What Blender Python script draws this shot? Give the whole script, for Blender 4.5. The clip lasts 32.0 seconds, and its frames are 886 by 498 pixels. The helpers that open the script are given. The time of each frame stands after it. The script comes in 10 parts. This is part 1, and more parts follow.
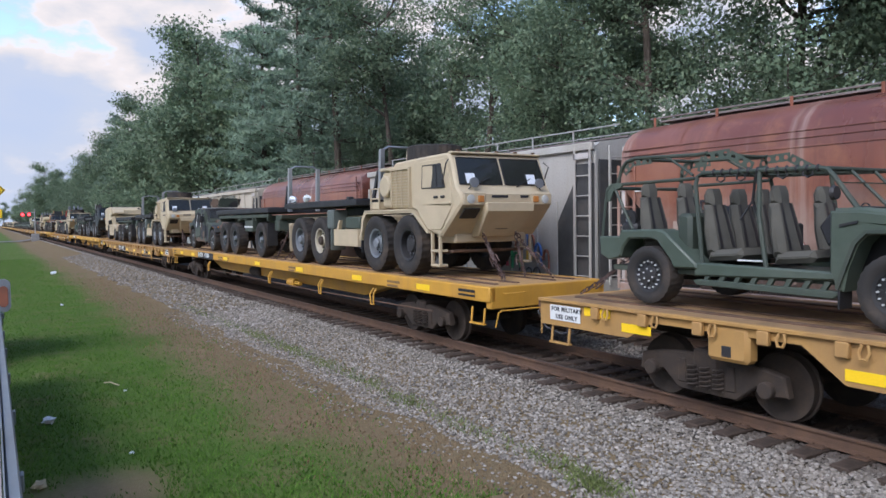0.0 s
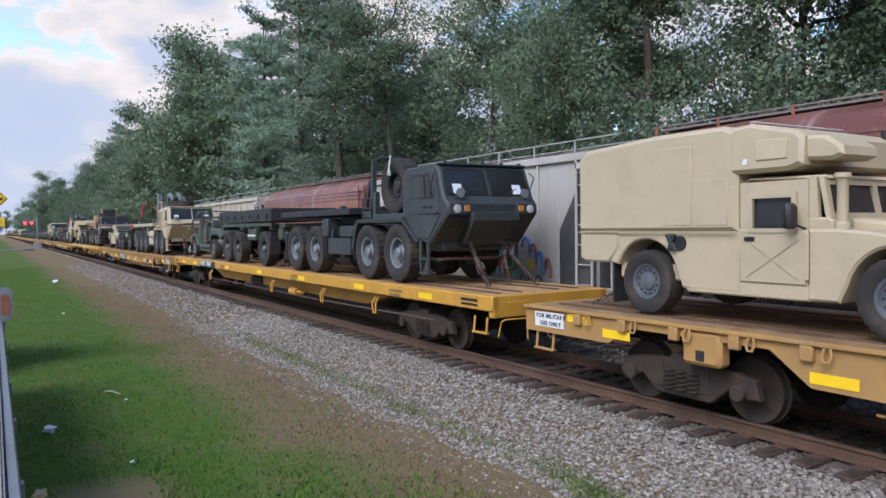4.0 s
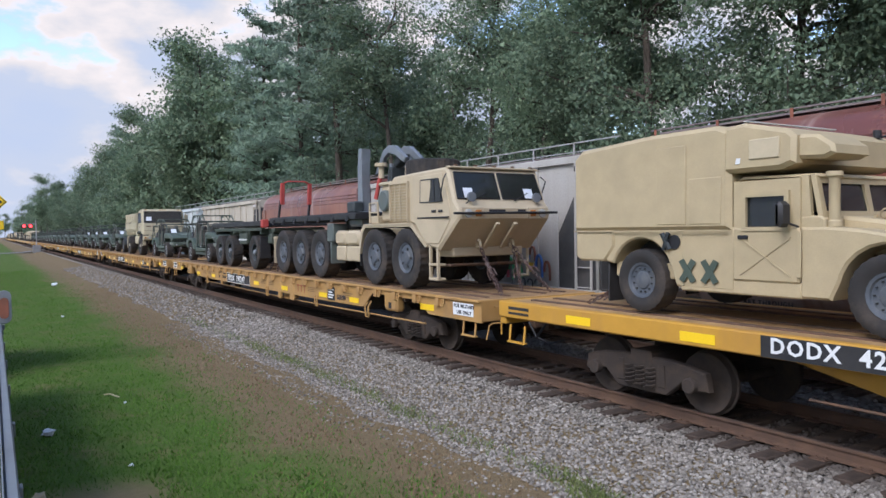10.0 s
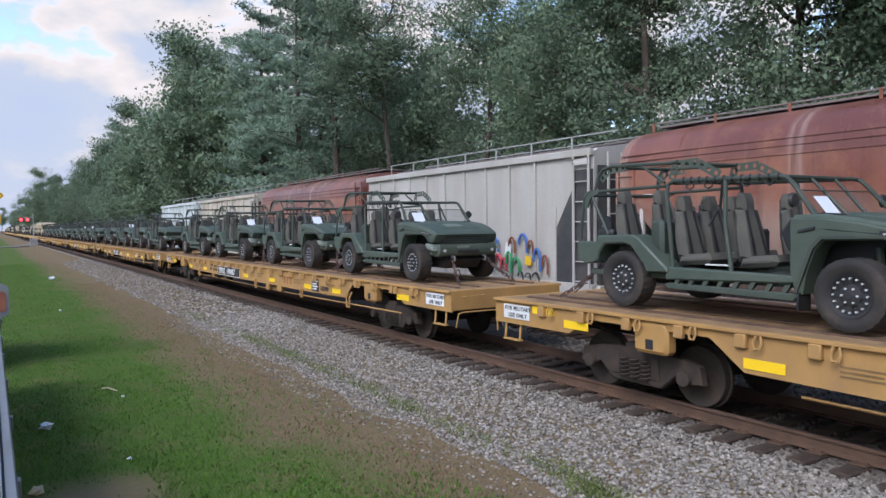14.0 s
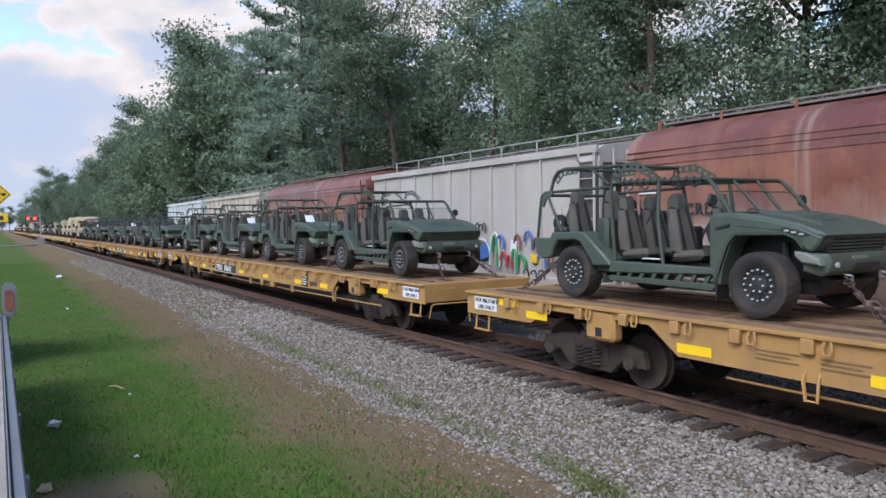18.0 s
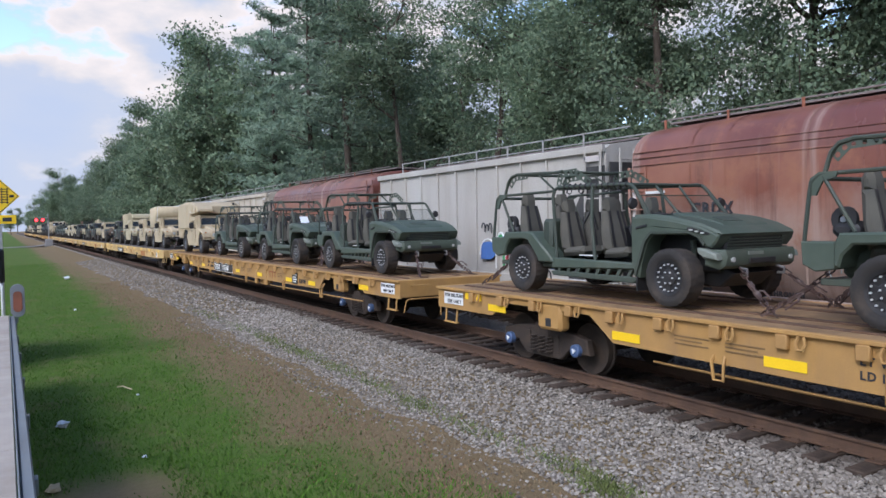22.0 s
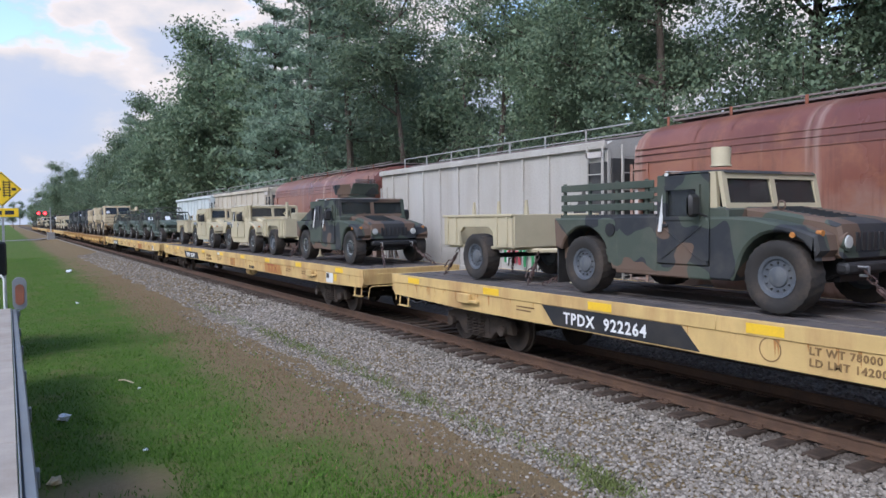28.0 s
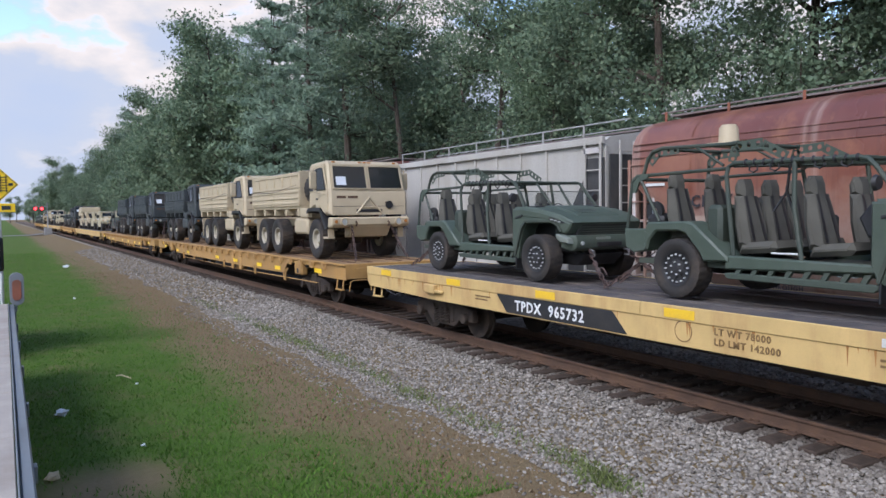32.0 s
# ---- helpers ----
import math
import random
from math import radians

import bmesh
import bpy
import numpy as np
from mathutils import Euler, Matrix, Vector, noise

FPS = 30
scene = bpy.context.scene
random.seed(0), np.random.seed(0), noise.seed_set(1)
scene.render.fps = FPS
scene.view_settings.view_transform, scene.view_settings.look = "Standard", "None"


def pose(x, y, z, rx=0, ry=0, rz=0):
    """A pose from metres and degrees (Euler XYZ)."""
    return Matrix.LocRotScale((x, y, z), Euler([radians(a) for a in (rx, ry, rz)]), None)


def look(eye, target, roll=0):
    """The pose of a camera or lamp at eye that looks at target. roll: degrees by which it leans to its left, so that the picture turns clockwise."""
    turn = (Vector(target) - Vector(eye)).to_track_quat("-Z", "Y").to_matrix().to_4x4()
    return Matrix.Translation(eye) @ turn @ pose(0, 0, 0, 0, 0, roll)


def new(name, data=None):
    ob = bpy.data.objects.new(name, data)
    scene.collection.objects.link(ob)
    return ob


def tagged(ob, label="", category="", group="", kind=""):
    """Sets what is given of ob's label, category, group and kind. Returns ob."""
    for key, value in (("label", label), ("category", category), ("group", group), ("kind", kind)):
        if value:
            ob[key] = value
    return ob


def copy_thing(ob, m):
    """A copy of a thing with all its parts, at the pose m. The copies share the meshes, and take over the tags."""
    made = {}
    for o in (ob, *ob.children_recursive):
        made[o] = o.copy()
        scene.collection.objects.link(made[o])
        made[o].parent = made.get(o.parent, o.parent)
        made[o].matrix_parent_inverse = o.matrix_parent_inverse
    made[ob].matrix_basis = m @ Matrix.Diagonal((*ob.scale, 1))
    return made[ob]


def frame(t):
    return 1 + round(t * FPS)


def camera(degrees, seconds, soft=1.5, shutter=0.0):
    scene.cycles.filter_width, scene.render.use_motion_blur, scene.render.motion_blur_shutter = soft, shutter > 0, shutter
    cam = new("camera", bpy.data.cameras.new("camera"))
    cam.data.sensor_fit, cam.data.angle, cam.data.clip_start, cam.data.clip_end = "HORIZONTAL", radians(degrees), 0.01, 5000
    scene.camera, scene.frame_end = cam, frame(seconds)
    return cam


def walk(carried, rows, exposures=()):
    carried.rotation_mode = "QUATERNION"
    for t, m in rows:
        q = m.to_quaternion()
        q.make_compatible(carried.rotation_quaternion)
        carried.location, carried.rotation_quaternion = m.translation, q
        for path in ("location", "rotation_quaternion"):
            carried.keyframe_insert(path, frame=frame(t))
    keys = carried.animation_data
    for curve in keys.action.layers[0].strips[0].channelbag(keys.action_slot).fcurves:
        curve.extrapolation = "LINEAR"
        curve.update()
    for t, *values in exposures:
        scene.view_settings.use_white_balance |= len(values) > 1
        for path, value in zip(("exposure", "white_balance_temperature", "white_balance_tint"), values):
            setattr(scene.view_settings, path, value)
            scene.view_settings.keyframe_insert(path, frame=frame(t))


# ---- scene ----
# ---------------------------------------------------------------- camera
CAM_H = 2.53
cam = camera(62.41, 32.0)
TURNS = [
    (0, 87.637, 0.793, 58.252), (0.5, 87.692, 0.821, 58.229), (1, 87.761, 0.836, 58.229), (1.5, 87.819, 0.825, 58.230), (2, 87.884, 0.821, 58.224),
    (2.5, 87.949, 0.808, 58.233), (3, 88.014, 0.799, 58.248), (3.5, 88.190, 0.774, 58.322), (5.5, 88.463, 0.784, 58.447), (6, 88.513, 0.792, 58.461),
    (6.5, 88.526, 0.743, 58.500), (7, 88.555, 0.822, 58.520), (7.5, 88.568, 0.818, 58.479), (8, 88.568, 0.817, 58.460), (8.5, 88.597, 0.806, 58.407),
    (9, 88.587, 0.758, 58.390), (9.5, 88.599, 0.782, 58.387), (10, 88.538, 0.797, 58.322), (10.5, 88.434, 0.751, 58.311), (11, 88.352, 0.782, 58.301),
    (11.5, 88.286, 0.797, 58.250), (12, 88.260, 0.821, 58.221), (12.5, 88.197, 0.820, 58.221), (13, 88.168, 0.808, 58.166), (13.5, 88.100, 0.773, 58.162),
    (14, 88.066, 0.746, 58.157), (14.5, 88.006, 0.795, 58.180), (16.5, 87.859, 0.809, 58.295), (17, 87.868, 0.897, 58.376), (17.5, 87.880, 0.879, 58.480),
    (18, 87.888, 0.905, 58.582), (18.5, 87.823, 0.925, 58.657), (19, 87.815, 0.963, 58.721), (19.5, 87.853, 0.969, 58.769), (20, 87.824, 0.987, 58.843),
    (20.5, 87.882, 1.023, 58.936), (21, 87.886, 0.982, 58.968), (21.5, 87.874, 1.060, 59.003), (22, 87.917, 1.085, 59.062), (22.5, 87.938, 1.110, 59.129),
    (23, 87.981, 1.138, 59.176), (23.5, 87.984, 1.118, 59.227), (24, 87.949, 1.097, 59.228), (24.5, 87.948, 1.119, 59.246), (25, 87.888, 1.088, 59.283),
    (25.5, 87.839, 1.067, 59.263), (27.5, 87.527, 0.788, 59.196), (28, 87.572, 0.756, 59.200), (28.5, 87.516, 0.716, 59.150),
    (29, 87.351, 0.700, 59.087), (29.5, 87.273, 0.691, 59.080), (30, 87.235, 0.696, 59.074), (30.5, 87.228, 0.716, 59.057), (31, 87.204, 0.736, 59.063),
    (31.5, 87.227, 0.727, 59.041), (32, 87.218, 0.727, 59.022),
]
walk(cam, [(t, pose(0, 0, CAM_H, rx, ry, rz)) for t, rx, ry, rz in TURNS])

# ---------------------------------------------------------------- light
SUN_ELEV, SUN_AZ = 40.0, 296.0      # degrees; azimuth measured from +X towards +Y
world = bpy.data.worlds.new("sky")
scene.world = world
world.use_nodes = True
wt = world.node_tree
for n in list(wt.nodes):
    wt.nodes.remove(n)
w_out = wt.nodes.new("ShaderNodeOutputWorld")
w_bg = wt.nodes.new("ShaderNodeBackground")
w_sky = wt.nodes.new("ShaderNodeTexSky")
w_sky.sky_type = "NISHITA"
w_sky.sun_disc = False
w_sky.sun_elevation = radians(SUN_ELEV)
w_sky.sun_rotation = radians(90 - SUN_AZ)
w_sky.air_density, w_sky.dust_density, w_sky.ozone_density = 1.0, 0.6, 1.5
w_bg.inputs["Strength"].default_value = 0.15
wt.links.new(w_sky.outputs[0], w_bg.inputs[0])
wt.links.new(w_bg.outputs[0], w_out.inputs[0])

sun = new("sun", bpy.data.lights.new("sun", "SUN"))
sun.data.energy, sun.data.angle, sun.data.color = 1.9, radians(36), (0.97, 0.98, 1.0)
a, e = radians(SUN_AZ), radians(SUN_ELEV)
sun.matrix_basis = look((math.cos(a) * math.cos(e) * 60, math.sin(a) * math.cos(e) * 60, math.sin(e) * 60), (0, 0, 0))
scene.view_settings.exposure = 0.97
scene.view_settings.use_white_balance = True
scene.view_settings.white_balance_temperature, scene.view_settings.white_balance_tint = 6200, 14


def cloud_material():
    """Cumulus banks towards the horizon, clear overhead."""
    m, t, b = nodes_of("cloud_layer")
    tc = t.nodes.new("ShaderNodeTexCoord")
    nv = t.nodes.new("ShaderNodeVectorMath")
    nv.operation = "NORMALIZE"
    t.links.new(tc.outputs["Object"], nv.inputs[0])
    mp = t.nodes.new("ShaderNodeMapping")
    mp.inputs["Location"].default_value = CLOUD_SHIFT
    mp.inputs["Scale"].default_value = (2.6, 2.6, 5.5)
    t.links.new(nv.outputs[0], mp.inputs["Vector"])
    n = t.nodes.new("ShaderNodeTexNoise")
    n.inputs["Scale"].default_value, n.inputs["Detail"].default_value, n.inputs["Roughness"].default_value = 1.6, 9.0, 0.52
    t.links.new(mp.outputs[0], n.inputs["Vector"])
    sep = t.nodes.new("ShaderNodeSeparateXYZ")
    t.links.new(nv.outputs[0], sep.inputs[0])
    low = t.nodes.new("ShaderNodeMapRange")
    low.inputs["From Min"].default_value, low.inputs["From Max"].default_value = 0.02, 0.22
    low.inputs["To Min"].default_value, low.inputs["To Max"].default_value = 0.22, 0.0
    t.links.new(sep.outputs["Z"], low.inputs["Value"])
    high = t.nodes.new("ShaderNodeMapRange")
    high.inputs["From Min"].default_value, high.inputs["From Max"].default_value = 0.5, 0.75
    high.inputs["To Min"].default_value, high.inputs["To Max"].default_value = 0.0, 0.4
    t.links.new(sep.outputs["Z"], high.inputs["Value"])
    add = t.nodes.new("ShaderNodeMath")
    t.links.new(n.outputs[0], add.inputs[0])
    t.links.new(low.outputs[0], add.inputs[1])
    less = t.nodes.new("ShaderNodeMath")
    less.operation = "SUBTRACT"
    t.links.new(add.outputs[0], less.inputs[0])
    t.links.new(high.outputs[0], less.inputs[1])
    mask = ramp_node(t, less.outputs[0], [(0.46, (0, 0, 0)), (0.52, (1, 1, 1))]).outputs[0]
    tone = ramp_node(t, less.outputs[0], [(0.46, (0.58, 0.64, 0.76)), (0.505, (0.98, 0.90, 0.86)), (0.56, (0.80, 0.78, 0.79)), (0.62, (0.60, 0.67, 0.80)), (0.75, (0.56, 0.65, 0.82))]).outputs[0]
    em = t.nodes.new("ShaderNodeEmission")
    em.inputs["Strength"].default_value = 0.52
    t.links.new(tone, em.inputs[0])
    tr = t.nodes.new("ShaderNodeBsdfTransparent")
    mx = t.nodes.new("ShaderNodeMixShader")
    t.links.new(mask, mx.inputs[0])
    t.links.new(tr.outputs[0], mx.inputs[1])
    t.links.new(em.outputs[0], mx.inputs[2])
    t.links.new(mx.outputs[0], t.nodes["Material Output"].inputs[0])
    return m


CLOUD_SHIFT = (3.1, 0.4, 1.2)


def cloud_backdrop():
    R, v, f = 2400.0, [], []
    for i in range(13):
        el = radians(-2 + 7.5 * i)
        for k in range(48):
            a = 2 * math.pi * k / 48
            v.append((R * math.cos(el) * math.cos(a), R * math.cos(el) * math.sin(a), R * math.sin(el)))
    for i in range(12):
        for k in range(48):
            l = (k + 1) % 48
            f.append((i * 48 + k, i * 48 + 48 + k, i * 48 + 48 + l, i * 48 + l))
    tagged(part("backdrop", Shape().add(v, f), cloud_material(), smooth=60), "bright cumulus clouds over a pale blue sky", "sky", "", "structure")

# ---------------------------------------------------------------- mesh helpers
class Shape:
    """Gathers faces of one mesh."""

    def __init__(self):
        self.v, self.f = [], []

    def add(self, verts, faces):
        n = len(self.v)
        self.v.extend(verts)
        self.f.extend([tuple(i + n for i in f) for f in faces])
        return self

    def box(self, x0, x1, y0, y1, z0, z1, c=0.0):
        if c <= 0:
            v = [(x, y, z) for x in (x0, x1) for y in (y0, y1) for z in (z0, z1)]
            return self.add(v, [(0, 1, 3, 2), (4, 6, 7, 5), (0, 4, 5, 1), (2, 3, 7, 6), (0, 2, 6, 4), (1, 5, 7, 3)])
        c = min(c, (x1 - x0) * 0.45, (y1 - y0) * 0.45, (z1 - z0) * 0.45)
        return self.prism([(x0, z0), (x1, z0), (x1, z1), (x0, z1)], y0, y1, c, True)

    def prism(self, prof, y0, y1, c=0.0, corners=False, axis="y", y0b=None, y1b=None, narrow=None):
        """Extrude an outline of (x, z) along y, with edges cut by c. narrow(x, z) scales y."""
        p = list(prof)
        area = sum(p[i][0] * p[(i + 1) % len(p)][1] - p[(i + 1) % len(p)][0] * p[i][1] for i in range(len(p)))
        if area < 0:
            p.reverse()
        if corners and c > 0:
            q = []
            for i in range(len(p)):
                a, b, d = Vector(p[i - 1]), Vector(p[i]), Vector(p[(i + 1) % len(p)])
                u, w = (a - b), (d - b)
                q.append(tuple(b + u * min(0.45, c / max(u.length, 1e-6))))
                q.append(tuple(b + w * min(0.45, c / max(w.length, 1e-6))))
            p = q
        n = len(p)
        if c > 0:
            ins = []
            for i in range(n):
                a, b, d = Vector(p[i - 1]), Vector(p[i]), Vector(p[(i + 1) % n])
                n1 = Vector((-(b - a).y, (b - a).x)).normalized()
                n2 = Vector((-(d - b).y, (d - b).x)).normalized()
                m = n1 + n2
                m = m / max(m.dot(m) * 0.5, 0.3)
                ins.append(tuple(b + m * c))
            rings = [(ins, y0), (p, y0 + c), (p, y1 - c), (ins, y1)]
        else:
            rings = [(p, y0), (p, y1)]
        v = []
        for ring, y in rings:
            for x, z in ring:
                yy = y * narrow(x, z) if narrow else y
                v.append((x, yy, z) if axis == "y" else ((yy, x, z) if axis == "x" else (x, z, yy)))
        f = []
        for r in range(len(rings) - 1):
            for i in range(n):
                j = (i + 1) % n
                f.append((r * n + i, r * n + j, r * n + n + j, r * n + n + i))
        f.append(tuple(range(n - 1, -1, -1)))
        f.append(tuple(range((len(rings) - 1) * n, len(rings) * n)))
        if axis == "y":
            pass
        else:
            f = [tuple(reversed(q)) for q in f]
        return self.add(v, [tuple(reversed(q)) for q in f])

    def lathe(self, prof, c=(0, 0, 0), axis="y", n=24, closed=False):
        """Turn (r, h) round an axis through c."""
        v, f, m = [], [], len(prof)
        for k in range(n):
            a = 2 * math.pi * k / n
            for r, h in prof:
                x, z = r * math.cos(a), r * math.sin(a)
                p = {"y": (x, h, z), "z": (x, z, h), "x": (h, x, z)}[axis]
                v.append((c[0] + p[0], c[1] + p[1], c[2] + p[2]))
        for k in range(n):
            l = (k + 1) % n
            for i in range(m - 1 + (1 if closed else 0)):
                j = (i + 1) % m
                f.append((k * m + i, k * m + j, l * m + j, l * m + i))
        return self.add(v, f)

    def cyl(self, c, r, h, axis="y", n=16, r2=None, cut=0.0):
        r2 = r if r2 is None else r2
        if cut:
            prof = [(0.0, -h / 2), (r - cut, -h / 2), (r, -h / 2 + cut), (r2, h / 2 - cut), (r2 - cut, h / 2), (0.0, h / 2)]
        else:
            prof = [(0.0, -h / 2), (r, -h / 2), (r2, h / 2), (0.0, h / 2)]
        return self.lathe(prof, c, axis, n)

    def tube(self, pts, r, n=7):
        pts = [Vector(p) for p in pts]
        v, f = [], []
        for i, p in enumerate(pts):
            t = (pts[min(i + 1, len(pts) - 1)] - pts[max(i - 1, 0)]).normalized()
            u = t.orthogonal().normalized() if i == 0 else (u - t * u.dot(t)).normalized()
            w = t.cross(u)
            for k in range(n):
                a = 2 * math.pi * k / n
                v.append(tuple(p + (u * math.cos(a) + w * math.sin(a)) * r))
        for i in range(len(pts) - 1):
            for k in range(n):
                l = (k + 1) % n
                f.append((i * n + k, i * n + l, i * n + n + l, i * n + n + k))
        f.append(tuple(range(n - 1, -1, -1)))
        f.append(tuple(range((len(pts) - 1) * n, len(pts) * n)))
        return self.add(v, f)

    def quad(self, a, b, c, d, thick=0.0):
        if not thick:
            return self.add([a, b, c, d], [(0, 1, 2, 3)])
        nn = (Vector(b) - Vector(a)).cross(Vector(d) - Vector(a)).normalized() * thick
        lo = [tuple(Vector(p) - nn) for p in (a, b, c, d)]
        return self.add([a, b, c, d] + lo, [(0, 1, 2, 3), (7, 6, 5, 4), (0, 4, 5, 1), (1, 5, 6, 2), (2, 6, 7, 3), (3, 7, 4, 0)])

    def mirror(self):
        n = len(self.v)
        self.v.extend([(x, -y, z) for x, y, z in self.v])
        self.f.extend([tuple(reversed([i + n for i in f])) for f in self.f])
        return self

    def moved(self, dx=0, dy=0, dz=0):
        s = Shape()
        s.v = [(x + dx, y + dy, z + dz) for x, y, z in self.v]
        s.f = list(self.f)
        return s

    def mesh(self, name, material, smooth=38):
        me = bpy.data.meshes.new(name)
        me.from_pydata(self.v, [], self.f)
        if smooth:
            me.polygons.foreach_set("use_smooth", [True] * len(me.polygons))
            me.set_sharp_from_angle(angle=radians(smooth))
        me.materials.append(material)
        me.update()
        return me


def multi(name, pieces, smooth=38):
    """One mesh from several shapes, each with its material."""
    s, idx = Shape(), []
    for k, (sh, mat) in enumerate(pieces):
        s.add(sh.v, sh.f)
        idx += [k] * len(sh.f)
    me = s.mesh(name, pieces[0][1], smooth)
    for _, mat in pieces[1:]:
        me.materials.append(mat)
    me.polygons.foreach_set("material_index", idx)
    return me


def joined(ob, name):
    """All parts of a thing as one mesh, for copies that stay far away."""
    v, f, idx, mats = [], [], [], []
    bpy.context.view_layer.update()
    inv = ob.matrix_world.inverted()
    for o in ob.children_recursive:
        if o.type != "MESH":
            continue
        m, n = inv @ o.matrix_world, len(v)
        v += [tuple(m @ p.co) for p in o.data.vertices]
        for p in o.data.polygons:
            f.append(tuple(i + n for i in p.vertices))
            mt = o.data.materials[p.material_index]
            if mt not in mats:
                mats.append(mt)
            idx.append(mats.index(mt))
    me = bpy.data.meshes.new(name)
    me.from_pydata(v, [], f)
    for mt in mats:
        me.materials.append(mt)
    me.polygons.foreach_set("material_index", idx)
    me.update()
    new_ob = new(name, me)
    for key in ("label", "category", "group"):
        if key in ob:
            new_ob[key] = ob[key]
    return new_ob


def part(name, shape, material, parent=None, label="", m=None, smooth=38):
    """One mesh object under a thing or a part. shape: a Shape or a ready mesh."""
    me = shape if isinstance(shape, bpy.types.Mesh) else shape.mesh(name, material, smooth)
    ob = new(name, me)
    if parent is not None:
        ob.parent = parent
    if m is not None:
        ob.matrix_basis = m
    if label:
        ob["label"] = label
    return ob


def thing(name, label, category, group="", kind="", m=None):
    ob = new(name)
    ob.empty_display_size = 0.3
    if m is not None:
        ob.matrix_basis = m
    return tagged(ob, label, category, group, kind)


def writing(text, size, depth=0.004):
    """The letters of a text as a mesh in the XZ plane, facing -y, starting at the origin."""
    cu = bpy.data.curves.new("text", "FONT")
    cu.body, cu.size, cu.extrude, cu.resolution_u, cu.space_character = text, size, depth, 2, 1.16
    cu.offset = size * 0.022
    ob = bpy.data.objects.new("text", cu)
    scene.collection.objects.link(ob)
    me = bpy.data.meshes.new_from_object(ob)
    bpy.data.objects.remove(ob)
    bpy.data.curves.remove(cu)
    me.transform(Matrix.Rotation(radians(90), 4, "X"))
    return me


# ---------------------------------------------------------------- materials
def nodes_of(name):
    m = bpy.data.materials.new(name)
    m.use_nodes = True
    t = m.node_tree
    b = t.nodes["Principled BSDF"]
    return m, t, b


def noise_node(t, scale, detail=4.0, coord="Object", stretch=None, rough=0.55):
    tc = t.nodes.new("ShaderNodeTexCoord")
    n = t.nodes.new("ShaderNodeTexNoise")
    n.inputs["Scale"].default_value, n.inputs["Detail"].default_value, n.inputs["Roughness"].default_value = scale, detail, rough
    if stretch:
        mp = t.nodes.new("ShaderNodeMapping")
        mp.inputs["Scale"].default_value = stretch
        t.links.new(tc.outputs[coord], mp.inputs["Vector"])
        t.links.new(mp.outputs[0], n.inputs["Vector"])
    else:
        t.links.new(tc.outputs[coord], n.inputs["Vector"])
    return n


def ramp_node(t, src, stops, mode="LINEAR"):
    r = t.nodes.new("ShaderNodeValToRGB")
    r.color_ramp.interpolation = mode
    els = r.color_ramp.elements
    while len(els) < len(stops):
        els.new(0.5)
    for el, (p, col) in zip(els, stops):
        el.position = p
        el.color = (*col, 1) if len(col) == 3 else col
    t.links.new(src, r.inputs[0])
    return r


def mix_node(t, fac, a, b, blend="MIX"):
    m = t.nodes.new("ShaderNodeMix")
    m.data_type, m.blend_type = "RGBA", blend
    for sock, val in ((m.inputs[0], fac), (m.inputs[6], a), (m.inputs[7], b)):
        if isinstance(val, (int, float)):
            sock.default_value = val
        elif isinstance(val, tuple):
            sock.default_value = (*val, 1) if len(val) == 3 else val
        else:
            t.links.new(val, sock)
    return m.outputs[2]


def bump_node(t, b, src, strength, dist=0.01):
    n = t.nodes.new("ShaderNodeBump")
    n.inputs["Strength"].default_value, n.inputs["Distance"].default_value = strength, dist
    t.links.new(src, n.inputs["Height"])
    t.links.new(n.outputs[0], b.inputs["Normal"])


def surface(name, col, rough=0.6, metal=0.0, vary=0.18, scale=3.0, dirt=None, dirt_amt=0.35, dirt_scale=1.2, bump=0.15, grain=60.0,
            streak=False, spec=0.4):
    """Painted or plain surface: tone changes at two scales, dirt patches, fine relief."""
    m, t, b = nodes_of(name)
    lo = tuple(c * (1 - vary) for c in col)
    hi = tuple(min(1, c * (1 + vary)) for c in col)
    n1 = noise_node(t, scale, 5)
    c = ramp_node(t, n1.outputs[0], [(0.3, lo), (0.7, hi)]).outputs[0]
    n3 = noise_node(t, grain, 3)
    if dirt:
        n2 = noise_node(t, dirt_scale, 7, stretch=(1, 1, 0.22) if streak else None, rough=0.65)
        k = ramp_node(t, n2.outputs[0], [(0.46, (0, 0, 0)), (0.72, (dirt_amt,) * 3)]).outputs[0]
        c = mix_node(t, k, c, dirt)
    c = mix_node(t, ramp_node(t, n3.outputs[0], [(0.35, (0.0,) * 3), (0.75, (0.16,) * 3)]).outputs[0], c, tuple(x * 0.55 for x in col))
    t.links.new(c, b.inputs["Base Color"])
    rr = ramp_node(t, n1.outputs[0], [(0.2, (max(0, rough - 0.12),) * 3), (0.8, (min(1, rough + 0.1),) * 3)]).outputs[0]
    t.links.new(rr, b.inputs["Roughness"])
    b.inputs["Metallic"].default_value = metal
    b.inputs["Specular IOR Level"].default_value = spec
    if bump:
        bump_node(t, b, n3.outputs[0], bump, 0.004)
    return m


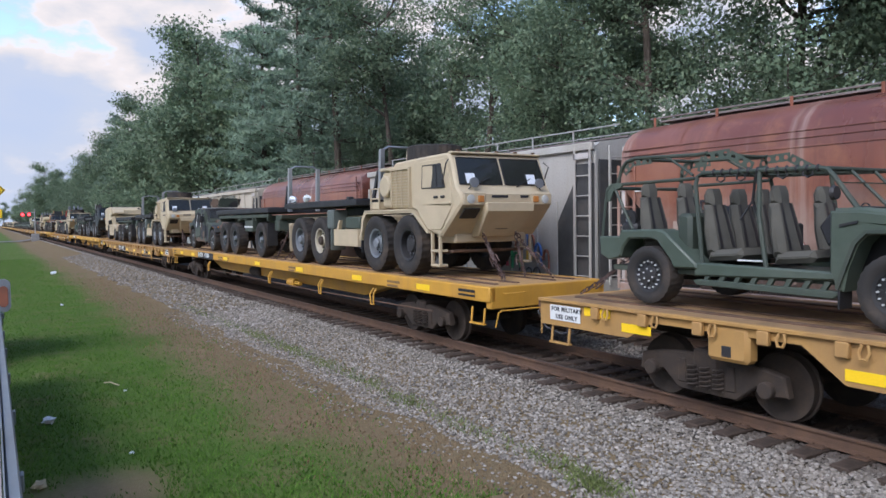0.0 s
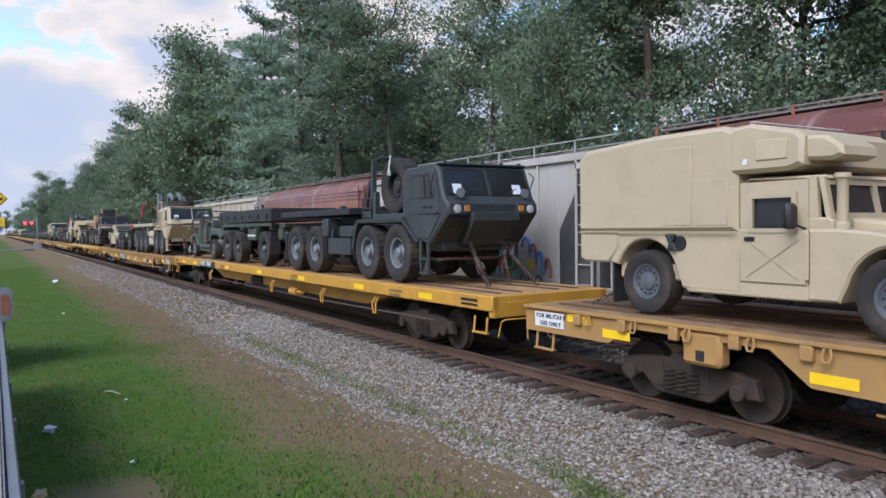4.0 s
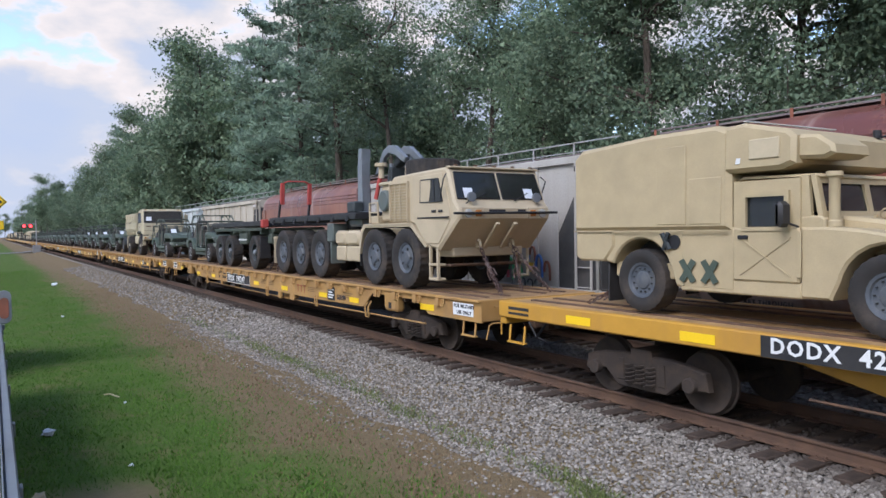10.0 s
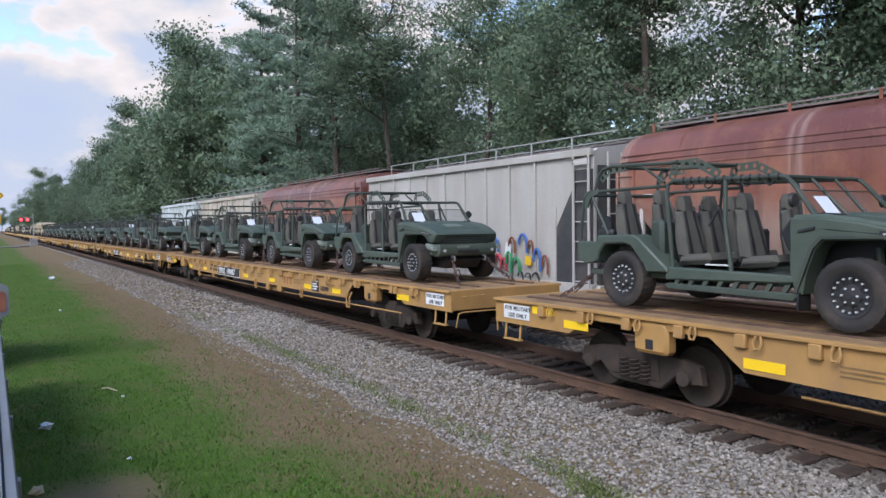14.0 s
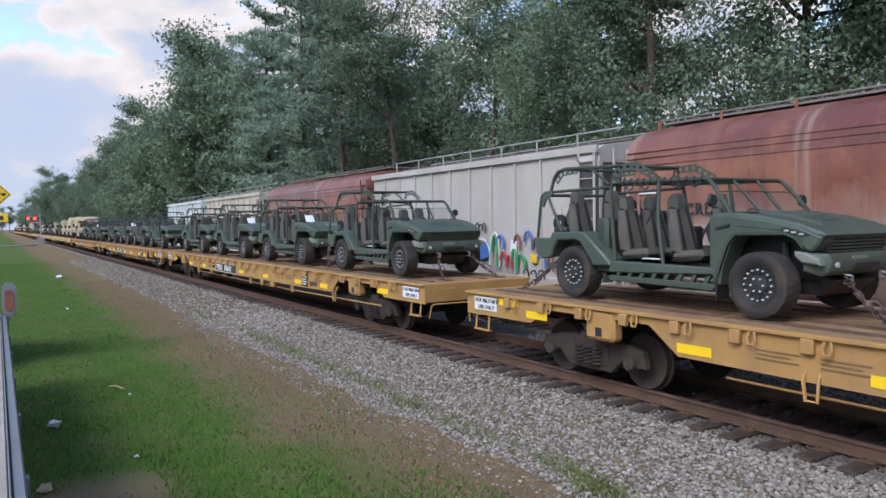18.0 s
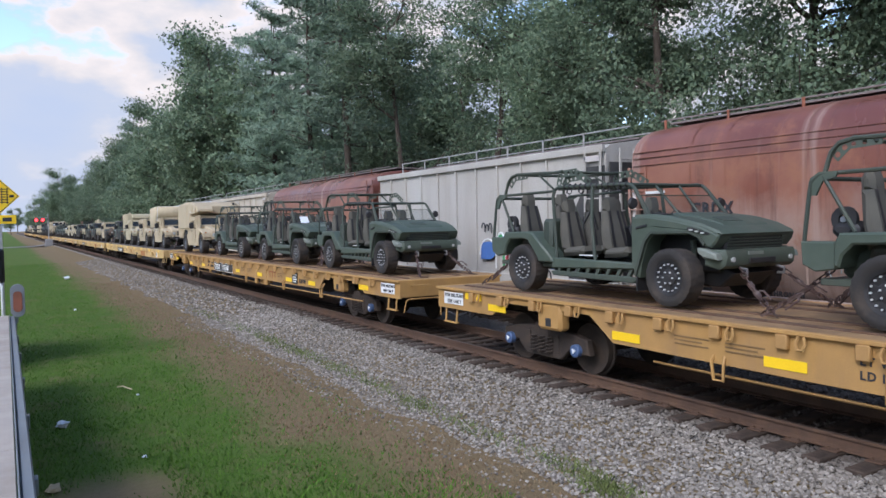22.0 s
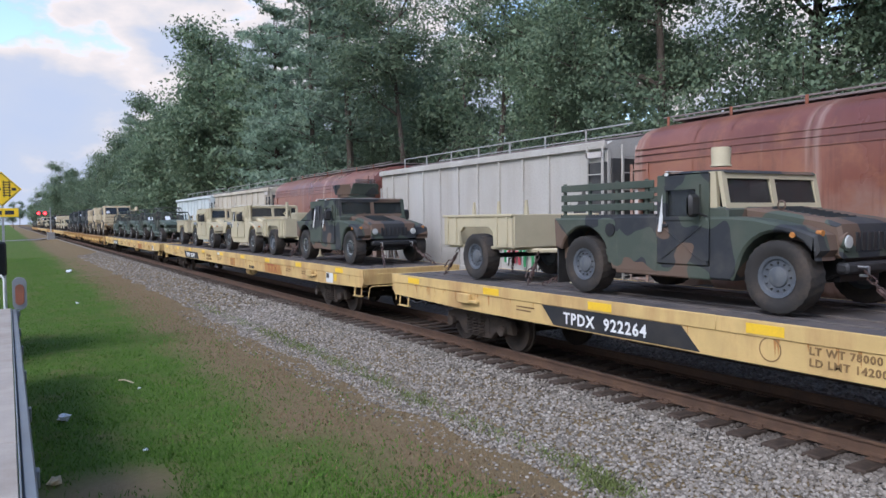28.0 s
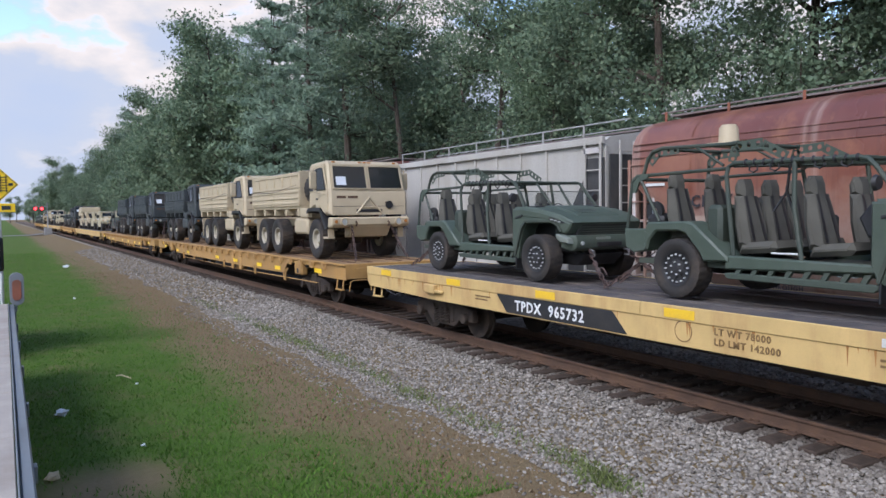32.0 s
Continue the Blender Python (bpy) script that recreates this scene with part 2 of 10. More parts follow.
def glass(name, tint=(0.55, 0.6, 0.6), alpha=0.35):
    m, t, b = nodes_of(name)
    b.inputs["Base Color"].default_value = (*[c * 0.1 for c in tint], 1)
    b.inputs["Roughness"].default_value = 0.04
    b.inputs["Specular IOR Level"].default_value = 0.7
    tr = t.nodes.new("ShaderNodeBsdfTransparent")
    tr.inputs[0].default_value = (*tint, 1)
    mx = t.nodes.new("ShaderNodeMixShader")
    mx.inputs[0].default_value = alpha
    t.links.new(tr.outputs[0], mx.inputs[1])
    t.links.new(b.outputs[0], mx.inputs[2])
    t.links.new(mx.outputs[0], t.nodes["Material Output"].inputs[0])
    return m


def camouflage(name, a, b_, c_, rough=0.75):
    m, t, b = nodes_of(name)
    n1 = noise_node(t, 0.95, 1.5)
    n2 = noise_node(t, 1.25, 1.5, stretch=(0.9, 1.3, 1.1))
    n2.noise_dimensions = "4D"
    n2.inputs["W"].default_value = 3.7
    k1 = ramp_node(t, n1.outputs[0], [(0.0, (0, 0, 0)), (0.49, (1, 1, 1))], "CONSTANT").outputs[0]
    k2 = ramp_node(t, n2.outputs[0], [(0.0, (0, 0, 0)), (0.535, (1, 1, 1))], "CONSTANT").outputs[0]
    col = mix_node(t, k1, a, b_)
    col = mix_node(t, k2, col, c_)
    n3 = noise_node(t, 2.2, 6)
    col = mix_node(t, ramp_node(t, n3.outputs[0], [(0.45, (0, 0, 0)), (0.8, (0.3,) * 3)]).outputs[0], col, (0.16, 0.14, 0.11))
    t.links.new(col, b.inputs["Base Color"])
    b.inputs["Roughness"].default_value = rough
    n4 = noise_node(t, 70, 3)
    bump_node(t, b, n4.outputs[0], 0.12, 0.003)
    return m


TAN = surface("tan_paint", (0.46, 0.375, 0.25), 0.66, vary=0.06, dirt=(0.30, 0.25, 0.17), dirt_amt=0.3)
TAN_PALE = surface("pale_tan_paint", (0.45, 0.39, 0.262), 0.66, vary=0.06, dirt=(0.34, 0.29, 0.2), dirt_amt=0.28)
CANVAS = surface("tan_canvas", (0.50, 0.415, 0.28), 0.9, vary=0.1, dirt=(0.3, 0.25, 0.16), dirt_amt=0.25, bump=0.4, grain=140)
GREEN = surface("green_paint", (0.06, 0.08, 0.06), 0.5, vary=0.12, dirt=(0.14, 0.145, 0.12), dirt_amt=0.35)
DARKGREEN = surface("dark_green_paint", (0.05, 0.065, 0.05), 0.66, vary=0.12, dirt=(0.13, 0.12, 0.09), dirt_amt=0.35)
NAVY = surface("dark_grey_paint", (0.035, 0.042, 0.045), 0.6, vary=0.12, dirt=(0.1, 0.095, 0.08), dirt_amt=0.35)
CAMO = camouflage("camouflage_paint", (0.052, 0.066, 0.05), (0.02, 0.023, 0.028), (0.115, 0.072, 0.05))
CAMO_RED = camouflage("brown_camouflage_paint", (0.085, 0.1, 0.085), (0.045, 0.05, 0.055), (0.2, 0.105, 0.07))
TYRE = surface("tyre_rubber", (0.03, 0.027, 0.025), 0.88, vary=0.2, dirt=(0.12, 0.085, 0.06), dirt_amt=0.55, dirt_scale=2.5, bump=0.3)
BLACK = surface("black_paint", (0.018, 0.018, 0.02), 0.55, vary=0.2, dirt=(0.08, 0.07, 0.06), dirt_amt=0.3)
STEEL = surface("bare_steel", (0.42, 0.42, 0.43), 0.42, 0.8, vary=0.15, dirt=(0.25, 0.2, 0.15), dirt_amt=0.3)
GREYRIM = surface("grey_rim", (0.20, 0.22, 0.24), 0.5, 0.3, vary=0.15, dirt=(0.14, 0.12, 0.1), dirt_amt=0.4)
RUST = surface("rusty_steel", (0.10, 0.06, 0.04), 0.85, 0.1, vary=0.3, dirt=(0.2, 0.1, 0.05), dirt_amt=0.6, dirt_scale=5, bump=0.5)
CHAIN = surface("rusty_chain", (0.085, 0.05, 0.042), 0.7, 0.3, vary=0.3, dirt=(0.2, 0.17, 0.16), dirt_amt=0.6, dirt_scale=9)
BOGIE = surface("grimy_cast_steel", (0.04, 0.03, 0.024), 0.9, 0.0, vary=0.3, dirt=(0.085, 0.055, 0.036), dirt_amt=0.6, dirt_scale=4, bump=0.4)
YELLOW = surface("yellow_car_paint", (0.40, 0.225, 0.072), 0.66, vary=0.1, dirt=(0.27, 0.16, 0.08), dirt_amt=0.6, streak=True, dirt_scale=1.6)
ORANGE = surface("bright_yellow_car_paint", (0.52, 0.27, 0.035), 0.58, vary=0.09, dirt=(0.33, 0.17, 0.06), dirt_amt=0.5, streak=True, dirt_scale=1.6)
CREAMY = surface("faded_yellow_car_paint", (0.56, 0.385, 0.155), 0.68, vary=0.1, dirt=(0.3, 0.15, 0.065), dirt_amt=0.85, streak=True, dirt_scale=1.3)
DECKW = surface("worn_deck_steel", (0.29, 0.18, 0.088), 0.78, 0.05, vary=0.3, dirt=(0.13, 0.078, 0.045), dirt_amt=0.8, dirt_scale=1.3, bump=0.4)
DECKY = surface("worn_yellow_deck", (0.42, 0.255, 0.11), 0.75, 0.05, vary=0.25, dirt=(0.17, 0.095, 0.05), dirt_amt=0.8, dirt_scale=1.1, bump=0.4)
DECKD = surface("dark_deck", (0.09, 0.08, 0.078), 0.85, vary=0.25, dirt=(0.17, 0.13, 0.1), dirt_amt=0.6, dirt_scale=1.5, bump=0.4)
REFLECT = surface("yellow_reflector", (0.9, 0.58, 0.02), 0.35, vary=0.03, bump=0)
WHITE = surface("white_paint", (0.75, 0.76, 0.75), 0.55, vary=0.05, dirt=(0.45, 0.42, 0.36), dirt_amt=0.35)
BLUECAP = surface("blue_cap", (0.06, 0.1, 0.2), 0.5, vary=0.1)
SEATM = surface("grey_brown_seat_fabric", (0.085, 0.08, 0.066), 0.9, vary=0.15, bump=0.4, grain=150)
AMBER = surface("amber_lens", (0.42, 0.17, 0.045), 0.25, vary=0.05, bump=0)
REDLENS = surface("red_lens", (0.5, 0.03, 0.02), 0.25, vary=0.05, bump=0)
LAMP = surface("headlamp_glass", (0.42, 0.43, 0.41), 0.12, vary=0.05, bump=0, spec=0.8)
REDARM = surface("red_paint", (0.42, 0.06, 0.05), 0.6, vary=0.12, dirt=(0.25, 0.1, 0.08), dirt_amt=0.4)
WINDOW = glass("window_glass", (0.42, 0.47, 0.48), 0.55)
CLEAR = glass("clear_glass", (0.8, 0.85, 0.86), 0.16)
PAPER = surface("white_paper", (0.68, 0.71, 0.75), 0.7, vary=0.02, bump=0)
STRAP = surface("grey_white_strap", (0.6, 0.6, 0.58), 0.8, vary=0.08)
CANVAS_PAINT = surface("dark_tan_paint", (0.43, 0.34, 0.2), 0.7, vary=0.08, dirt=(0.3, 0.24, 0.15), dirt_amt=0.3)
ORANGE_BOX = surface("orange_tan_locker_paint", (0.5, 0.3, 0.15), 0.7, vary=0.12, dirt=(0.3, 0.12, 0.07), dirt_amt=0.6, dirt_scale=3)

# ---------------------------------------------------------------- ground and tracks
cloud_backdrop()
RAIL_Y, FAR_Y = 8.94, 12.95          # centre lines of the two tracks, rail tops at z = 0
GAUGE, TIE_STEP = 1.435, 0.495


def ground_material():
    m, t, b = nodes_of("grass_ground")
    tc = t.nodes.new("ShaderNodeTexCoord")
    sep = t.nodes.new("ShaderNodeSeparateXYZ")
    t.links.new(tc.outputs["Object"], sep.inputs[0])
    n1 = noise_node(t, 0.45, 5)
    n2 = noise_node(t, 14.0, 6, rough=0.7)
    n3 = noise_node(t, 90.0, 3)
    green = mix_node(t, n2.outputs[0], (0.052, 0.092, 0.016), (0.09, 0.15, 0.026))
    brown = mix_node(t, n2.outputs[0], (0.115, 0.085, 0.045), (0.235, 0.17, 0.095))
    # dry strip along the ballast
    wob = t.nodes.new("ShaderNodeMath")
    wob.operation = "MULTIPLY_ADD"
    wob.inputs[1].default_value = 2.4
    t.links.new(n1.outputs[0], wob.inputs[0])
    t.links.new(sep.outputs["Y"], wob.inputs[2])
    k = t.nodes.new("ShaderNodeMapRange")
    k.inputs["From Min"].default_value, k.inputs["From Max"].default_value = 4.2, 5.3
    t.links.new(wob.outputs[0], k.inputs["Value"])
    col = mix_node(t, k.outputs[0], green, brown)
    patch = ramp_node(t, noise_node(t, 1.1, 6, rough=0.7).outputs[0], [(0.5, (0, 0, 0)), (0.74, (0.7,) * 3)]).outputs[0]
    col = mix_node(t, patch, col, brown)
    # bare soil near the trailer's wheels
    far_ = t.nodes.new("ShaderNodeVectorMath")
    far_.operation = "DISTANCE"
    far_.inputs[1].default_value = (-9.0, 0.9, -0.55)
    t.links.new(tc.outputs["Object"], far_.inputs[0])
    bare = ramp_node(t, mapped(t, far_.outputs["Value"], 0.3, 1.2), [(0.0, (0.8,) * 3), (1.0, (0, 0, 0))]).outputs[0]
    col = mix_node(t, bare, col, mix_node(t, n2.outputs[0], (0.19, 0.125, 0.075), (0.32, 0.225, 0.14)))
    t.links.new(col, b.inputs["Base Color"])
    b.inputs["Roughness"].default_value = 0.95
    b.inputs["Specular IOR Level"].default_value = 0.15
    bump_node(t, b, n3.outputs[0], 0.6, 0.03)
    return m


def mapped(t, src, lo, hi):
    k = t.nodes.new("ShaderNodeMapRange")
    k.inputs["From Min"].default_value, k.inputs["From Max"].default_value = lo, hi
    t.links.new(src, k.inputs["Value"])
    return k.outputs[0]


def stone_material(name, by_island):
    m, t, b = nodes_of(name)
    if by_island:
        g = t.nodes.new("ShaderNodeNewGeometry")
        src = g.outputs["Random Per Island"]
    else:
        vo = t.nodes.new("ShaderNodeTexVoronoi")
        tc = t.nodes.new("ShaderNodeTexCoord")
        vo.inputs["Scale"].default_value = 17
        t.links.new(tc.outputs["Object"], vo.inputs["Vector"])
        bw = t.nodes.new("ShaderNodeSeparateColor")
        t.links.new(vo.outputs["Color"], bw.inputs[0])
        src = bw.outputs[0]
        bump_node(t, b, vo.outputs["Distance"], 0.9, 0.04)
    c = ramp_node(t, src, [(0.0, (0.09, 0.076, 0.062)), (0.35, (0.175, 0.152, 0.125)), (0.75, (0.25, 0.222, 0.186)), (1.0, (0.36, 0.325, 0.28))]).outputs[0]
    dirty = ramp_node(t, noise_node(t, 0.9, 6, rough=0.7).outputs[0], [(0.48, (0, 0, 0)), (0.75, (0.4,) * 3)]).outputs[0]
    c = mix_node(t, dirty, c, (0.19, 0.15, 0.115))
    # rust and oil stained stones between the rails, darkened further for the train's shade
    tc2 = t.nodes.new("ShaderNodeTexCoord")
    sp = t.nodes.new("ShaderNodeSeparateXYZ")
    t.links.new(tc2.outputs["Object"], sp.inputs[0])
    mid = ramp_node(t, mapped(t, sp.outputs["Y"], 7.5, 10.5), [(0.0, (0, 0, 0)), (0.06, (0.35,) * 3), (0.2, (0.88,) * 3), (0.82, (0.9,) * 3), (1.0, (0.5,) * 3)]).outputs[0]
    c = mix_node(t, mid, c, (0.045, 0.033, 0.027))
    t.links.new(c, b.inputs["Base Color"])
    b.inputs["Roughness"].default_value = 0.9
    return m


GRASS_GROUND = ground_material()
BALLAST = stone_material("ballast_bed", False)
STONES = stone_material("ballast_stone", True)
TIE = surface("weathered_tie_wood", (0.05, 0.034, 0.025), 0.9, vary=0.3, dirt=(0.12, 0.085, 0.06), dirt_amt=0.6, dirt_scale=6, bump=0.6, grain=40)
RAILM = surface("rail_steel", (0.095, 0.055, 0.036), 0.85, 0.0, vary=0.2, dirt=(0.14, 0.078, 0.042), dirt_amt=0.5, dirt_scale=3)
SHINE = surface("worn_rail_head", (0.10, 0.072, 0.058), 0.6, 0.3, vary=0.15)


def ground_z(y):
    """Height of the ground by distance across the tracks."""
    pts = [(-40, -0.5), (0, -0.55), (3.0, -0.56), (5.2, -0.52), (5.9, -0.47), (7.1, -0.28), (7.6, -0.222), (14.5, -0.222), (16.0, -0.5), (20, -0.6), (60, -0.6)]
    for (a, za), (b, zb) in zip(pts, pts[1:]):
        if y <= b:
            return za + (zb - za) * max(0, (y - a) / (b - a))
    return -0.6


def sheet(name, ys, xs, material, label, category, lift=0.0, rough=0.0, kind="structure"):
    v, f = [], []
    for i, x in enumerate(xs):
        for j, y in enumerate(ys):
            v.append((x, y, ground_z(y) + lift + (noise.noise((x * 0.6, y * 0.9, 3)) * rough)))
    n = len(ys)
    for i in range(len(xs) - 1):
        for j in range(n - 1):
            f.append((i * n + j, i * n + n + j, i * n + n + j + 1, i * n + j + 1))
    s = Shape().add(v, f)
    ob = part(name, s, material, smooth=60)
    return tagged(ob, label, category, "", kind)


far_x = [-3000, -1500, -800, -500, -300, -200, -150] + [-110 + 5 * i for i in range(9)] + [-66 + i for i in range(72)] + [10, 20, 40, 80, 200, 800]
sheet("ground", [-2500, -800, -200, -60, -20, -8, -4] + [-2 + 0.5 * i for i in range(18)] + [7.2, 15.2, 16, 18, 22, 30, 60, 200, 800, 2500], far_x, GRASS_GROUND,
      "mown green lawn turning to dry brown grass beside the gravel", "ground", 0, 0.035)
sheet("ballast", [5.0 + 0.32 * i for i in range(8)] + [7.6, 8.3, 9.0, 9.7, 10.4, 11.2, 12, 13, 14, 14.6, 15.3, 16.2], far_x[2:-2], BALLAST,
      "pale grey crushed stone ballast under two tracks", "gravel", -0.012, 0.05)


def stones(name, n, x0, x1, y0, y1, smin, smax, seed, power=1.0):
    rng = np.random.default_rng(seed)
    base = np.array([(1, 0, 0), (-1, 0, 0), (0, 1, 0), (0, -1, 0), (0, 0, 1), (0, 0, -1), (.6, .6, .6), (-.6, -.6, .5)], float)
    faces = [(0, 2, 6), (2, 4, 6), (4, 0, 6), (1, 3, 7), (3, 4, 7), (4, 1, 7), (2, 1, 4), (3, 0, 4), (0, 3, 5), (1, 2, 5), (2, 0, 5), (3, 1, 5)]
    u = rng.random(n) ** power
    xs = x1 + (x0 - x1) * u
    edge = y0 + 0.45 * np.array([noise.noise((x * 0.5, 0.0, 7.0)) for x in xs])
    ys = edge + (y1 - edge) * rng.random(n)
    gap = np.abs((xs + 3.86 + TIE_STEP / 2) % TIE_STEP - TIE_STEP / 2)
    keep = ~((gap < 0.125) & (rng.random(n) < 0.9) & (ys > 7.62) & (ys < 10.25))
    xs, ys = xs[keep], ys[keep]
    n = len(xs)
    v, f = np.empty((n * 8, 3)), []
    for i in range(n):
        s = rng.uniform(smin, smax)
        p = base * (s * rng.uniform(0.65, 1.2, (8, 3)))
        a = rng.random() * 6.28
        p = np.stack((p[:, 0] * math.cos(a) - p[:, 1] * math.sin(a), p[:, 0] * math.sin(a) + p[:, 1] * math.cos(a), p[:, 2] * 0.8), 1)
        v[i * 8:i * 8 + 8] = p + (xs[i], ys[i], ground_z(ys[i]) + s * 0.25 + 0.02 * noise.noise((xs[i] * 0.6, ys[i] * 0.9, 3)))
        k = i * 8
        f.extend([(a_ + k, b_ + k, c_ + k) for a_, b_, c_ in faces])
    s = Shape()
    s.v, s.f = v.tolist(), f
    return tagged(part(name, s, STONES, smooth=0), "loose grey and white crushed stones of the track bed", "gravel", "", "stuff")


stones("ballast_stones", 34000, -24, -3.5, 5.3, 8.2, 0.019, 0.036, 5, 1.5)
stones("ballast_stones", 9500, -75, -20, 5.4, 8.2, 0.03, 0.06, 9, 1.5)
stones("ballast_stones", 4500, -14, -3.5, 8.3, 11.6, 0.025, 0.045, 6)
stones("stray_stones", 2000, -26, -4, 4.7, 5.7, 0.015, 0.032, 8)


def rail(name, y):
    prof = [(-0.07, -0.17), (0.07, -0.17), (0.07, -0.155), (0.012, -0.135), (0.01, -0.045), (0.036, -0.035), (0.036, -0.006), (0.03, 0), (-0.03, 0), (-0.036, -0.006),
            (-0.036, -0.035), (-0.01, -0.045), (-0.012, -0.135), (-0.07, -0.155)]
    s = Shape()
    s.prism([(y + a, z) for a, z in prof], -900, 120, axis="x")
    ob = tagged(part(name, s, RAILM, smooth=0), "rust-brown steel rail with a polished head", "rail", "rails", "structure")
    h = Shape().box(-900, 120, y - 0.026, y + 0.026, -0.003, 0.003)
    part("rail_head", h, SHINE, ob)
    return ob


for k in (-1, 1):
    rail("rail", RAIL_Y + k * 0.754)
    rail("rail", FAR_Y + k * 0.754)

TIE_MESHES = []
for k in range(4):
    random.seed(40 + k)
    s = Shape().box(-0.113 + random.uniform(-.008, .008), 0.113, -1.295 - random.uniform(0, .05), 1.295, -0.37, -0.172 + random.uniform(-.008, .006), 0.012)
    TIE_MESHES.append(s.mesh("tie", TIE))
PLATE = Shape().box(-0.1, 0.1, -0.19, 0.19, -0.172, -0.158, 0.003)
for sx in (-1, 1):
    for sy in (-0.1, 0.1):
        PLATE.box(sx * 0.06 - 0.012, sx * 0.06 + 0.012, sy - 0.012, sy + 0.012, -0.16, -0.135)
PLATE = PLATE.mesh("tie_plate", RAILM)

track = thing("track", "wooden cross ties under rust-brown rails on grey ballast", "railway track", "", "structure", pose(0, RAIL_Y, 0))
random.seed(11)
for k in range(66):
    x = -3.86 - TIE_STEP * k + random.uniform(-0.03, 0.03)
    tie = part("tie", TIE_MESHES[k % 4], TIE, track, m=pose(x, random.uniform(-0.03, 0.03), 0, 0, 0, random.uniform(-1, 1)))
    if k < 40:
        part("tie_plate", PLATE, RAILM, tie, m=pose(0, -0.754, 0))
        part("tie_plate", PLATE, RAILM, tie, m=pose(0, 0.754, 0))
far = Shape()
for k in range(434):
    x = -3.86 - TIE_STEP * (66 + k)
    far.box(x - 0.113, x + 0.113, -1.3, 1.3, -0.3, -0.172)
for k in range(420):
    x = -2.6 - TIE_STEP * k
    far.box(x - 0.113, x + 0.113, FAR_Y - RAIL_Y - 1.3, FAR_Y - RAIL_Y + 1.3, -0.3, -0.175)
far_ties = part("far_ties", far, TIE, track, smooth=0)
far_ties["kind"] = "stuff"


# lawn blades
def grass(name, n, seed, x0, x1, y0, y1, h0, h1, material, power, label, keep):
    rng = np.random.default_rng(seed)
    v, f = [], []
    k = 0
    while k < n:
        x = x1 + (x0 - x1) * rng.random() ** power
        y = rng.uniform(y0, y1)
        if not keep(x, y, rng.random()):
            n -= 1
            continue
        z = ground_z(y) + noise.noise((x * 0.6, y * 0.9, 3)) * 0.035 - 0.005
        h, a, w = rng.uniform(h0, h1), rng.random() * 6.28, rng.uniform(0.006, 0.013)
        dx, dy = math.cos(a) * w, math.sin(a) * w
        lx, ly = rng.normal(0, h * 0.45), rng.normal(0, h * 0.45)
        i = len(v)
        v += [(x - dx, y - dy, z), (x + dx, y + dy, z), (x + lx, y + ly, z + h)]
        f.append((i, i + 1, i + 2))
        k += 1
    s = Shape()
    s.v, s.f = v, f
    return tagged(part(name, s, material, smooth=0), label, "grass", "", "stuff")


def blade_material(name, a, b_, c_):
    m, t, b = nodes_of(name)
    g = t.nodes.new("ShaderNodeNewGeometry")
    col = ramp_node(t, g.outputs["Random Per Island"], [(0.0, a), (0.6, b_), (1.0, c_)]).outputs[0]
    n1 = noise_node(t, 0.8, 5)
    col = mix_node(t, ramp_node(t, n1.outputs[0], [(0.4, (0, 0, 0)), (0.7, (0.45,) * 3)]).outputs[0], col, tuple(x * 0.7 for x in b_))
    t.links.new(col, b.inputs["Base Color"])
    b.inputs["Roughness"].default_value = 0.8
    b.inputs["Specular IOR Level"].default_value = 0.2
    return m


LAWN = blade_material("lawn_blade", (0.05, 0.118, 0.014), (0.082, 0.172, 0.02), (0.125, 0.215, 0.04))
DRY = blade_material("dry_blade", (0.13, 0.082, 0.045), (0.22, 0.145, 0.08), (0.3, 0.225, 0.13))
WEED = blade_material("weed_leaf", (0.09, 0.12, 0.035), (0.14, 0.17, 0.055), (0.22, 0.23, 0.1))


def lawn_keep(x, y, r):
    return not (x > -10.2 and y < 1.6 and abs(x + 9.1) < 0.3 + 0.9 * r + 0.5 * noise.noise((x * 1.5, y * 1.5, 5))) and y + 1.2 * noise.noise((x * 0.45, y * 0.45, 0)) < 2.5 + 2.8 * r ** 1.5


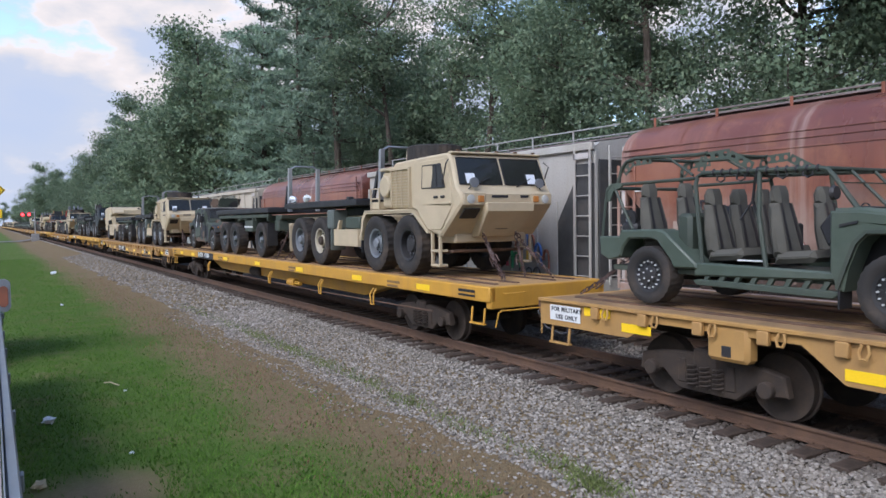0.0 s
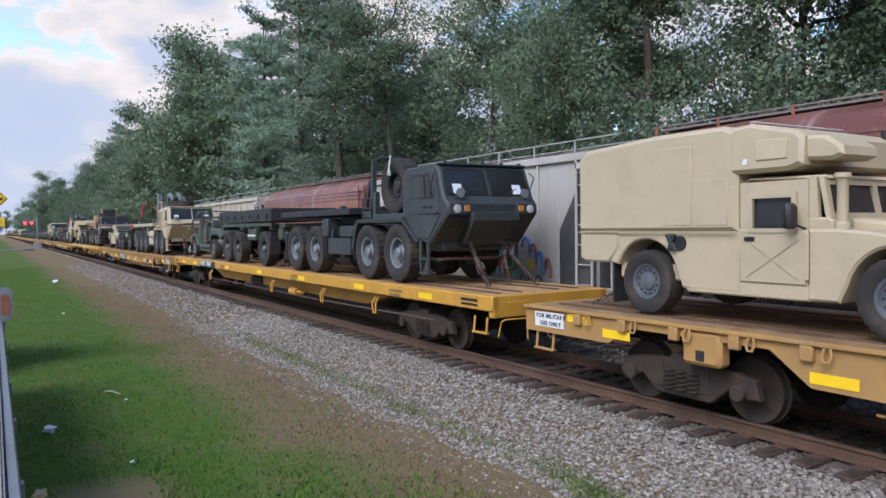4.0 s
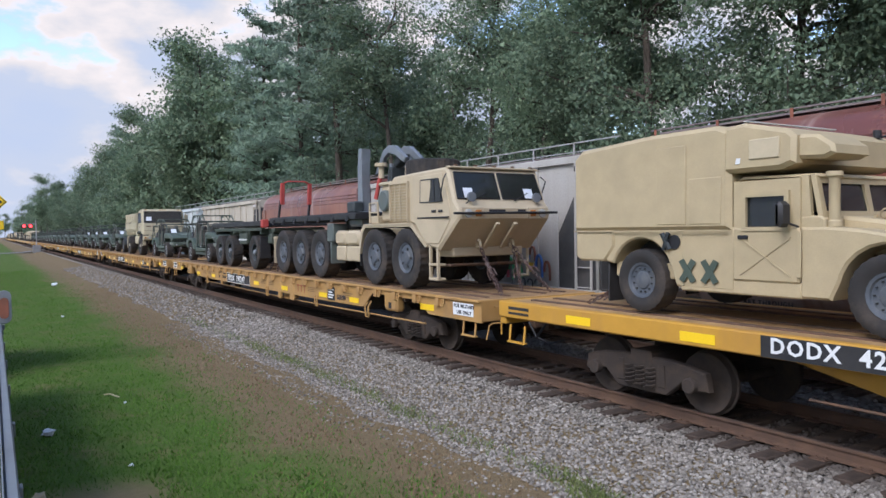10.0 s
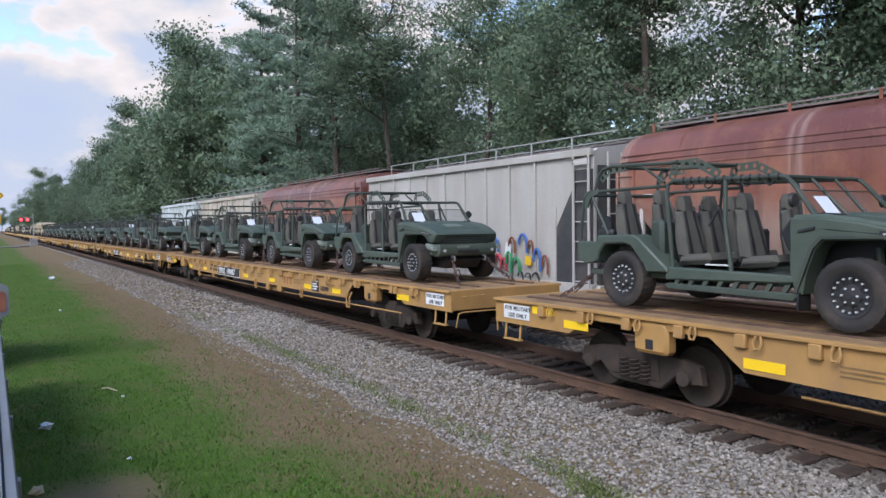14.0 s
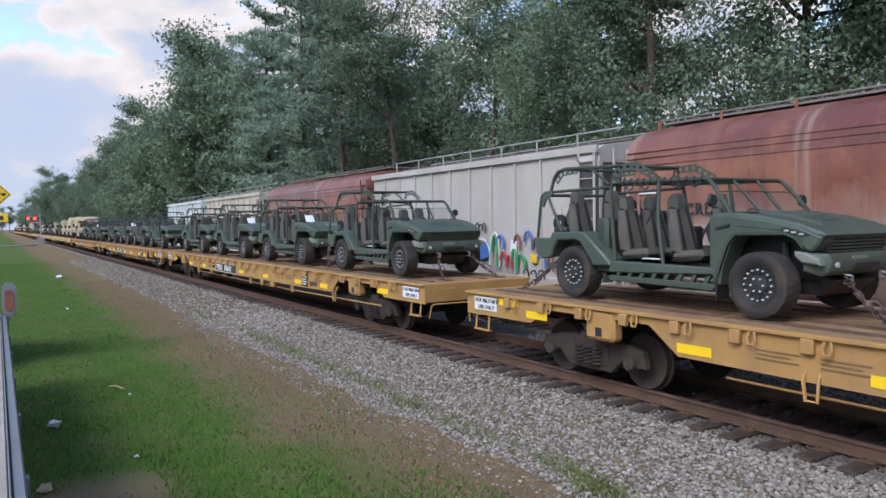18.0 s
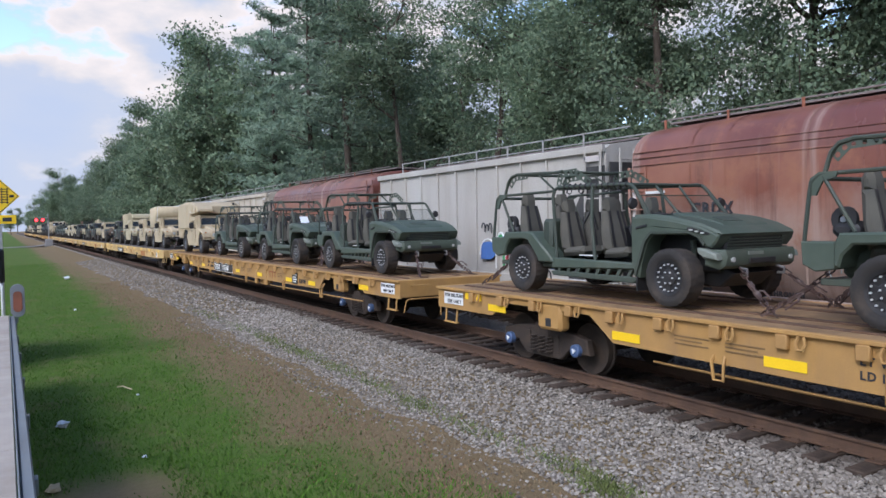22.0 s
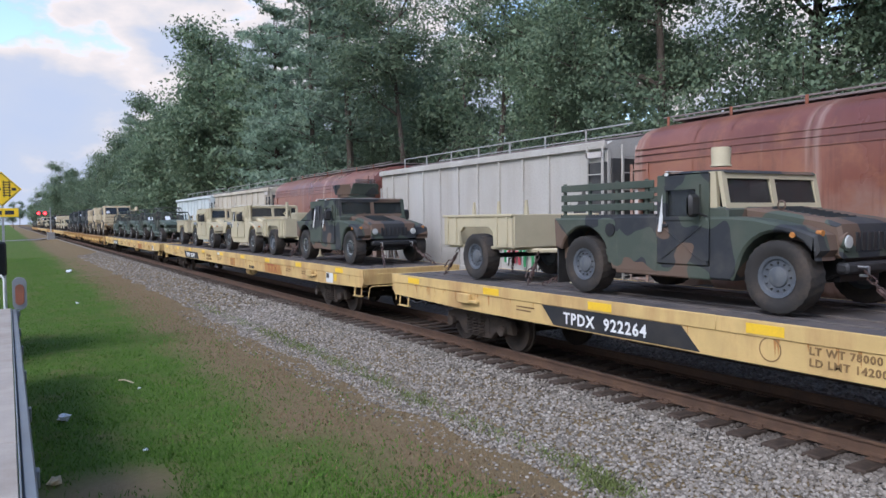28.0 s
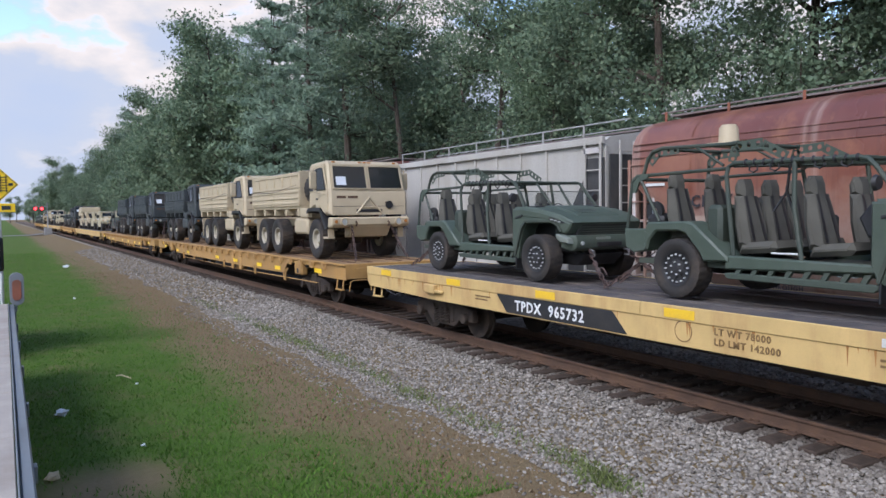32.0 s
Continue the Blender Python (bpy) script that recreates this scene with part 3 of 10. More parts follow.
grass("lawn", 95000, 3, -75, -6.5, -0.6, 5.0, 0.025, 0.07, LAWN, 2.6, "short mown green grass", lawn_keep)
grass("dry_grass", 32000, 4, -45, -5, 2.6, 6.1, 0.015, 0.055, DRY, 1.4, "dry brown grass along the gravel edge",
      lambda x, y, r: y + 1.0 * noise.noise((x * 0.45, y * 0.45, 0)) > 2.9 + 1.3 * r and y < 5.2 + 0.5 * noise.noise((x * 0.5, 0, 7)) + 0.45 * r)
for x, y, r, n in ((-10.5, 5.72, 0.5, 330), (-12.2, 5.8, 0.6, 330), (-13.9, 5.85, 0.7, 420), (-16.2, 5.85, 1.0, 480), (-18.4, 5.85, 1.0, 480), (-21, 5.85, 1.2, 500), (-6.05, 5.68, 0.26, 620), (-6.75, 5.77, 0.4, 420),
                   (-8.6, 5.72, 0.6, 260), (-25, 5.8, 1.4, 400)):
    rng = np.random.default_rng(int(-x * 10))
    v, f = [], []
    for k in range(n):
        px, py = x + rng.normal(0, r * 0.9), y + rng.normal(0, 0.11)
        z = ground_z(py) - 0.005
        h, a, w = rng.uniform(0.03, 0.11), rng.random() * 6.28, rng.uniform(0.008, 0.016)
        i = len(v)
        v += [(px - math.cos(a) * w, py - math.sin(a) * w, z), (px + math.cos(a) * w, py + math.sin(a) * w, z), (px + rng.normal(0, h * 0.6), py + rng.normal(0, h * 0.6), z + h)]
        f.append((i, i + 1, i + 2))
    s = Shape()
    s.v, s.f = v, f
    tagged(part("weed_tuft", s, WEED, smooth=0), "low green weeds growing in the gravel edge", "weeds", "weeds on the gravel edge", "stuff")

# ---------------------------------------------------------------- trees
def leaf_material(name, a, b_, c_):
    m, t, b = nodes_of(name)
    g = t.nodes.new("ShaderNodeNewGeometry")
    col = ramp_node(t, g.outputs["Random Per Island"], [(0.0, a), (0.7, b_), (1.0, c_)]).outputs[0]
    oi = t.nodes.new("ShaderNodeObjectInfo")
    hs = t.nodes.new("ShaderNodeHueSaturation")
    mr = t.nodes.new("ShaderNodeMapRange")
    mr.inputs["To Min"].default_value, mr.inputs["To Max"].default_value = 0.8, 1.25
    t.links.new(oi.outputs["Random"], mr.inputs["Value"])
    t.links.new(mr.outputs[0], hs.inputs["Value"])
    t.links.new(col, hs.inputs["Color"])
    t.links.new(hs.outputs[0], b.inputs["Base Color"])
    b.inputs["Roughness"].default_value = 0.6
    b.inputs["Specular IOR Level"].default_value = 0.25
    # leaves of one clump lean the same way
    clump = noise_node(t, 0.7, 1.0)
    lean = t.nodes.new("ShaderNodeVectorMath")
    lean.operation = "MULTIPLY_ADD"
    lean.inputs[1].default_value, lean.inputs[2].default_value = (4.2, 4.2, 3.6), (-2.1, -2.1, -1.3)
    t.links.new(clump.outputs["Color"], lean.inputs[0])
    both = t.nodes.new("ShaderNodeVectorMath")
    t.links.new(lean.outputs[0], both.inputs[0])
    t.links.new(g.outputs["Normal"], both.inputs[1])
    unit = t.nodes.new("ShaderNodeVectorMath")
    unit.operation = "NORMALIZE"
    t.links.new(both.outputs[0], unit.inputs[0])
    t.links.new(unit.outputs[0], b.inputs["Normal"])
    tl = t.nodes.new("ShaderNodeBsdfTranslucent")
    t.links.new(hs.outputs[0], tl.inputs[0])
    t.links.new(unit.outputs[0], tl.inputs["Normal"])
    mx = t.nodes.new("ShaderNodeMixShader")
    mx.inputs[0].default_value = 0.42
    t.links.new(b.outputs[0], mx.inputs[1])
    t.links.new(tl.outputs[0], mx.inputs[2])
    t.links.new(mx.outputs[0], t.nodes["Material Output"].inputs[0])
    return m


LEAF = leaf_material("broad_leaf", (0.135, 0.195, 0.12), (0.185, 0.25, 0.155), (0.26, 0.315, 0.19))
NEEDLE = leaf_material("pine_needles", (0.19, 0.265, 0.19), (0.23, 0.31, 0.225), (0.285, 0.36, 0.25))
BARK = surface("bark", (0.09, 0.07, 0.055), 0.95, vary=0.3, dirt=(0.05, 0.04, 0.033), dirt_amt=0.6, dirt_scale=3, bump=0.8, grain=18)


def limb(s, p, d, length, r, rng, bend=0.25, steps=5, n=6):
    """A bent, tapering limb; returns the points along it."""
    pts, rad = [Vector(p)], [r]
    d = Vector(d).normalized()
    for k in range(steps):
        d = (d + Vector(rng.normal(0, bend / steps * 1.6, 3))).normalized()
        pts.append(pts[-1] + d * length / steps)
        rad.append(r * (1 - 0.85 * (k + 1) / steps))
    v, f = [], []
    for i, q in enumerate(pts):
        t = (pts[min(i + 1, steps)] - pts[max(i - 1, 0)]).normalized()
        u = t.orthogonal().normalized()
        w = t.cross(u)
        for k in range(n):
            a = 2 * math.pi * k / n
            v.append(tuple(q + (u * math.cos(a) + w * math.sin(a)) * rad[i]))
    for i in range(steps):
        for k in range(n):
            l = (k + 1) % n
            f.append((i * n + k, i * n + l, i * n + n + l, i * n + n + k))
    s.add(v, f)
    return pts


def leaves(centres, per, spread, size, rng, flat=0.7, long=1.0):
    """Small leaf sprays round the centres."""
    c = np.repeat(np.asarray(centres, float), per, 0)
    n = len(c)
    p = c + rng.normal(0, 1, (n, 3)) * spread * np.array([1, 1, flat])
    a = rng.normal(0, 1, (n, 3))
    a /= np.linalg.norm(a, axis=1)[:, None]
    b = rng.normal(0, 1, (n, 3))
    b = np.cross(a, b)
    b /= np.linalg.norm(b, axis=1)[:, None]
    s = size * rng.uniform(0.55, 1.3, (n, 1))
    v = np.empty((n, 3, 3))
    v[:, 0], v[:, 1], v[:, 2] = p - a * s * long, p + a * s * long * 0.7 + b * s * 0.75, p + a * s * long * 0.8 - b * s * 0.75
    idx = np.arange(n * 3).reshape(n, 3)
    sh = Shape()
    sh.v, sh.f = v.reshape(-1, 3).tolist(), [tuple(q) for q in idx.tolist()]
    return sh


def broadleaf(seed, h, spread, base, dense, fine=0.0, size=0.1, per=24):
    """Broadleaf tree. Below the height fine its sprays are many and small."""
    rng = np.random.default_rng(seed)
    s = Shape()
    lean = Vector((rng.normal(0, 0.06), rng.normal(0, 0.06), 1))
    trunk = limb(s, (0, 0, -0.3), lean, h * 0.82, h * 0.014, rng, 0.2, 8, 8)
    cents = []
    for k in range(int(16 * dense)):
        z = base + (1 - base) * rng.random() ** (1.25 if fine else 0.9)
        q = trunk[min(int(z * 8), 7)] + (trunk[min(int(z * 8) + 1, 8)] - trunk[min(int(z * 8), 7)]) * rng.random()
        a = rng.random() * 6.28
        ln = spread * (0.5 + 0.65 * rng.random()) * (1.15 - 0.55 * z)
        pts = limb(s, q, (math.cos(a), math.sin(a), 0.35 + 0.5 * rng.random()), ln, h * 0.005, rng, 0.6, 5, 5)
        for p in pts[2:]:
            for j in range(3):
                cents.append(tuple(p + Vector(rng.normal(0, 0.5, 3))))
        for j in range(4):
            tip = limb(s, pts[1 + j], Vector((math.cos(a + rng.normal(0, 0.9)), math.sin(a + rng.normal(0, 0.9)), 0.2 + rng.random() * 0.6)), ln * 0.5, h * 0.0024, rng, 0.6, 3, 4)
            for p in tip[1:]:
                for i in range(3):
                    cents.append(tuple(p + Vector(rng.normal(0, 0.42, 3))))
    for j in range(14):
        cents.append(tuple(trunk[-1] + Vector(rng.normal(0, 0.9, 3))))
    low = [c for c in cents if c[2] < fine]
    high = [c for c in cents if c[2] >= fine]
    sh = leaves(high, per if not fine else 16, 0.38, size if not fine else 0.12, rng)
    if low:
        lo = leaves(low, per, 0.27, size, rng)
        sh.add(lo.v, lo.f)
    return s.mesh("trunk", BARK), sh.mesh("crown", LEAF, 0)


def pine(seed, h, base, reach, per=14):
    """Pine: whorls of spreading boughs that carry flat pads of needles."""
    rng = np.random.default_rng(seed)
    s = Shape()
    trunk = limb(s, (0, 0, -0.3), (rng.normal(0, 0.02), rng.normal(0, 0.02), 1), h, h * 0.012, rng, 0.05, 10, 8)
    cents = []
    k = base * h
    while k < h * 0.985:
        z = k / h
        q = trunk[int(z * 10)] + (trunk[min(int(z * 10) + 1, 10)] - trunk[int(z * 10)]) * (z * 10 - int(z * 10))
        for j in range(rng.integers(3, 6)):
            a = rng.random() * 6.28
            ln = reach * (1.03 - z) ** 0.3 * rng.uniform(0.4, 1.15)
            pts = limb(s, q, (math.cos(a), math.sin(a), rng.uniform(-0.05, 0.3)), ln, h * 0.003, rng, 0.3, 4, 4)
            side = Vector((-math.sin(a), math.cos(a), 0))
            for i, p in enumerate(pts[1:]):
                for m_ in range(3 + i):
                    cents.append(tuple(p + side * rng.normal(0, 0.22 * (i + 1) * ln / 4) + Vector((rng.normal(0, 0.15), rng.normal(0, 0.15), rng.normal(0.05, 0.09)))))
        k += rng.uniform(0.75, 1.25)
    return s.mesh("trunk", BARK), leaves(cents, per, 0.27, 0.085, rng, 0.4, 2.1).mesh("crown", NEEDLE, 0)


NEAR = [broadleaf(41, 17, 4.6, 0.26, 1.4, 10.5, 0.06, 72), broadleaf(42, 16, 4.4, 0.22, 1.35, 10.5, 0.06, 72), broadleaf(43, 18, 4.8, 0.3, 1.35, 10.5, 0.06, 72)]
MID = [broadleaf(21, 17, 5.2, 0.2, 0.95, 0, 0.075, 34), broadleaf(22, 19, 5.0, 0.15, 1.0, 0, 0.075, 34)]
FAR = [broadleaf(23, 15, 4.6, 0.12, 1.2, 0, 0.13, 15), broadleaf(24, 20, 5.6, 0.2, 1.2, 0, 0.13, 15), broadleaf(25, 18, 5.2, 0.15, 1.2, 0, 0.13, 15)]
SHRUB = [broadleaf(26, 15, 6.5, 0.04, 1.4, 0, 0.17, 15), broadleaf(27, 14, 6.0, 0.04, 1.4, 0, 0.17, 15)]
PINES = [pine(31, 21, 0.12, 4.6), pine(32, 24, 0.16, 4.8), pine(33, 19, 0.1, 4.2), pine(34, 22, 0.1, 4.6)]


def plant(meshes, x, y, turn, size, name, label, group):
    ob = thing(name, label, "tree", group, "", Matrix.Translation((x, y, ground_z(y))) @ pose(0, 0, 0, 0, 0, turn) @ Matrix.Diagonal((size, size, size, 1)))
    part("trunk", meshes[0], BARK, ob)
    part("crown", meshes[1], LEAF, ob)
    return ob


random.seed(77)
G, BROADLEAF, PINE = "woodland trees", "dark green broadleaf tree behind the freight cars", "tall layered green pine behind the freight cars"
x = 5.0
while x > -22:
    plant(random.choice(NEAR), x, 18.2 + random.uniform(-0.8, 2.2), random.uniform(0, 360), random.uniform(0.9, 1.08), "oak_tree", BROADLEAF, G)
    x -= random.uniform(3.6, 4.8)
while x > -36:
    plant(random.choice(MID), x, 18.4 + random.uniform(-0.8, 1.6), random.uniform(0, 360), random.uniform(0.85, 1.0), "oak_tree", BROADLEAF, G)
    x -= random.uniform(4.2, 5.2)
x -= 2.0
while x > -150:
    if random.random() < (0.85 if x > -60 else 0.25):
        plant(random.choice(PINES), x, 18.8 + random.uniform(-1.4, 2.5), random.uniform(0, 360), random.uniform(0.88, 1.05) * (1.0 if x > -62 else 1.12 if x > -100 else 0.98), "pine_tree", PINE, G)
    else:
        plant(random.choice(FAR), x, 18.5 + random.uniform(-1.2, 2.0), random.uniform(0, 360), random.uniform(1.0, 1.2) * (1.0 if x > -62 else 1.15 if x > -100 else 1.02), "oak_tree", BROADLEAF, G)
    x -= random.uniform(3.8, 5.4)
x = 4.0
while x > -70:
    plant(random.choice(SHRUB), x, 20.5 + random.uniform(-0.8, 3.0), random.uniform(0, 360), random.uniform(0.3, 0.42), "shrub", "dense dark green shrub under the trees", "undergrowth")
    x -= random.uniform(4.6, 6.4)
x = -44.0
while x > -170:
    kind = random.choice(PINES + FAR)
    plant(kind, x, 26 + random.uniform(-2.0, 3), random.uniform(0, 360), random.uniform(0.85, 1.05), "pine_tree" if kind in PINES else "oak_tree", "tall dark green tree deep in the wood", G)
    x -= random.uniform(7.5, 11.0)
for x, y, s in ((-38.6, 19.5, 0.6), (-42.5, 21, 0.62)):
    plant(MID[0], x, y, random.uniform(0, 360), s, "oak_tree", BROADLEAF, G)
x = -34.0
while x > -64:
    plant(random.choice(FAR), x, 24.5 + random.uniform(-1.0, 2.0), random.uniform(0, 360), random.uniform(0.86, 1.02), "oak_tree", "tall dark green tree deep in the wood", G)
    x -= random.uniform(3.4, 4.6)
for x, y, s in ((-14, 29, 0.8), (-31, 28, 0.85)):
    plant(random.choice(FAR), x, y, random.uniform(0, 360), s, "oak_tree", "tall dark green tree deep in the wood", G)
for x, y, s in ((-160, 18, 1.05), (-175, 19, 1.08), (-195, 18, 1.12), (-215, 18, 1.12), (-238, 17, 1.2), (-262, 15, 1.25), (-285, 17, 1.2), (-312, 16, 1.2), (-345, 15, 1.1), (-380, 16, 1), (-420, 15, 1.05), (-460, 14, 1.1), (-520, 14, 1.1)):
    plant(random.choice(FAR), x, y, random.uniform(0, 360), s, "oak_tree", "distant round green tree along the tracks", "distant trees")
x = -150.0
while x > -430:
    plant(random.choice(FAR), x, 22 + random.uniform(-3.0, 3.0), random.uniform(0, 360), random.uniform(1.1, 1.3), "oak_tree", "distant round green tree along the tracks", "distant trees")
    x -= random.uniform(9, 14) * (1.0 if x > -260 else 1.6)
for x, y, s in ((-560, -14, 1.2), (-600, 4, 1.2), (-640, -30, 1.2), (-680, 22, 1.2), (-720, -8, 1.3), (-760, 10, 1.3)):
    plant(random.choice(FAR), x, y, random.uniform(0, 360), s, "oak_tree", "distant round green tree at the end of the tracks", "distant trees")

# ---------------------------------------------------------------- standing hopper cars
def weathered(name, base, stain, fade, rough=0.55):
    """Old freight car paint: vertical streaks, faded patches, rust."""
    m, t, b = nodes_of(name)
    n1 = noise_node(t, 1.0, 6, stretch=(1, 1, 0.12), rough=0.6)
    n2 = noise_node(t, 0.55, 5, stretch=(1, 1, 0.5))
    n3 = noise_node(t, 26.0, 4)
    c = mix_node(t, ramp_node(t, n1.outputs[0], [(0.35, (0, 0, 0)), (0.7, (0.75,) * 3)]).outputs[0], base, stain)
    c = mix_node(t, ramp_node(t, n2.outputs[0], [(0.45, (0, 0, 0)), (0.72, (0.65,) * 3)]).outputs[0], c, fade)
    c = mix_node(t, ramp_node(t, n3.outputs[0], [(0.45, (0, 0, 0)), (0.8, (0.3,) * 3)]).outputs[0], c, tuple(x * 0.6 for x in stain))
    t.links.new(c, b.inputs["Base Color"])
    b.inputs["Roughness"].default_value = rough
    bump_node(t, b, n3.outputs[0], 0.12, 0.004)
    return m


def red_paint():
    """Old red paint: a darker coat above the ribs, chalky runs below the seams, rust blooms."""
    m, t, b = nodes_of("faded_red_car_paint")
    tc = t.nodes.new("ShaderNodeTexCoord")
    sep = t.nodes.new("ShaderNodeSeparateXYZ")
    t.links.new(tc.outputs["Object"], sep.inputs[0])
    up = t.nodes.new("ShaderNodeMapRange")
    up.inputs["From Min"].default_value, up.inputs["From Max"].default_value = 3.58, 3.66
    t.links.new(sep.outputs["Z"], up.inputs["Value"])
    big = noise_node(t, 0.5, 5, stretch=(1, 1, 0.6))
    low = mix_node(t, ramp_node(t, big.outputs[0], [(0.40, (0, 0, 0)), (0.60, (1, 1, 1))]).outputs[0], (0.185, 0.062, 0.04), (0.28, 0.12, 0.076))
    high = mix_node(t, ramp_node(t, big.outputs[0], [(0.4, (0, 0, 0)), (0.65, (1, 1, 1))]).outputs[0], (0.14, 0.05, 0.038), (0.22, 0.09, 0.066))
    # chalky faded paint on the lower side, with a ragged upper limit
    rag = noise_node(t, 1.1, 6, rough=0.65)
    fade = t.nodes.new("ShaderNodeMath")
    fade.operation = "MULTIPLY_ADD"
    fade.inputs[1].default_value = 1.7
    t.links.new(rag.outputs[0], fade.inputs[0])
    t.links.new(sep.outputs["Z"], fade.inputs[2])
    chalk = ramp_node(t, mapped(t, fade.outputs[0], 2.3, 3.9), [(0.0, (0.85,) * 3), (0.55, (0.55,) * 3), (1.0, (0, 0, 0))]).outputs[0]
    low = mix_node(t, chalk, low, (0.39, 0.30, 0.25))
    c = mix_node(t, up.outputs[0], low, high)
    run = noise_node(t, 1.7, 4, stretch=(1, 0.05, 0.05), rough=0.7)
    c = mix_node(t, ramp_node(t, run.outputs[0], [(0.56, (0, 0, 0)), (0.68, (0.5,) * 3)]).outputs[0], c, (0.44, 0.34, 0.285))
    dark = noise_node(t, 4.5, 5, stretch=(1, 0.08, 0.08), rough=0.7)
    c = mix_node(t, ramp_node(t, dark.outputs[0], [(0.52, (0, 0, 0)), (0.75, (0.7,) * 3)]).outputs[0], c, (0.10, 0.042, 0.034))
    bloom = noise_node(t, 1.5, 8, rough=0.72)
    c = mix_node(t, ramp_node(t, bloom.outputs[0], [(0.52, (0, 0, 0)), (0.66, (0.6,) * 3)]).outputs[0], c, (0.29, 0.125, 0.065))
    t.links.new(c, b.inputs["Base Color"])
    rr = ramp_node(t, big.outputs[0], [(0.35, (0.26,) * 3), (0.7, (0.46,) * 3)]).outputs[0]
    t.links.new(rr, b.inputs["Roughness"])
    grain = noise_node(t, 30.0, 4)
    bump_node(t, b, grain.outputs[0], 0.15, 0.004)
    return m


RED = red_paint()
GREYCAR = weathered("pale_grey_car_paint", (0.43, 0.41, 0.375), (0.31, 0.27, 0.22), (0.50, 0.48, 0.445), 0.6)
CREAMCAR = weathered("cream_car_paint", (0.50, 0.45, 0.36), (0.33, 0.26, 0.19), (0.55, 0.51, 0.43), 0.6)
WHITECAR = weathered("white_car_paint", (0.55, 0.60, 0.59), (0.42, 0.44, 0.42), (0.62, 0.65, 0.64), 0.55)
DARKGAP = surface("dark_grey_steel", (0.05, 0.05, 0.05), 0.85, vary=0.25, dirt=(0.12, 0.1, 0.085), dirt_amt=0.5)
PALELET = surface("black_lettering", (0.03, 0.03, 0.035), 0.7, vary=0.1, bump=0)
WHITELET = surface("white_lettering", (0.72, 0.72, 0.7), 0.7, vary=0.05, bump=0)
BROWNLET = surface("brown_red_lettering", (0.27, 0.07, 0.03), 0.7, vary=0.15, bump=0)


def bogie(parent, x, mat=BOGIE, caps=None):
    """Freight truck: side frames, springs, bolster, two wheelsets."""
    prof = [(-1.15, 0.36), (-1.1, 0.60), (-0.82, 0.66), (-0.45, 0.70), (0.45, 0.70), (0.82, 0.66), (1.1, 0.60), (1.15, 0.36), (0.95, 0.34), (0.72, 0.42), (0.45, 0.2), (-0.45, 0.2), (-0.72, 0.42), (-0.95, 0.34)]
    for sy in (-1, 1):
        s = Shape()
        s.prism([(x + a, b) for a, b in prof], sy * 1.0 - 0.07, sy * 1.0 + 0.07, 0.02)
        fr = part("bogie_side_frame", s, mat, parent, "grimy cast steel bogie side frame")
        if sy < 0:
            sp = Shape()
            for dx in (-0.2, 0.0, 0.2):
                pts = [(x + dx + 0.075 * math.cos(a * 1.05), -1.1 + 0.05 * math.sin(a * 1.05), 0.26 + 0.3 * a / 30) for a in range(31)]
                sp.tube(pts, 0.018, 4)
            part("spring", sp, mat, fr)
            wd = Shape()
            for dx in (-0.2, 0.2):
                wd.prism([(x + dx * 1.9 - 0.07, 0.3), (x + dx * 1.9 + 0.07, 0.3), (x + dx * 1.9 + 0.05, 0.62), (x + dx * 1.9 - 0.05, 0.62)], -1.09, -1.0, 0.01)
            part("wedge", wd, mat, fr)
    s = Shape().box(x - 0.2, x + 0.2, -1.1, 1.1, 0.45, 0.78, 0.03)
    part("bolster", s, mat, parent)
    sets = []
    for dx in (-0.89, 0.89):
        sets.append(wheelset(parent, x + dx, caps))
    return sets


WHEEL_R = 0.42
WS = Shape()
for sy in (-1, 1):
    WS.lathe([(0.07, sy * 0.64), (0.3, sy * 0.66), (0.36, sy * 0.655), (WHEEL_R + 0.025, sy * 0.655), (WHEEL_R + 0.025, sy * 0.685), (WHEEL_R, sy * 0.70), (WHEEL_R - 0.01, sy * 0.79), (0.37, sy * 0.795), (0.3, sy * 0.76), (0.12, sy * 0.78), (0.1, sy * 0.9), (0, sy * 0.9)][::sy], (0, 0, 0), "y", 28)
WS.cyl((0, 0, 0), 0.075, 1.9, "y", 12)
WS_MESH = WS.mesh("wheelset", BOGIE)
CAP = Shape().cyl((0, -1.1, 0), 0.105, 0.12, "y", 16, cut=0.015)
CAP_DARK = CAP.mesh("bearing_cap", BOGIE)
tri = Shape()
tri.prism([(-0.045, -0.03), (0.045, -0.03), (0, 0.05)], -1.172, -1.158)
CAP_BLUE = multi("bearing_cap", [(CAP, BLUECAP), (tri, WHITELET)])


def wheelset(parent, x, caps=None):
    w = part("wheelset", WS_MESH, BOGIE, parent, m=pose(x, 0, WHEEL_R))
    part("bearing_cap", CAP_BLUE if caps else CAP_DARK, BOGIE, w)
    return w


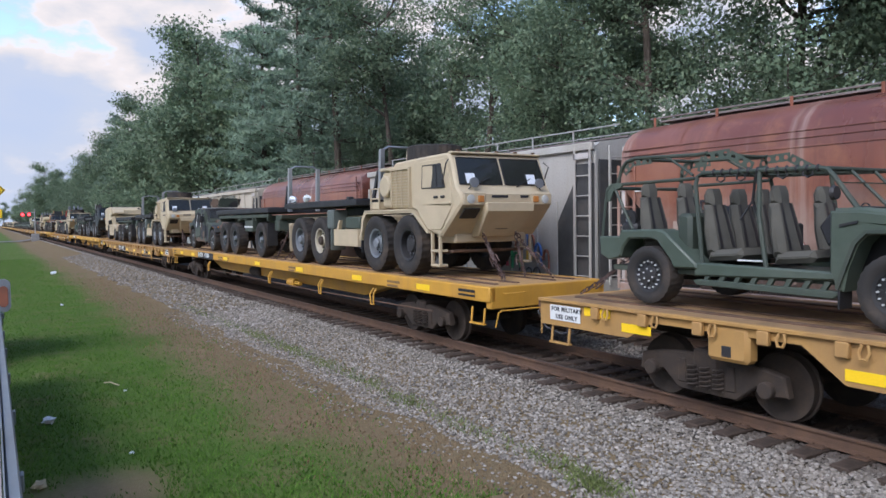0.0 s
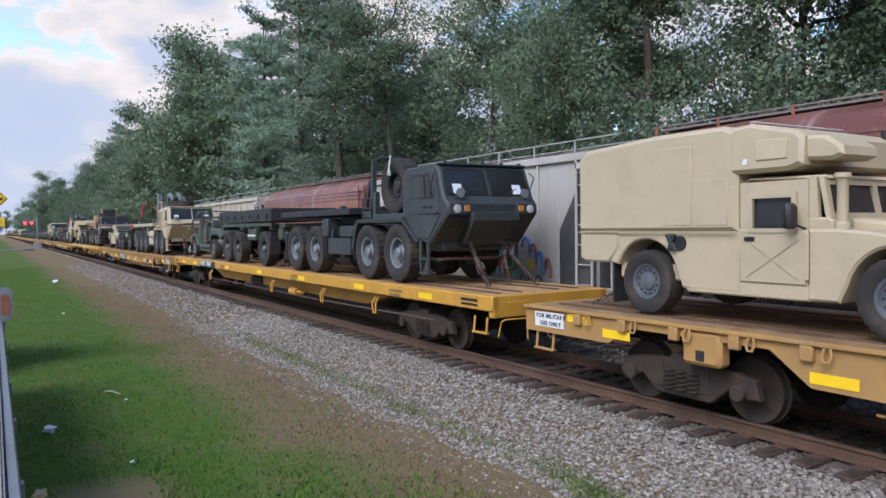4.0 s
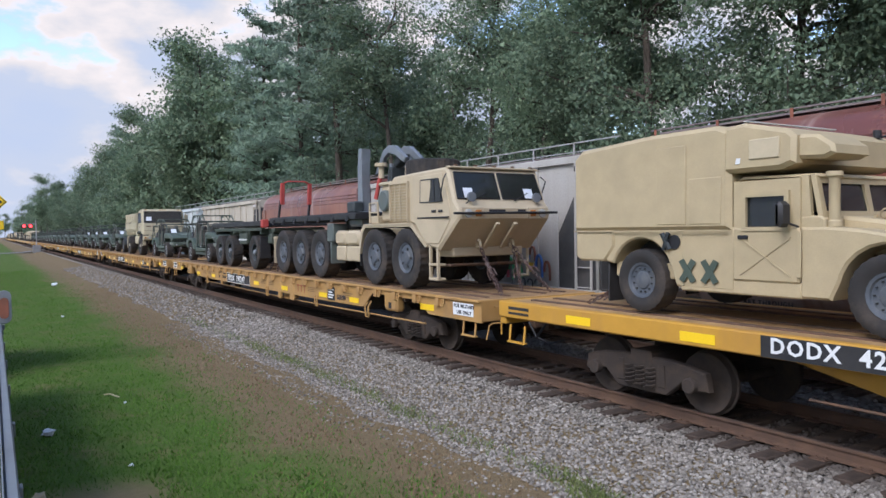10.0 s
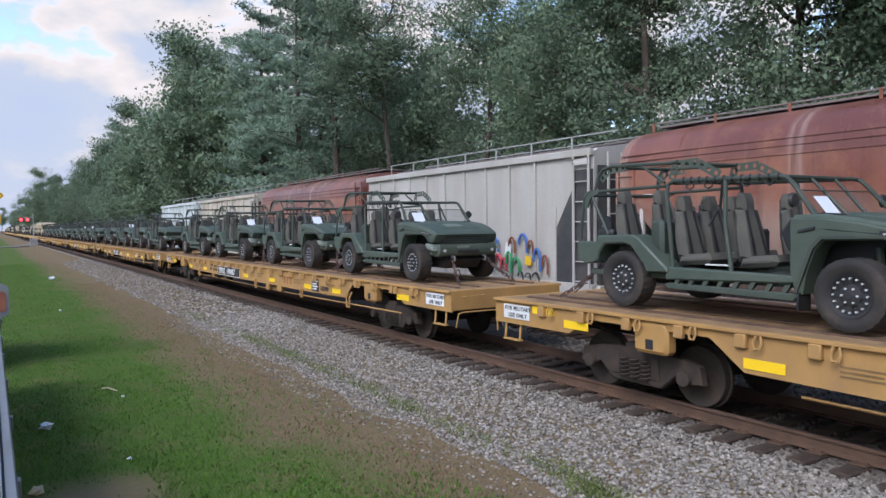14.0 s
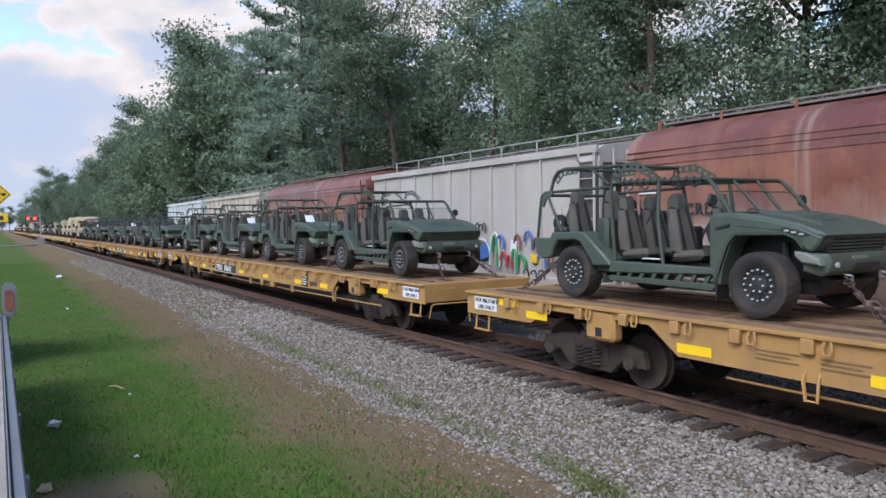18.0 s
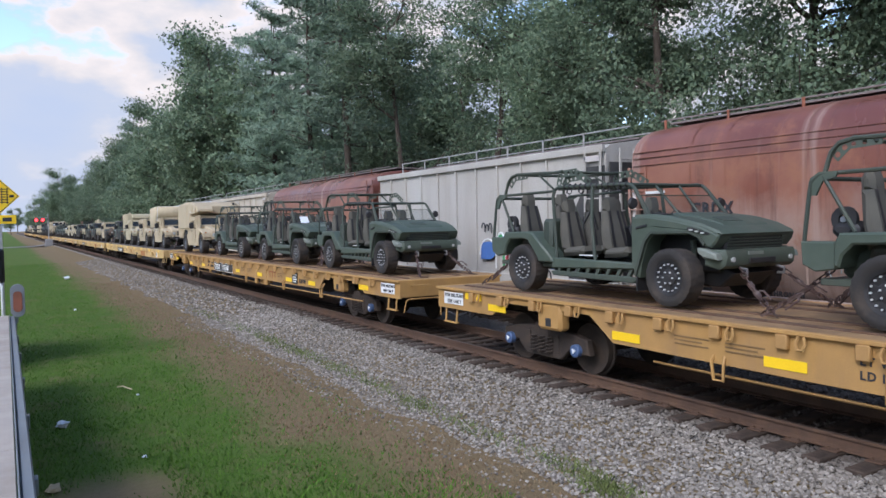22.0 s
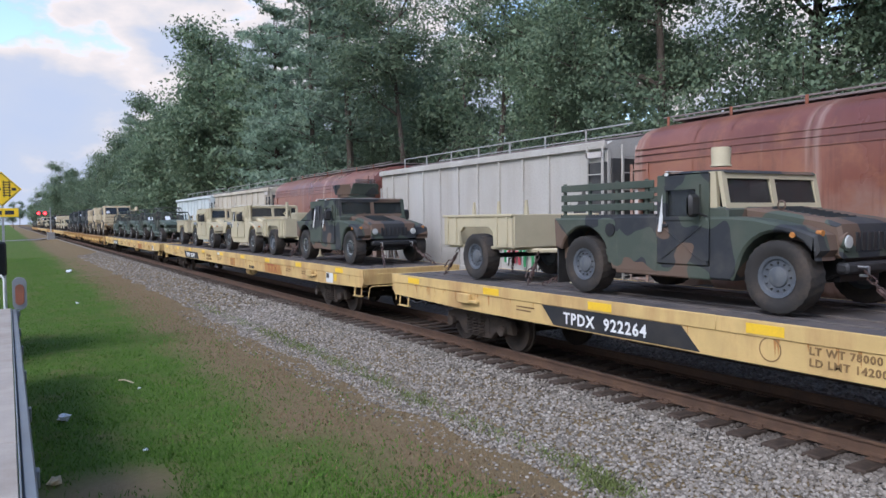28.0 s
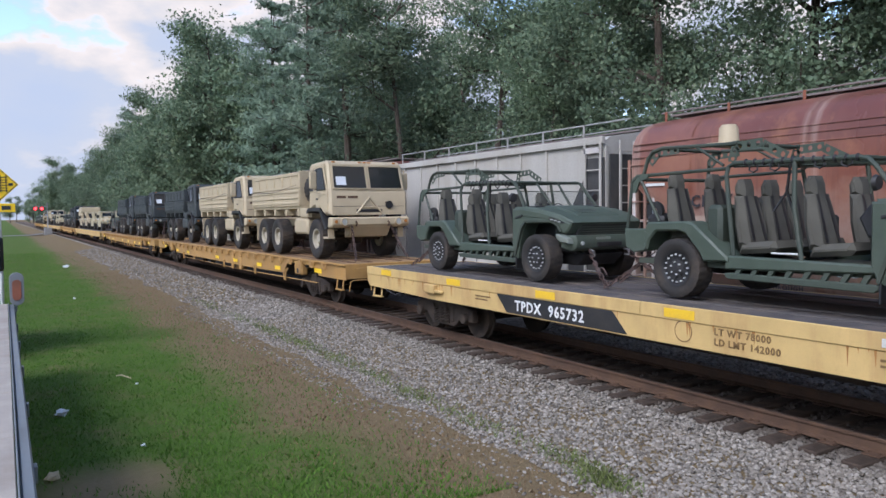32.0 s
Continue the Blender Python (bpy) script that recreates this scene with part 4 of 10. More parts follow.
def coupler(parent, x, sgn, mat=BOGIE):
    s = Shape()
    s.box(min(x, x + sgn * 0.5), max(x, x + sgn * 0.5), -0.09, 0.09, 0.74, 0.92, 0.02)
    s.prism([(x + sgn * 0.42, -0.14), (x + sgn * 0.72, -0.16), (x + sgn * 0.80, -0.02), (x + sgn * 0.62, 0.02), (x + sgn * 0.6, 0.13), (x + sgn * 0.42, 0.14)], 0.70, 0.97, 0.015, axis="z")
    part("coupler", s, mat, parent)
    h = Shape().tube([(x, -0.3, 0.8), (x + sgn * 0.25, -0.32, 0.52), (x + sgn * 0.55, -0.22, 0.42), (x + sgn * 0.78, -0.1, 0.5)], 0.022, 6)
    part("air_hose", h, BLACK, parent)


def ladder(parent, name, x, y, z0, z1, w, mat, along="x", step=0.38):
    s = Shape()
    for d in (-w / 2, w / 2):
        if along == "x":
            s.box(x + d - 0.03, x + d + 0.03, y - 0.02, y + 0.02, z0, z1, 0.004)
        else:
            s.box(x - 0.02, x + 0.02, y + d - 0.03, y + d + 0.03, z0, z1, 0.004)
    lad = part(name, s, mat, parent)
    z = z0 + 0.2
    while z < z1:
        r = Shape()
        r.tube([(x - w / 2, y, z), (x + w / 2, y, z)] if along == "x" else [(x, y - w / 2, z), (x, y + w / 2, z)], 0.014, 6)
        part("rung", r, mat, lad)
        z += step
    return lad


def roof_walk(parent, x0, x1, z, mat, zr):
    """Grating walk along the roof centre with edge rails on posts."""
    s = Shape().box(x0, x1, -0.45, 0.45, z, z + 0.04)
    part("roof_walk", s, WALKRAIL, parent, smooth=0)
    for sy in (-1, 1):
        r = Shape().box(x0, x1, sy * 0.72 - 0.025, sy * 0.72 + 0.025, zr - 0.012, zr + 0.018, 0.003)
        part("walk_rail", r, WALKRAIL if mat is RUST_RED else GREYRAIL, parent)
        k = x0 + 0.16
        while k < x1:
            p = Shape().box(k - 0.03, k + 0.03, sy * 0.78 - 0.01, sy * 0.78 + 0.01, z - 0.16, zr + 0.01, 0.003)
            part("walk_bracket", p, mat if mat is RUST_RED else GREYRAIL, parent)
            k += 1.57


PALEPAINT = surface("dull_white_paint", (0.5, 0.46, 0.43), 0.7, vary=0.08, dirt=(0.36, 0.26, 0.2), dirt_amt=0.4)


def hopper(kind, mat, label, x1):
    """Two-bay covered hopper; x1 is its end that is nearest to the camera. kind: round or ribbed."""
    L, W, Z0, ZS, ZT = 11.25, 1.58, 0.95, 4.06, 4.4
    ob = thing("hopper_car", label, "freight car", "hopper cars on the siding", "", pose(x1 - L / 2 - 0.35, FAR_Y, 0))
    h = L / 2
    if kind == "round":
        # rounded tub: outline across the car
        out = [(-1.25, Z0), (-1.5, 1.35), (-1.58, 2.2), (-1.6, 3.0), (-1.6, 3.6), (-1.57, 3.9), (-1.46, 4.12), (-1.25, 4.3), (-1.0, 4.4), (-0.7, 4.47), (-0.3, 4.52), (0, 4.53)]
        out = out + [(-a, b) for a, b in out[-2::-1]]
        secs = [(-h, 3.25, 0.95), (-h + 0.05, 3.15, 0.985), (-h + 2.0, Z0, 1.0), (h - 2.0, Z0, 1.0), (h - 0.05, 3.15, 0.985), (h, 3.25, 0.95)]
        v, f = [], []
        n = len(out)
        for x, zb, k in secs:
            for y, z in out:
                zz = max(z, zb) if abs(x) > h - 1.9 else z
                v.append((x, y * k, 2.4 + (zz - 2.4) * k if zz > 2.4 else zz))
        for i in range(len(secs) - 1):
            for j in range(n - 1):
                f.append((i * n + j, i * n + n + j, i * n + n + j + 1, i * n + j + 1))
        f.append(tuple(range(n)))
        f.append(tuple(range((len(secs) - 1) * n + n - 1, (len(secs) - 1) * n - 1, -1)))
        f += [(i * n + n - 1, i * n + 2 * n - 1, i * n + n, i * n) for i in range(len(secs) - 1)]
        part("body", Shape().add(v, [tuple(reversed(q)) for q in f]), mat, ob, smooth=45)
        for x in (-4.05, -3.25, -1.68, -0.1, 1.5, 3.1, 4.4):
            s = Shape()
            v, f = [], []
            for dx in (-0.022, 0.022):
                for y, z in out[1:-1]:
                    v.append((x + dx, y * 1.006, 2.4 + (z - 2.4) * 1.006))
            m_ = len(out) - 2
            for j in range(m_ - 1):
                f.append((j, j + 1, m_ + j + 1, m_ + j))
            part("weld_band", s.add(v, f), mat, ob, smooth=60)
        for z, y in ((3.9, -1.572), (3.78, -1.585), (3.63, -1.6)):
            part("side_rib", Shape().box(-h + 0.1, h - 0.1, y - 0.012, y + 0.02, z - 0.014, z + 0.014, 0.005), mat, ob)
        part("side_sill", Shape().box(-h, h, -1.6, -1.45, 0.93, 1.13, 0.015), mat, ob)
        part("side_sill", Shape().box(-h, h, 1.45, 1.6, 0.93, 1.13, 0.015), mat, ob)
        for x in (-h + 0.08, -h + 0.62):
            part("frame_post", Shape().box(x - 0.045, x + 0.045, -1.56, -1.47, 1.1, 3.3 - (0.5 if x > -h + 0.3 else 0), 0.01), PALEPAINT, ob, "pale upright of the open end frame")
        part("frame_rungs", Shape().box(-h + 0.12, -h + 0.58, -1.54, -1.5, 1.4, 1.44, 0.006).box(-h + 0.12, -h + 0.58, -1.54, -1.5, 1.85, 1.89, 0.006).box(-h + 0.12, -h + 0.58, -1.54, -1.5, 2.3, 2.34, 0.006), PALEPAINT, ob)
    else:
        # ribbed body with an angled end slope
        out = [(-W, Z0 + 0.1), (-W, ZS), (-1.35, ZT - 0.2), (0, ZT), (1.35, ZT - 0.2), (W, ZS), (W, Z0 + 0.1)]
        v, f = [], []
        n = len(out)
        for x, low in ((-h + 0.05, 2.9), (-h + 1.35, Z0 + 0.1), (h - 1.35, Z0 + 0.1), (h - 0.05, 2.9)):
            for y, z in out:
                v.append((x, y, max(z, low)))
        for i in range(3):
            for j in range(n):
                k = (j + 1) % n
                f.append((i * n + j, i * n + k, i * n + n + k, i * n + n + j))
        f += [tuple(range(n - 1, -1, -1)), tuple(range(3 * n, 4 * n))]
        part("body", Shape().add(v, f), mat, ob, smooth=20)
        k = 3.64 - 8 * 1.04
        while k < h - 1.5:
            s = Shape().box(k - 0.03, k + 0.03, -W - 0.06, -W + 0.005, Z0 + 0.1, ZS, 0.01)
            part("side_post", s, mat, ob)
            k += 1.04
        s = Shape().box(-h, h, -W - 0.09, -W + 0.02, ZS - 0.05, ZS + 0.12, 0.015)
        part("top_chord", s, mat, ob)
        s = Shape().box(-h, h, -W - 0.06, -W + 0.1, Z0 - 0.05, Z0 + 0.2, 0.015)
        part("side_sill", s, mat, ob)
        # dark side sheet in place of the shade inside the open end
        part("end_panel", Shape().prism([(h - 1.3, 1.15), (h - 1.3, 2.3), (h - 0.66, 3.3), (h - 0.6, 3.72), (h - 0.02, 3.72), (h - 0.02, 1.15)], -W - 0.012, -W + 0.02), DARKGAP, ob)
        part("end_post", Shape().box(h - 1.32, h - 1.22, -W - 0.05, -W + 0.01, 1.1, 2.9, 0.008), mat, ob)
        part("caution_sign", Shape().box(h - 0.58, h - 0.06, -W - 0.1, -W - 0.08, 3.82, 3.95, 0.004), PALEPAINT, ob)
        # dark sheet across the end, standing for the shade under the slope
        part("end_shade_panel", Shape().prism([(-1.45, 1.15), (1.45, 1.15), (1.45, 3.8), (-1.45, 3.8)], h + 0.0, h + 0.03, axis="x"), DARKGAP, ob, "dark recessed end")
    # end frames, ladders
    for sx in (-1, 1):
        xe = sx * (h + 0.1)
        part("end_sill", Shape().box(min(xe, xe - sx * 0.35), max(xe, xe - sx * 0.35), -1.5, 1.5, 0.8, 1.12, 0.02), mat, ob)
        for sy in (-1, 1):
            part("corner_post", Shape().box(min(xe - sx * 0.12, xe - sx * 0.24), max(xe - sx * 0.12, xe - sx * 0.24), sy * 1.5 - 0.05, sy * 1.5 + 0.05, 1.1, 3.3 if kind == "round" else 4.0, 0.01), mat, ob)
        ladder(ob, "end_ladder", xe, -1.0, 1.0, 4.1, 0.42, mat, "y")
        coupler(ob, xe, sx)
    ladder(ob, "side_ladder", h - 0.31 if kind != "round" else h - 0.05, -1.66 if kind != "round" else -1.6, 1.0, 4.1, 0.5, mat, "x", 0.45)
    ladder(ob, "side_ladder", -h + 0.22, -1.6, 1.0, 3.6, 0.44, mat, "x")
    roof_walk(ob, -h + 0.1, h - 0.1, 4.56 if kind == "round" else 4.36, mat if kind != "round" else RUST_RED, 4.61 if kind == "round" else 4.62)
    for sx in (-1, 1):
        s = Shape().prism([(sx * 0.3, 1.1), (sx * 4.0, 1.1), (sx * 2.9, 0.42), (sx * 1.5, 0.42)], -1.1, 1.1, 0.02)
        part("hopper_outlet", s, mat if kind == "round" else DARKGAP, ob)
    part("centre_sill", Shape().box(-h, h, -0.35, 0.35, 0.62, 0.98), DARKGAP, ob)
    brake = Shape().lathe([(0.24, -0.01), (0.26, 0.0), (0.24, 0.01)], (h + 0.16, -0.55, 1.9), "x", 20, True)
    for k in range(5):
        a = 1.256 * k
        brake.tube([(h + 0.16, -0.55, 1.9), (h + 0.16, -0.55 + 0.25 * math.cos(a), 1.9 + 0.25 * math.sin(a))], 0.014, 5)
    part("brake_wheel", brake, DARKGAP, ob)
    for sx in (-1, 1):
        bogie(ob, sx * (h - 1.3))
    return ob


GREYRAIL = surface("grey_galvanised_rail", (0.3, 0.3, 0.29), 0.55, vary=0.15, dirt=(0.2, 0.15, 0.11), dirt_amt=0.5, dirt_scale=4)
WALKRAIL = surface("grey_brown_rail", (0.2, 0.17, 0.16), 0.6, vary=0.2, dirt=(0.14, 0.08, 0.06), dirt_amt=0.6, dirt_scale=3)
RUST_RED = surface("rusty_red_steel", (0.24, 0.085, 0.05), 0.8, vary=0.25, dirt=(0.15, 0.07, 0.045), dirt_amt=0.6, dirt_scale=4)
first = hopper("round", RED, "faded red rounded covered hopper car with rust streaks", 0.35)
second = hopper("ribbed", GREYCAR, "pale grey ribbed covered hopper car standing on the siding", -11.65)
third = hopper("round", RED, "faded red rounded covered hopper car with dark streaks", -23.65)
fourth = hopper("ribbed", CREAMCAR, "cream ribbed covered hopper car standing on the siding", -35.65)
fifth = hopper("ribbed", WHITECAR, "pale white covered hopper car standing on the siding", -47.65)

# ---------------------------------------------------------------- roadside things
def sign_thing():
    ob = thing("warning_sign", "yellow diamond crossing sign over a street name plate", "road sign", "", "", pose(-26, -0.1, 0))
    part("post", Shape().box(-0.03, 0.03, -0.035, 0.035, -0.6, 4.0, 0.006), STEEL, ob)
    dia = part("sign_face", Shape().prism([(0, 3.05), (0.53, 3.58), (0, 4.11), (-0.53, 3.58)], 0.04, 0.055, axis="x"), REFLECT, ob, "yellow diamond panel")
    s = Shape()
    a, b = 0.47, 0.49
    for (p, q) in (((0, 3.58 - b), (b, 3.58)), ((b, 3.58), (0, 3.58 + b)), ((0, 3.58 + b), (-b, 3.58)), ((-b, 3.58), (0, 3.58 - b))):
        s.tube([(0.06, p[0], p[1]), (0.06, q[0], q[1])], 0.01, 4)
    s.box(0.055, 0.062, -0.36, -0.02, 3.54, 3.62).box(0.055, 0.062, 0.26, 0.38, 3.54, 3.62)
    for y in (0.06, 0.2):
        s.box(0.055, 0.062, y - 0.012, y + 0.012, 3.34, 3.84)
    for k in range(6):
        s.box(0.055, 0.062, 0.02, 0.24, 3.38 + 0.08 * k, 3.405 + 0.08 * k)
    part("sign_symbol", s, PALELET, dia, smooth=0)
    pl = part("name_plate", Shape().box(0.04, 0.052, -0.75, 0.42, 2.74, 3.0, 0.004), REFLECT, ob, "yellow plate with dark writing")
    s = Shape()
    for y0, y1 in ((-0.62, -0.02), (0.06, 0.3)):
        s.box(0.052, 0.058, y0, y1, 2.81, 2.93)
    part("writing_bar", s, PALELET, pl, smooth=0)


sign_thing()

DECKPLANK = surface("pale_trailer_deck", (0.36, 0.315, 0.27), 0.85, vary=0.12, dirt=(0.22, 0.17, 0.13), dirt_amt=0.7, dirt_scale=1.4)
GALV = surface("grey_steel_rail", (0.20, 0.22, 0.235), 0.5, 0.5, vary=0.12, dirt=(0.12, 0.11, 0.1), dirt_amt=0.4)
fl = thing("flatbed_trailer", "pale-decked flatbed trailer with a grey steel side rail", "trailer", "", "", pose(0, -0.036, 0))
for k in range(11):
    x1 = 2.0 - 1.62 * k
    part("deck_panel", Shape().box(x1 - 1.61, x1, -2.45, 0.045, 0.84, 0.95, 0.006), DECKPLANK, fl)
part("side_rail", Shape().box(-15.8, 2.0, 0.065, 0.145, 0.78, 0.94, 0.012), GALV, fl)
part("rail_lip", Shape().box(-15.8, 2.0, 0.05, 0.062, 0.9, 0.965, 0.003), GALV, fl)
for k in range(9):
    part("stake_pocket", Shape().box(-15.0 + 1.9 * k - 0.05, -15.0 + 1.9 * k + 0.05, 0.145, 0.17, 0.78, 0.9, 0.006), GALV, fl)
part("frame_beam", Shape().box(-15.6, 2.0, -1.7, -0.75, 0.35, 0.84, 0.02), BLACK, fl)
for x in (-1.5, -0.2, -12.5):
    part("wheel", Shape().cyl((x, -0.4, -0.05), 0.5, 0.5, "y", 24, cut=0.04), TYRE, fl)
mk = part("end_marker", Shape().prism([(0.2 + 0.12 * math.cos(a), 1.22 + (0.19 if math.sin(a) > 0 else -0.19) + 0.12 * math.sin(a)) for a in [2 * math.pi * (k + 0.5) / 20 for k in range(20)]], -15.83, -15.79, 0.006, axis="x"), GREYRIM, fl, "oval marker plate with a red lens")
part("marker_lens", Shape().prism([(0.2 + 0.075 * math.cos(a), 1.18 + (0.14 if math.sin(a) > 0 else -0.1) + 0.075 * math.sin(a)) for a in [2 * math.pi * (k + 0.5) / 18 for k in range(18)]], -15.79, -15.775, 0.003, axis="x"), RUST_RED, mk)
part("marker_foot", Shape().box(-15.86, -15.77, -0.3, 0.2, 0.8, 0.9, 0.01), GALV, fl)
tc_ = thing("parked_truck", "white truck cab with black mirror parked on the roadside", "truck", "", "", pose(-19.5, 0, 0))
part("cab", Shape().prism([(-1.6, -0.1), (-1.6, 1.5), (-1.3, 2.3), (0.6, 2.35), (0.6, -0.1)], -2.5, -0.22, 0.08), WHITE, tc_)
part("fender", Shape().prism([(-2.6, 0.1), (-2.5, 1.2), (-1.6, 1.3), (-1.6, 0.1)], -2.5, -0.3, 0.08), WHITE, tc_)
part("mirror", Shape().box(-0.75, -0.6, -0.24, -0.03, 1.3, 2.1, 0.04), BLACK, tc_)
part("mirror_arm", Shape().tube([(-0.68, -0.3, 1.2), (-0.68, -0.1, 1.28)], 0.02, 5), BLACK, tc_)
part("grab_bar", Shape().tube([(0.55, -0.16, 0.3), (0.58, -0.1, 0.4), (0.58, -0.1, 1.3), (0.55, -0.16, 1.4)], 0.025, 6), WHITE, tc_)
part("side_tank", Shape().cyl((-0.2, -0.5, 0.15), 0.32, 1.6, "x", 18, cut=0.03), BLACK, tc_)
for x in (-1.9, 1.0):
    part("wheel", Shape().cyl((x, -0.6, -0.05), 0.5, 0.32, "y", 22, cut=0.04), TYRE, tc_)

# level crossing far down the line
ASPHALT = surface("road_asphalt", (0.16, 0.155, 0.15), 0.9, vary=0.12, dirt=(0.24, 0.22, 0.2), dirt_amt=0.4, dirt_scale=0.6)
rd = Shape()
prev = None
ys = [-200, -30, 0, 4.5, 7.3, 10.8, 11.3, 14.8, 17, 22]
zs = [ground_z(-30) + 0.03, ground_z(-30) + 0.03, -0.5, -0.42, -0.03, -0.03, -0.03, -0.03, -0.4, -0.55]
rd.add([(x, y, z) for y, z in zip(ys, zs) for x in (-156.5, -148.5)], [(2 * i, 2 * i + 1, 2 * i + 3, 2 * i + 2) for i in range(len(ys) - 1)])
tagged(part("road", rd, ASPHALT, smooth=0), "grey asphalt road over the level crossing", "road", "", "structure")
GLOWRED, gt_, gb_ = nodes_of("red_signal_glow")
gb_.inputs["Base Color"].default_value = (0.6, 0.02, 0.02, 1)
gb_.inputs["Emission Color"].default_value = (1.0, 0.05, 0.06, 1)
gb_.inputs["Emission Strength"].default_value = 2.2
cs = thing("crossing_signal", "level crossing signal with two glowing red lamps on an arm", "signal", "", "", pose(-147.5, 6.7, 0))
part("mast", Shape().cyl((0, 0, 2.4), 0.09, 5.8, "z", 12), STEEL, cs)
part("arm", Shape().box(-0.06, 0.06, -2.2, 0.0, 4.62, 4.74, 0.01), STEEL, cs)
for y in (-1.85, -0.85):
    hd = part("lamp_hood", Shape().cyl((0.1, y, 4.3), 0.42, 0.1, "x", 20, cut=0.02), BLACK, cs)
    part("lamp", Shape().cyl((0.17, y, 4.3), 0.27, 0.06, "x", 18), GLOWRED, hd, "glowing red lamp")
part("cabinet", Shape().box(-0.4, 0.4, -0.6, 0.6, -0.55, 0.9, 0.03), STEEL, cs)

# small litter and twigs on the lawn
for n_, x, y, s_, mt, lb in (("crumpled_bag", -12.68, 0.66, 0.1, PAPER, "crumpled white plastic bag lying on the grass"), ("paper_scrap", -50.6, 3.2, 0.16, PAPER, "white scrap lying on the grass"), ("paper_scrap", -10.4, 1.5, 0.035, PAPER, "white scrap lying on the grass"),
                            ("dry_leaf", -9.61, 0.39, 0.09, CANVAS, "curled dry brown leaf on the grass"), ("paper_scrap", -14.4, 2.0, 0.03, PAPER, "white scrap lying on the grass"), ("paper_scrap", -31.0, 2.2, 0.06, PAPER, "white scrap lying on the grass")):
    rng = np.random.default_rng(int(-x * 7))
    v = [tuple(np.array((math.cos(a) * math.cos(e), math.sin(a) * math.cos(e), math.sin(e) * 0.75)) * s_ * rng.uniform(0.6, 1.2) + (x, y, ground_z(y) + s_ * 0.7)) for e in (-0.9, -0.3, 0.3, 0.9) for a in [0.785 * k for k in range(8)]]
    f = [(i * 8 + k, i * 8 + (k + 1) % 8, i * 8 + 8 + (k + 1) % 8, i * 8 + 8 + k) for i in range(3) for k in range(8)] + [tuple(range(7, -1, -1)), tuple(range(24, 32))]
    tagged(part(n_, Shape().add(v, f), mt, smooth=0), lb, "litter")
tagged(part("twig", Shape().tube([(-15.2, 1.75, ground_z(1.8) + 0.05), (-15.0, 1.82, ground_z(1.8) + 0.09), (-14.75, 1.95, ground_z(1.8) + 0.06)], 0.014, 5), CANVAS), "pale dry twig lying on the grass", "twig")
tagged(part("signal_post", Shape().cyl((-14.5, 15.6, 2.0), 0.09, 5.4, "z", 10), STEEL), "grey post standing behind the hopper cars", "post")


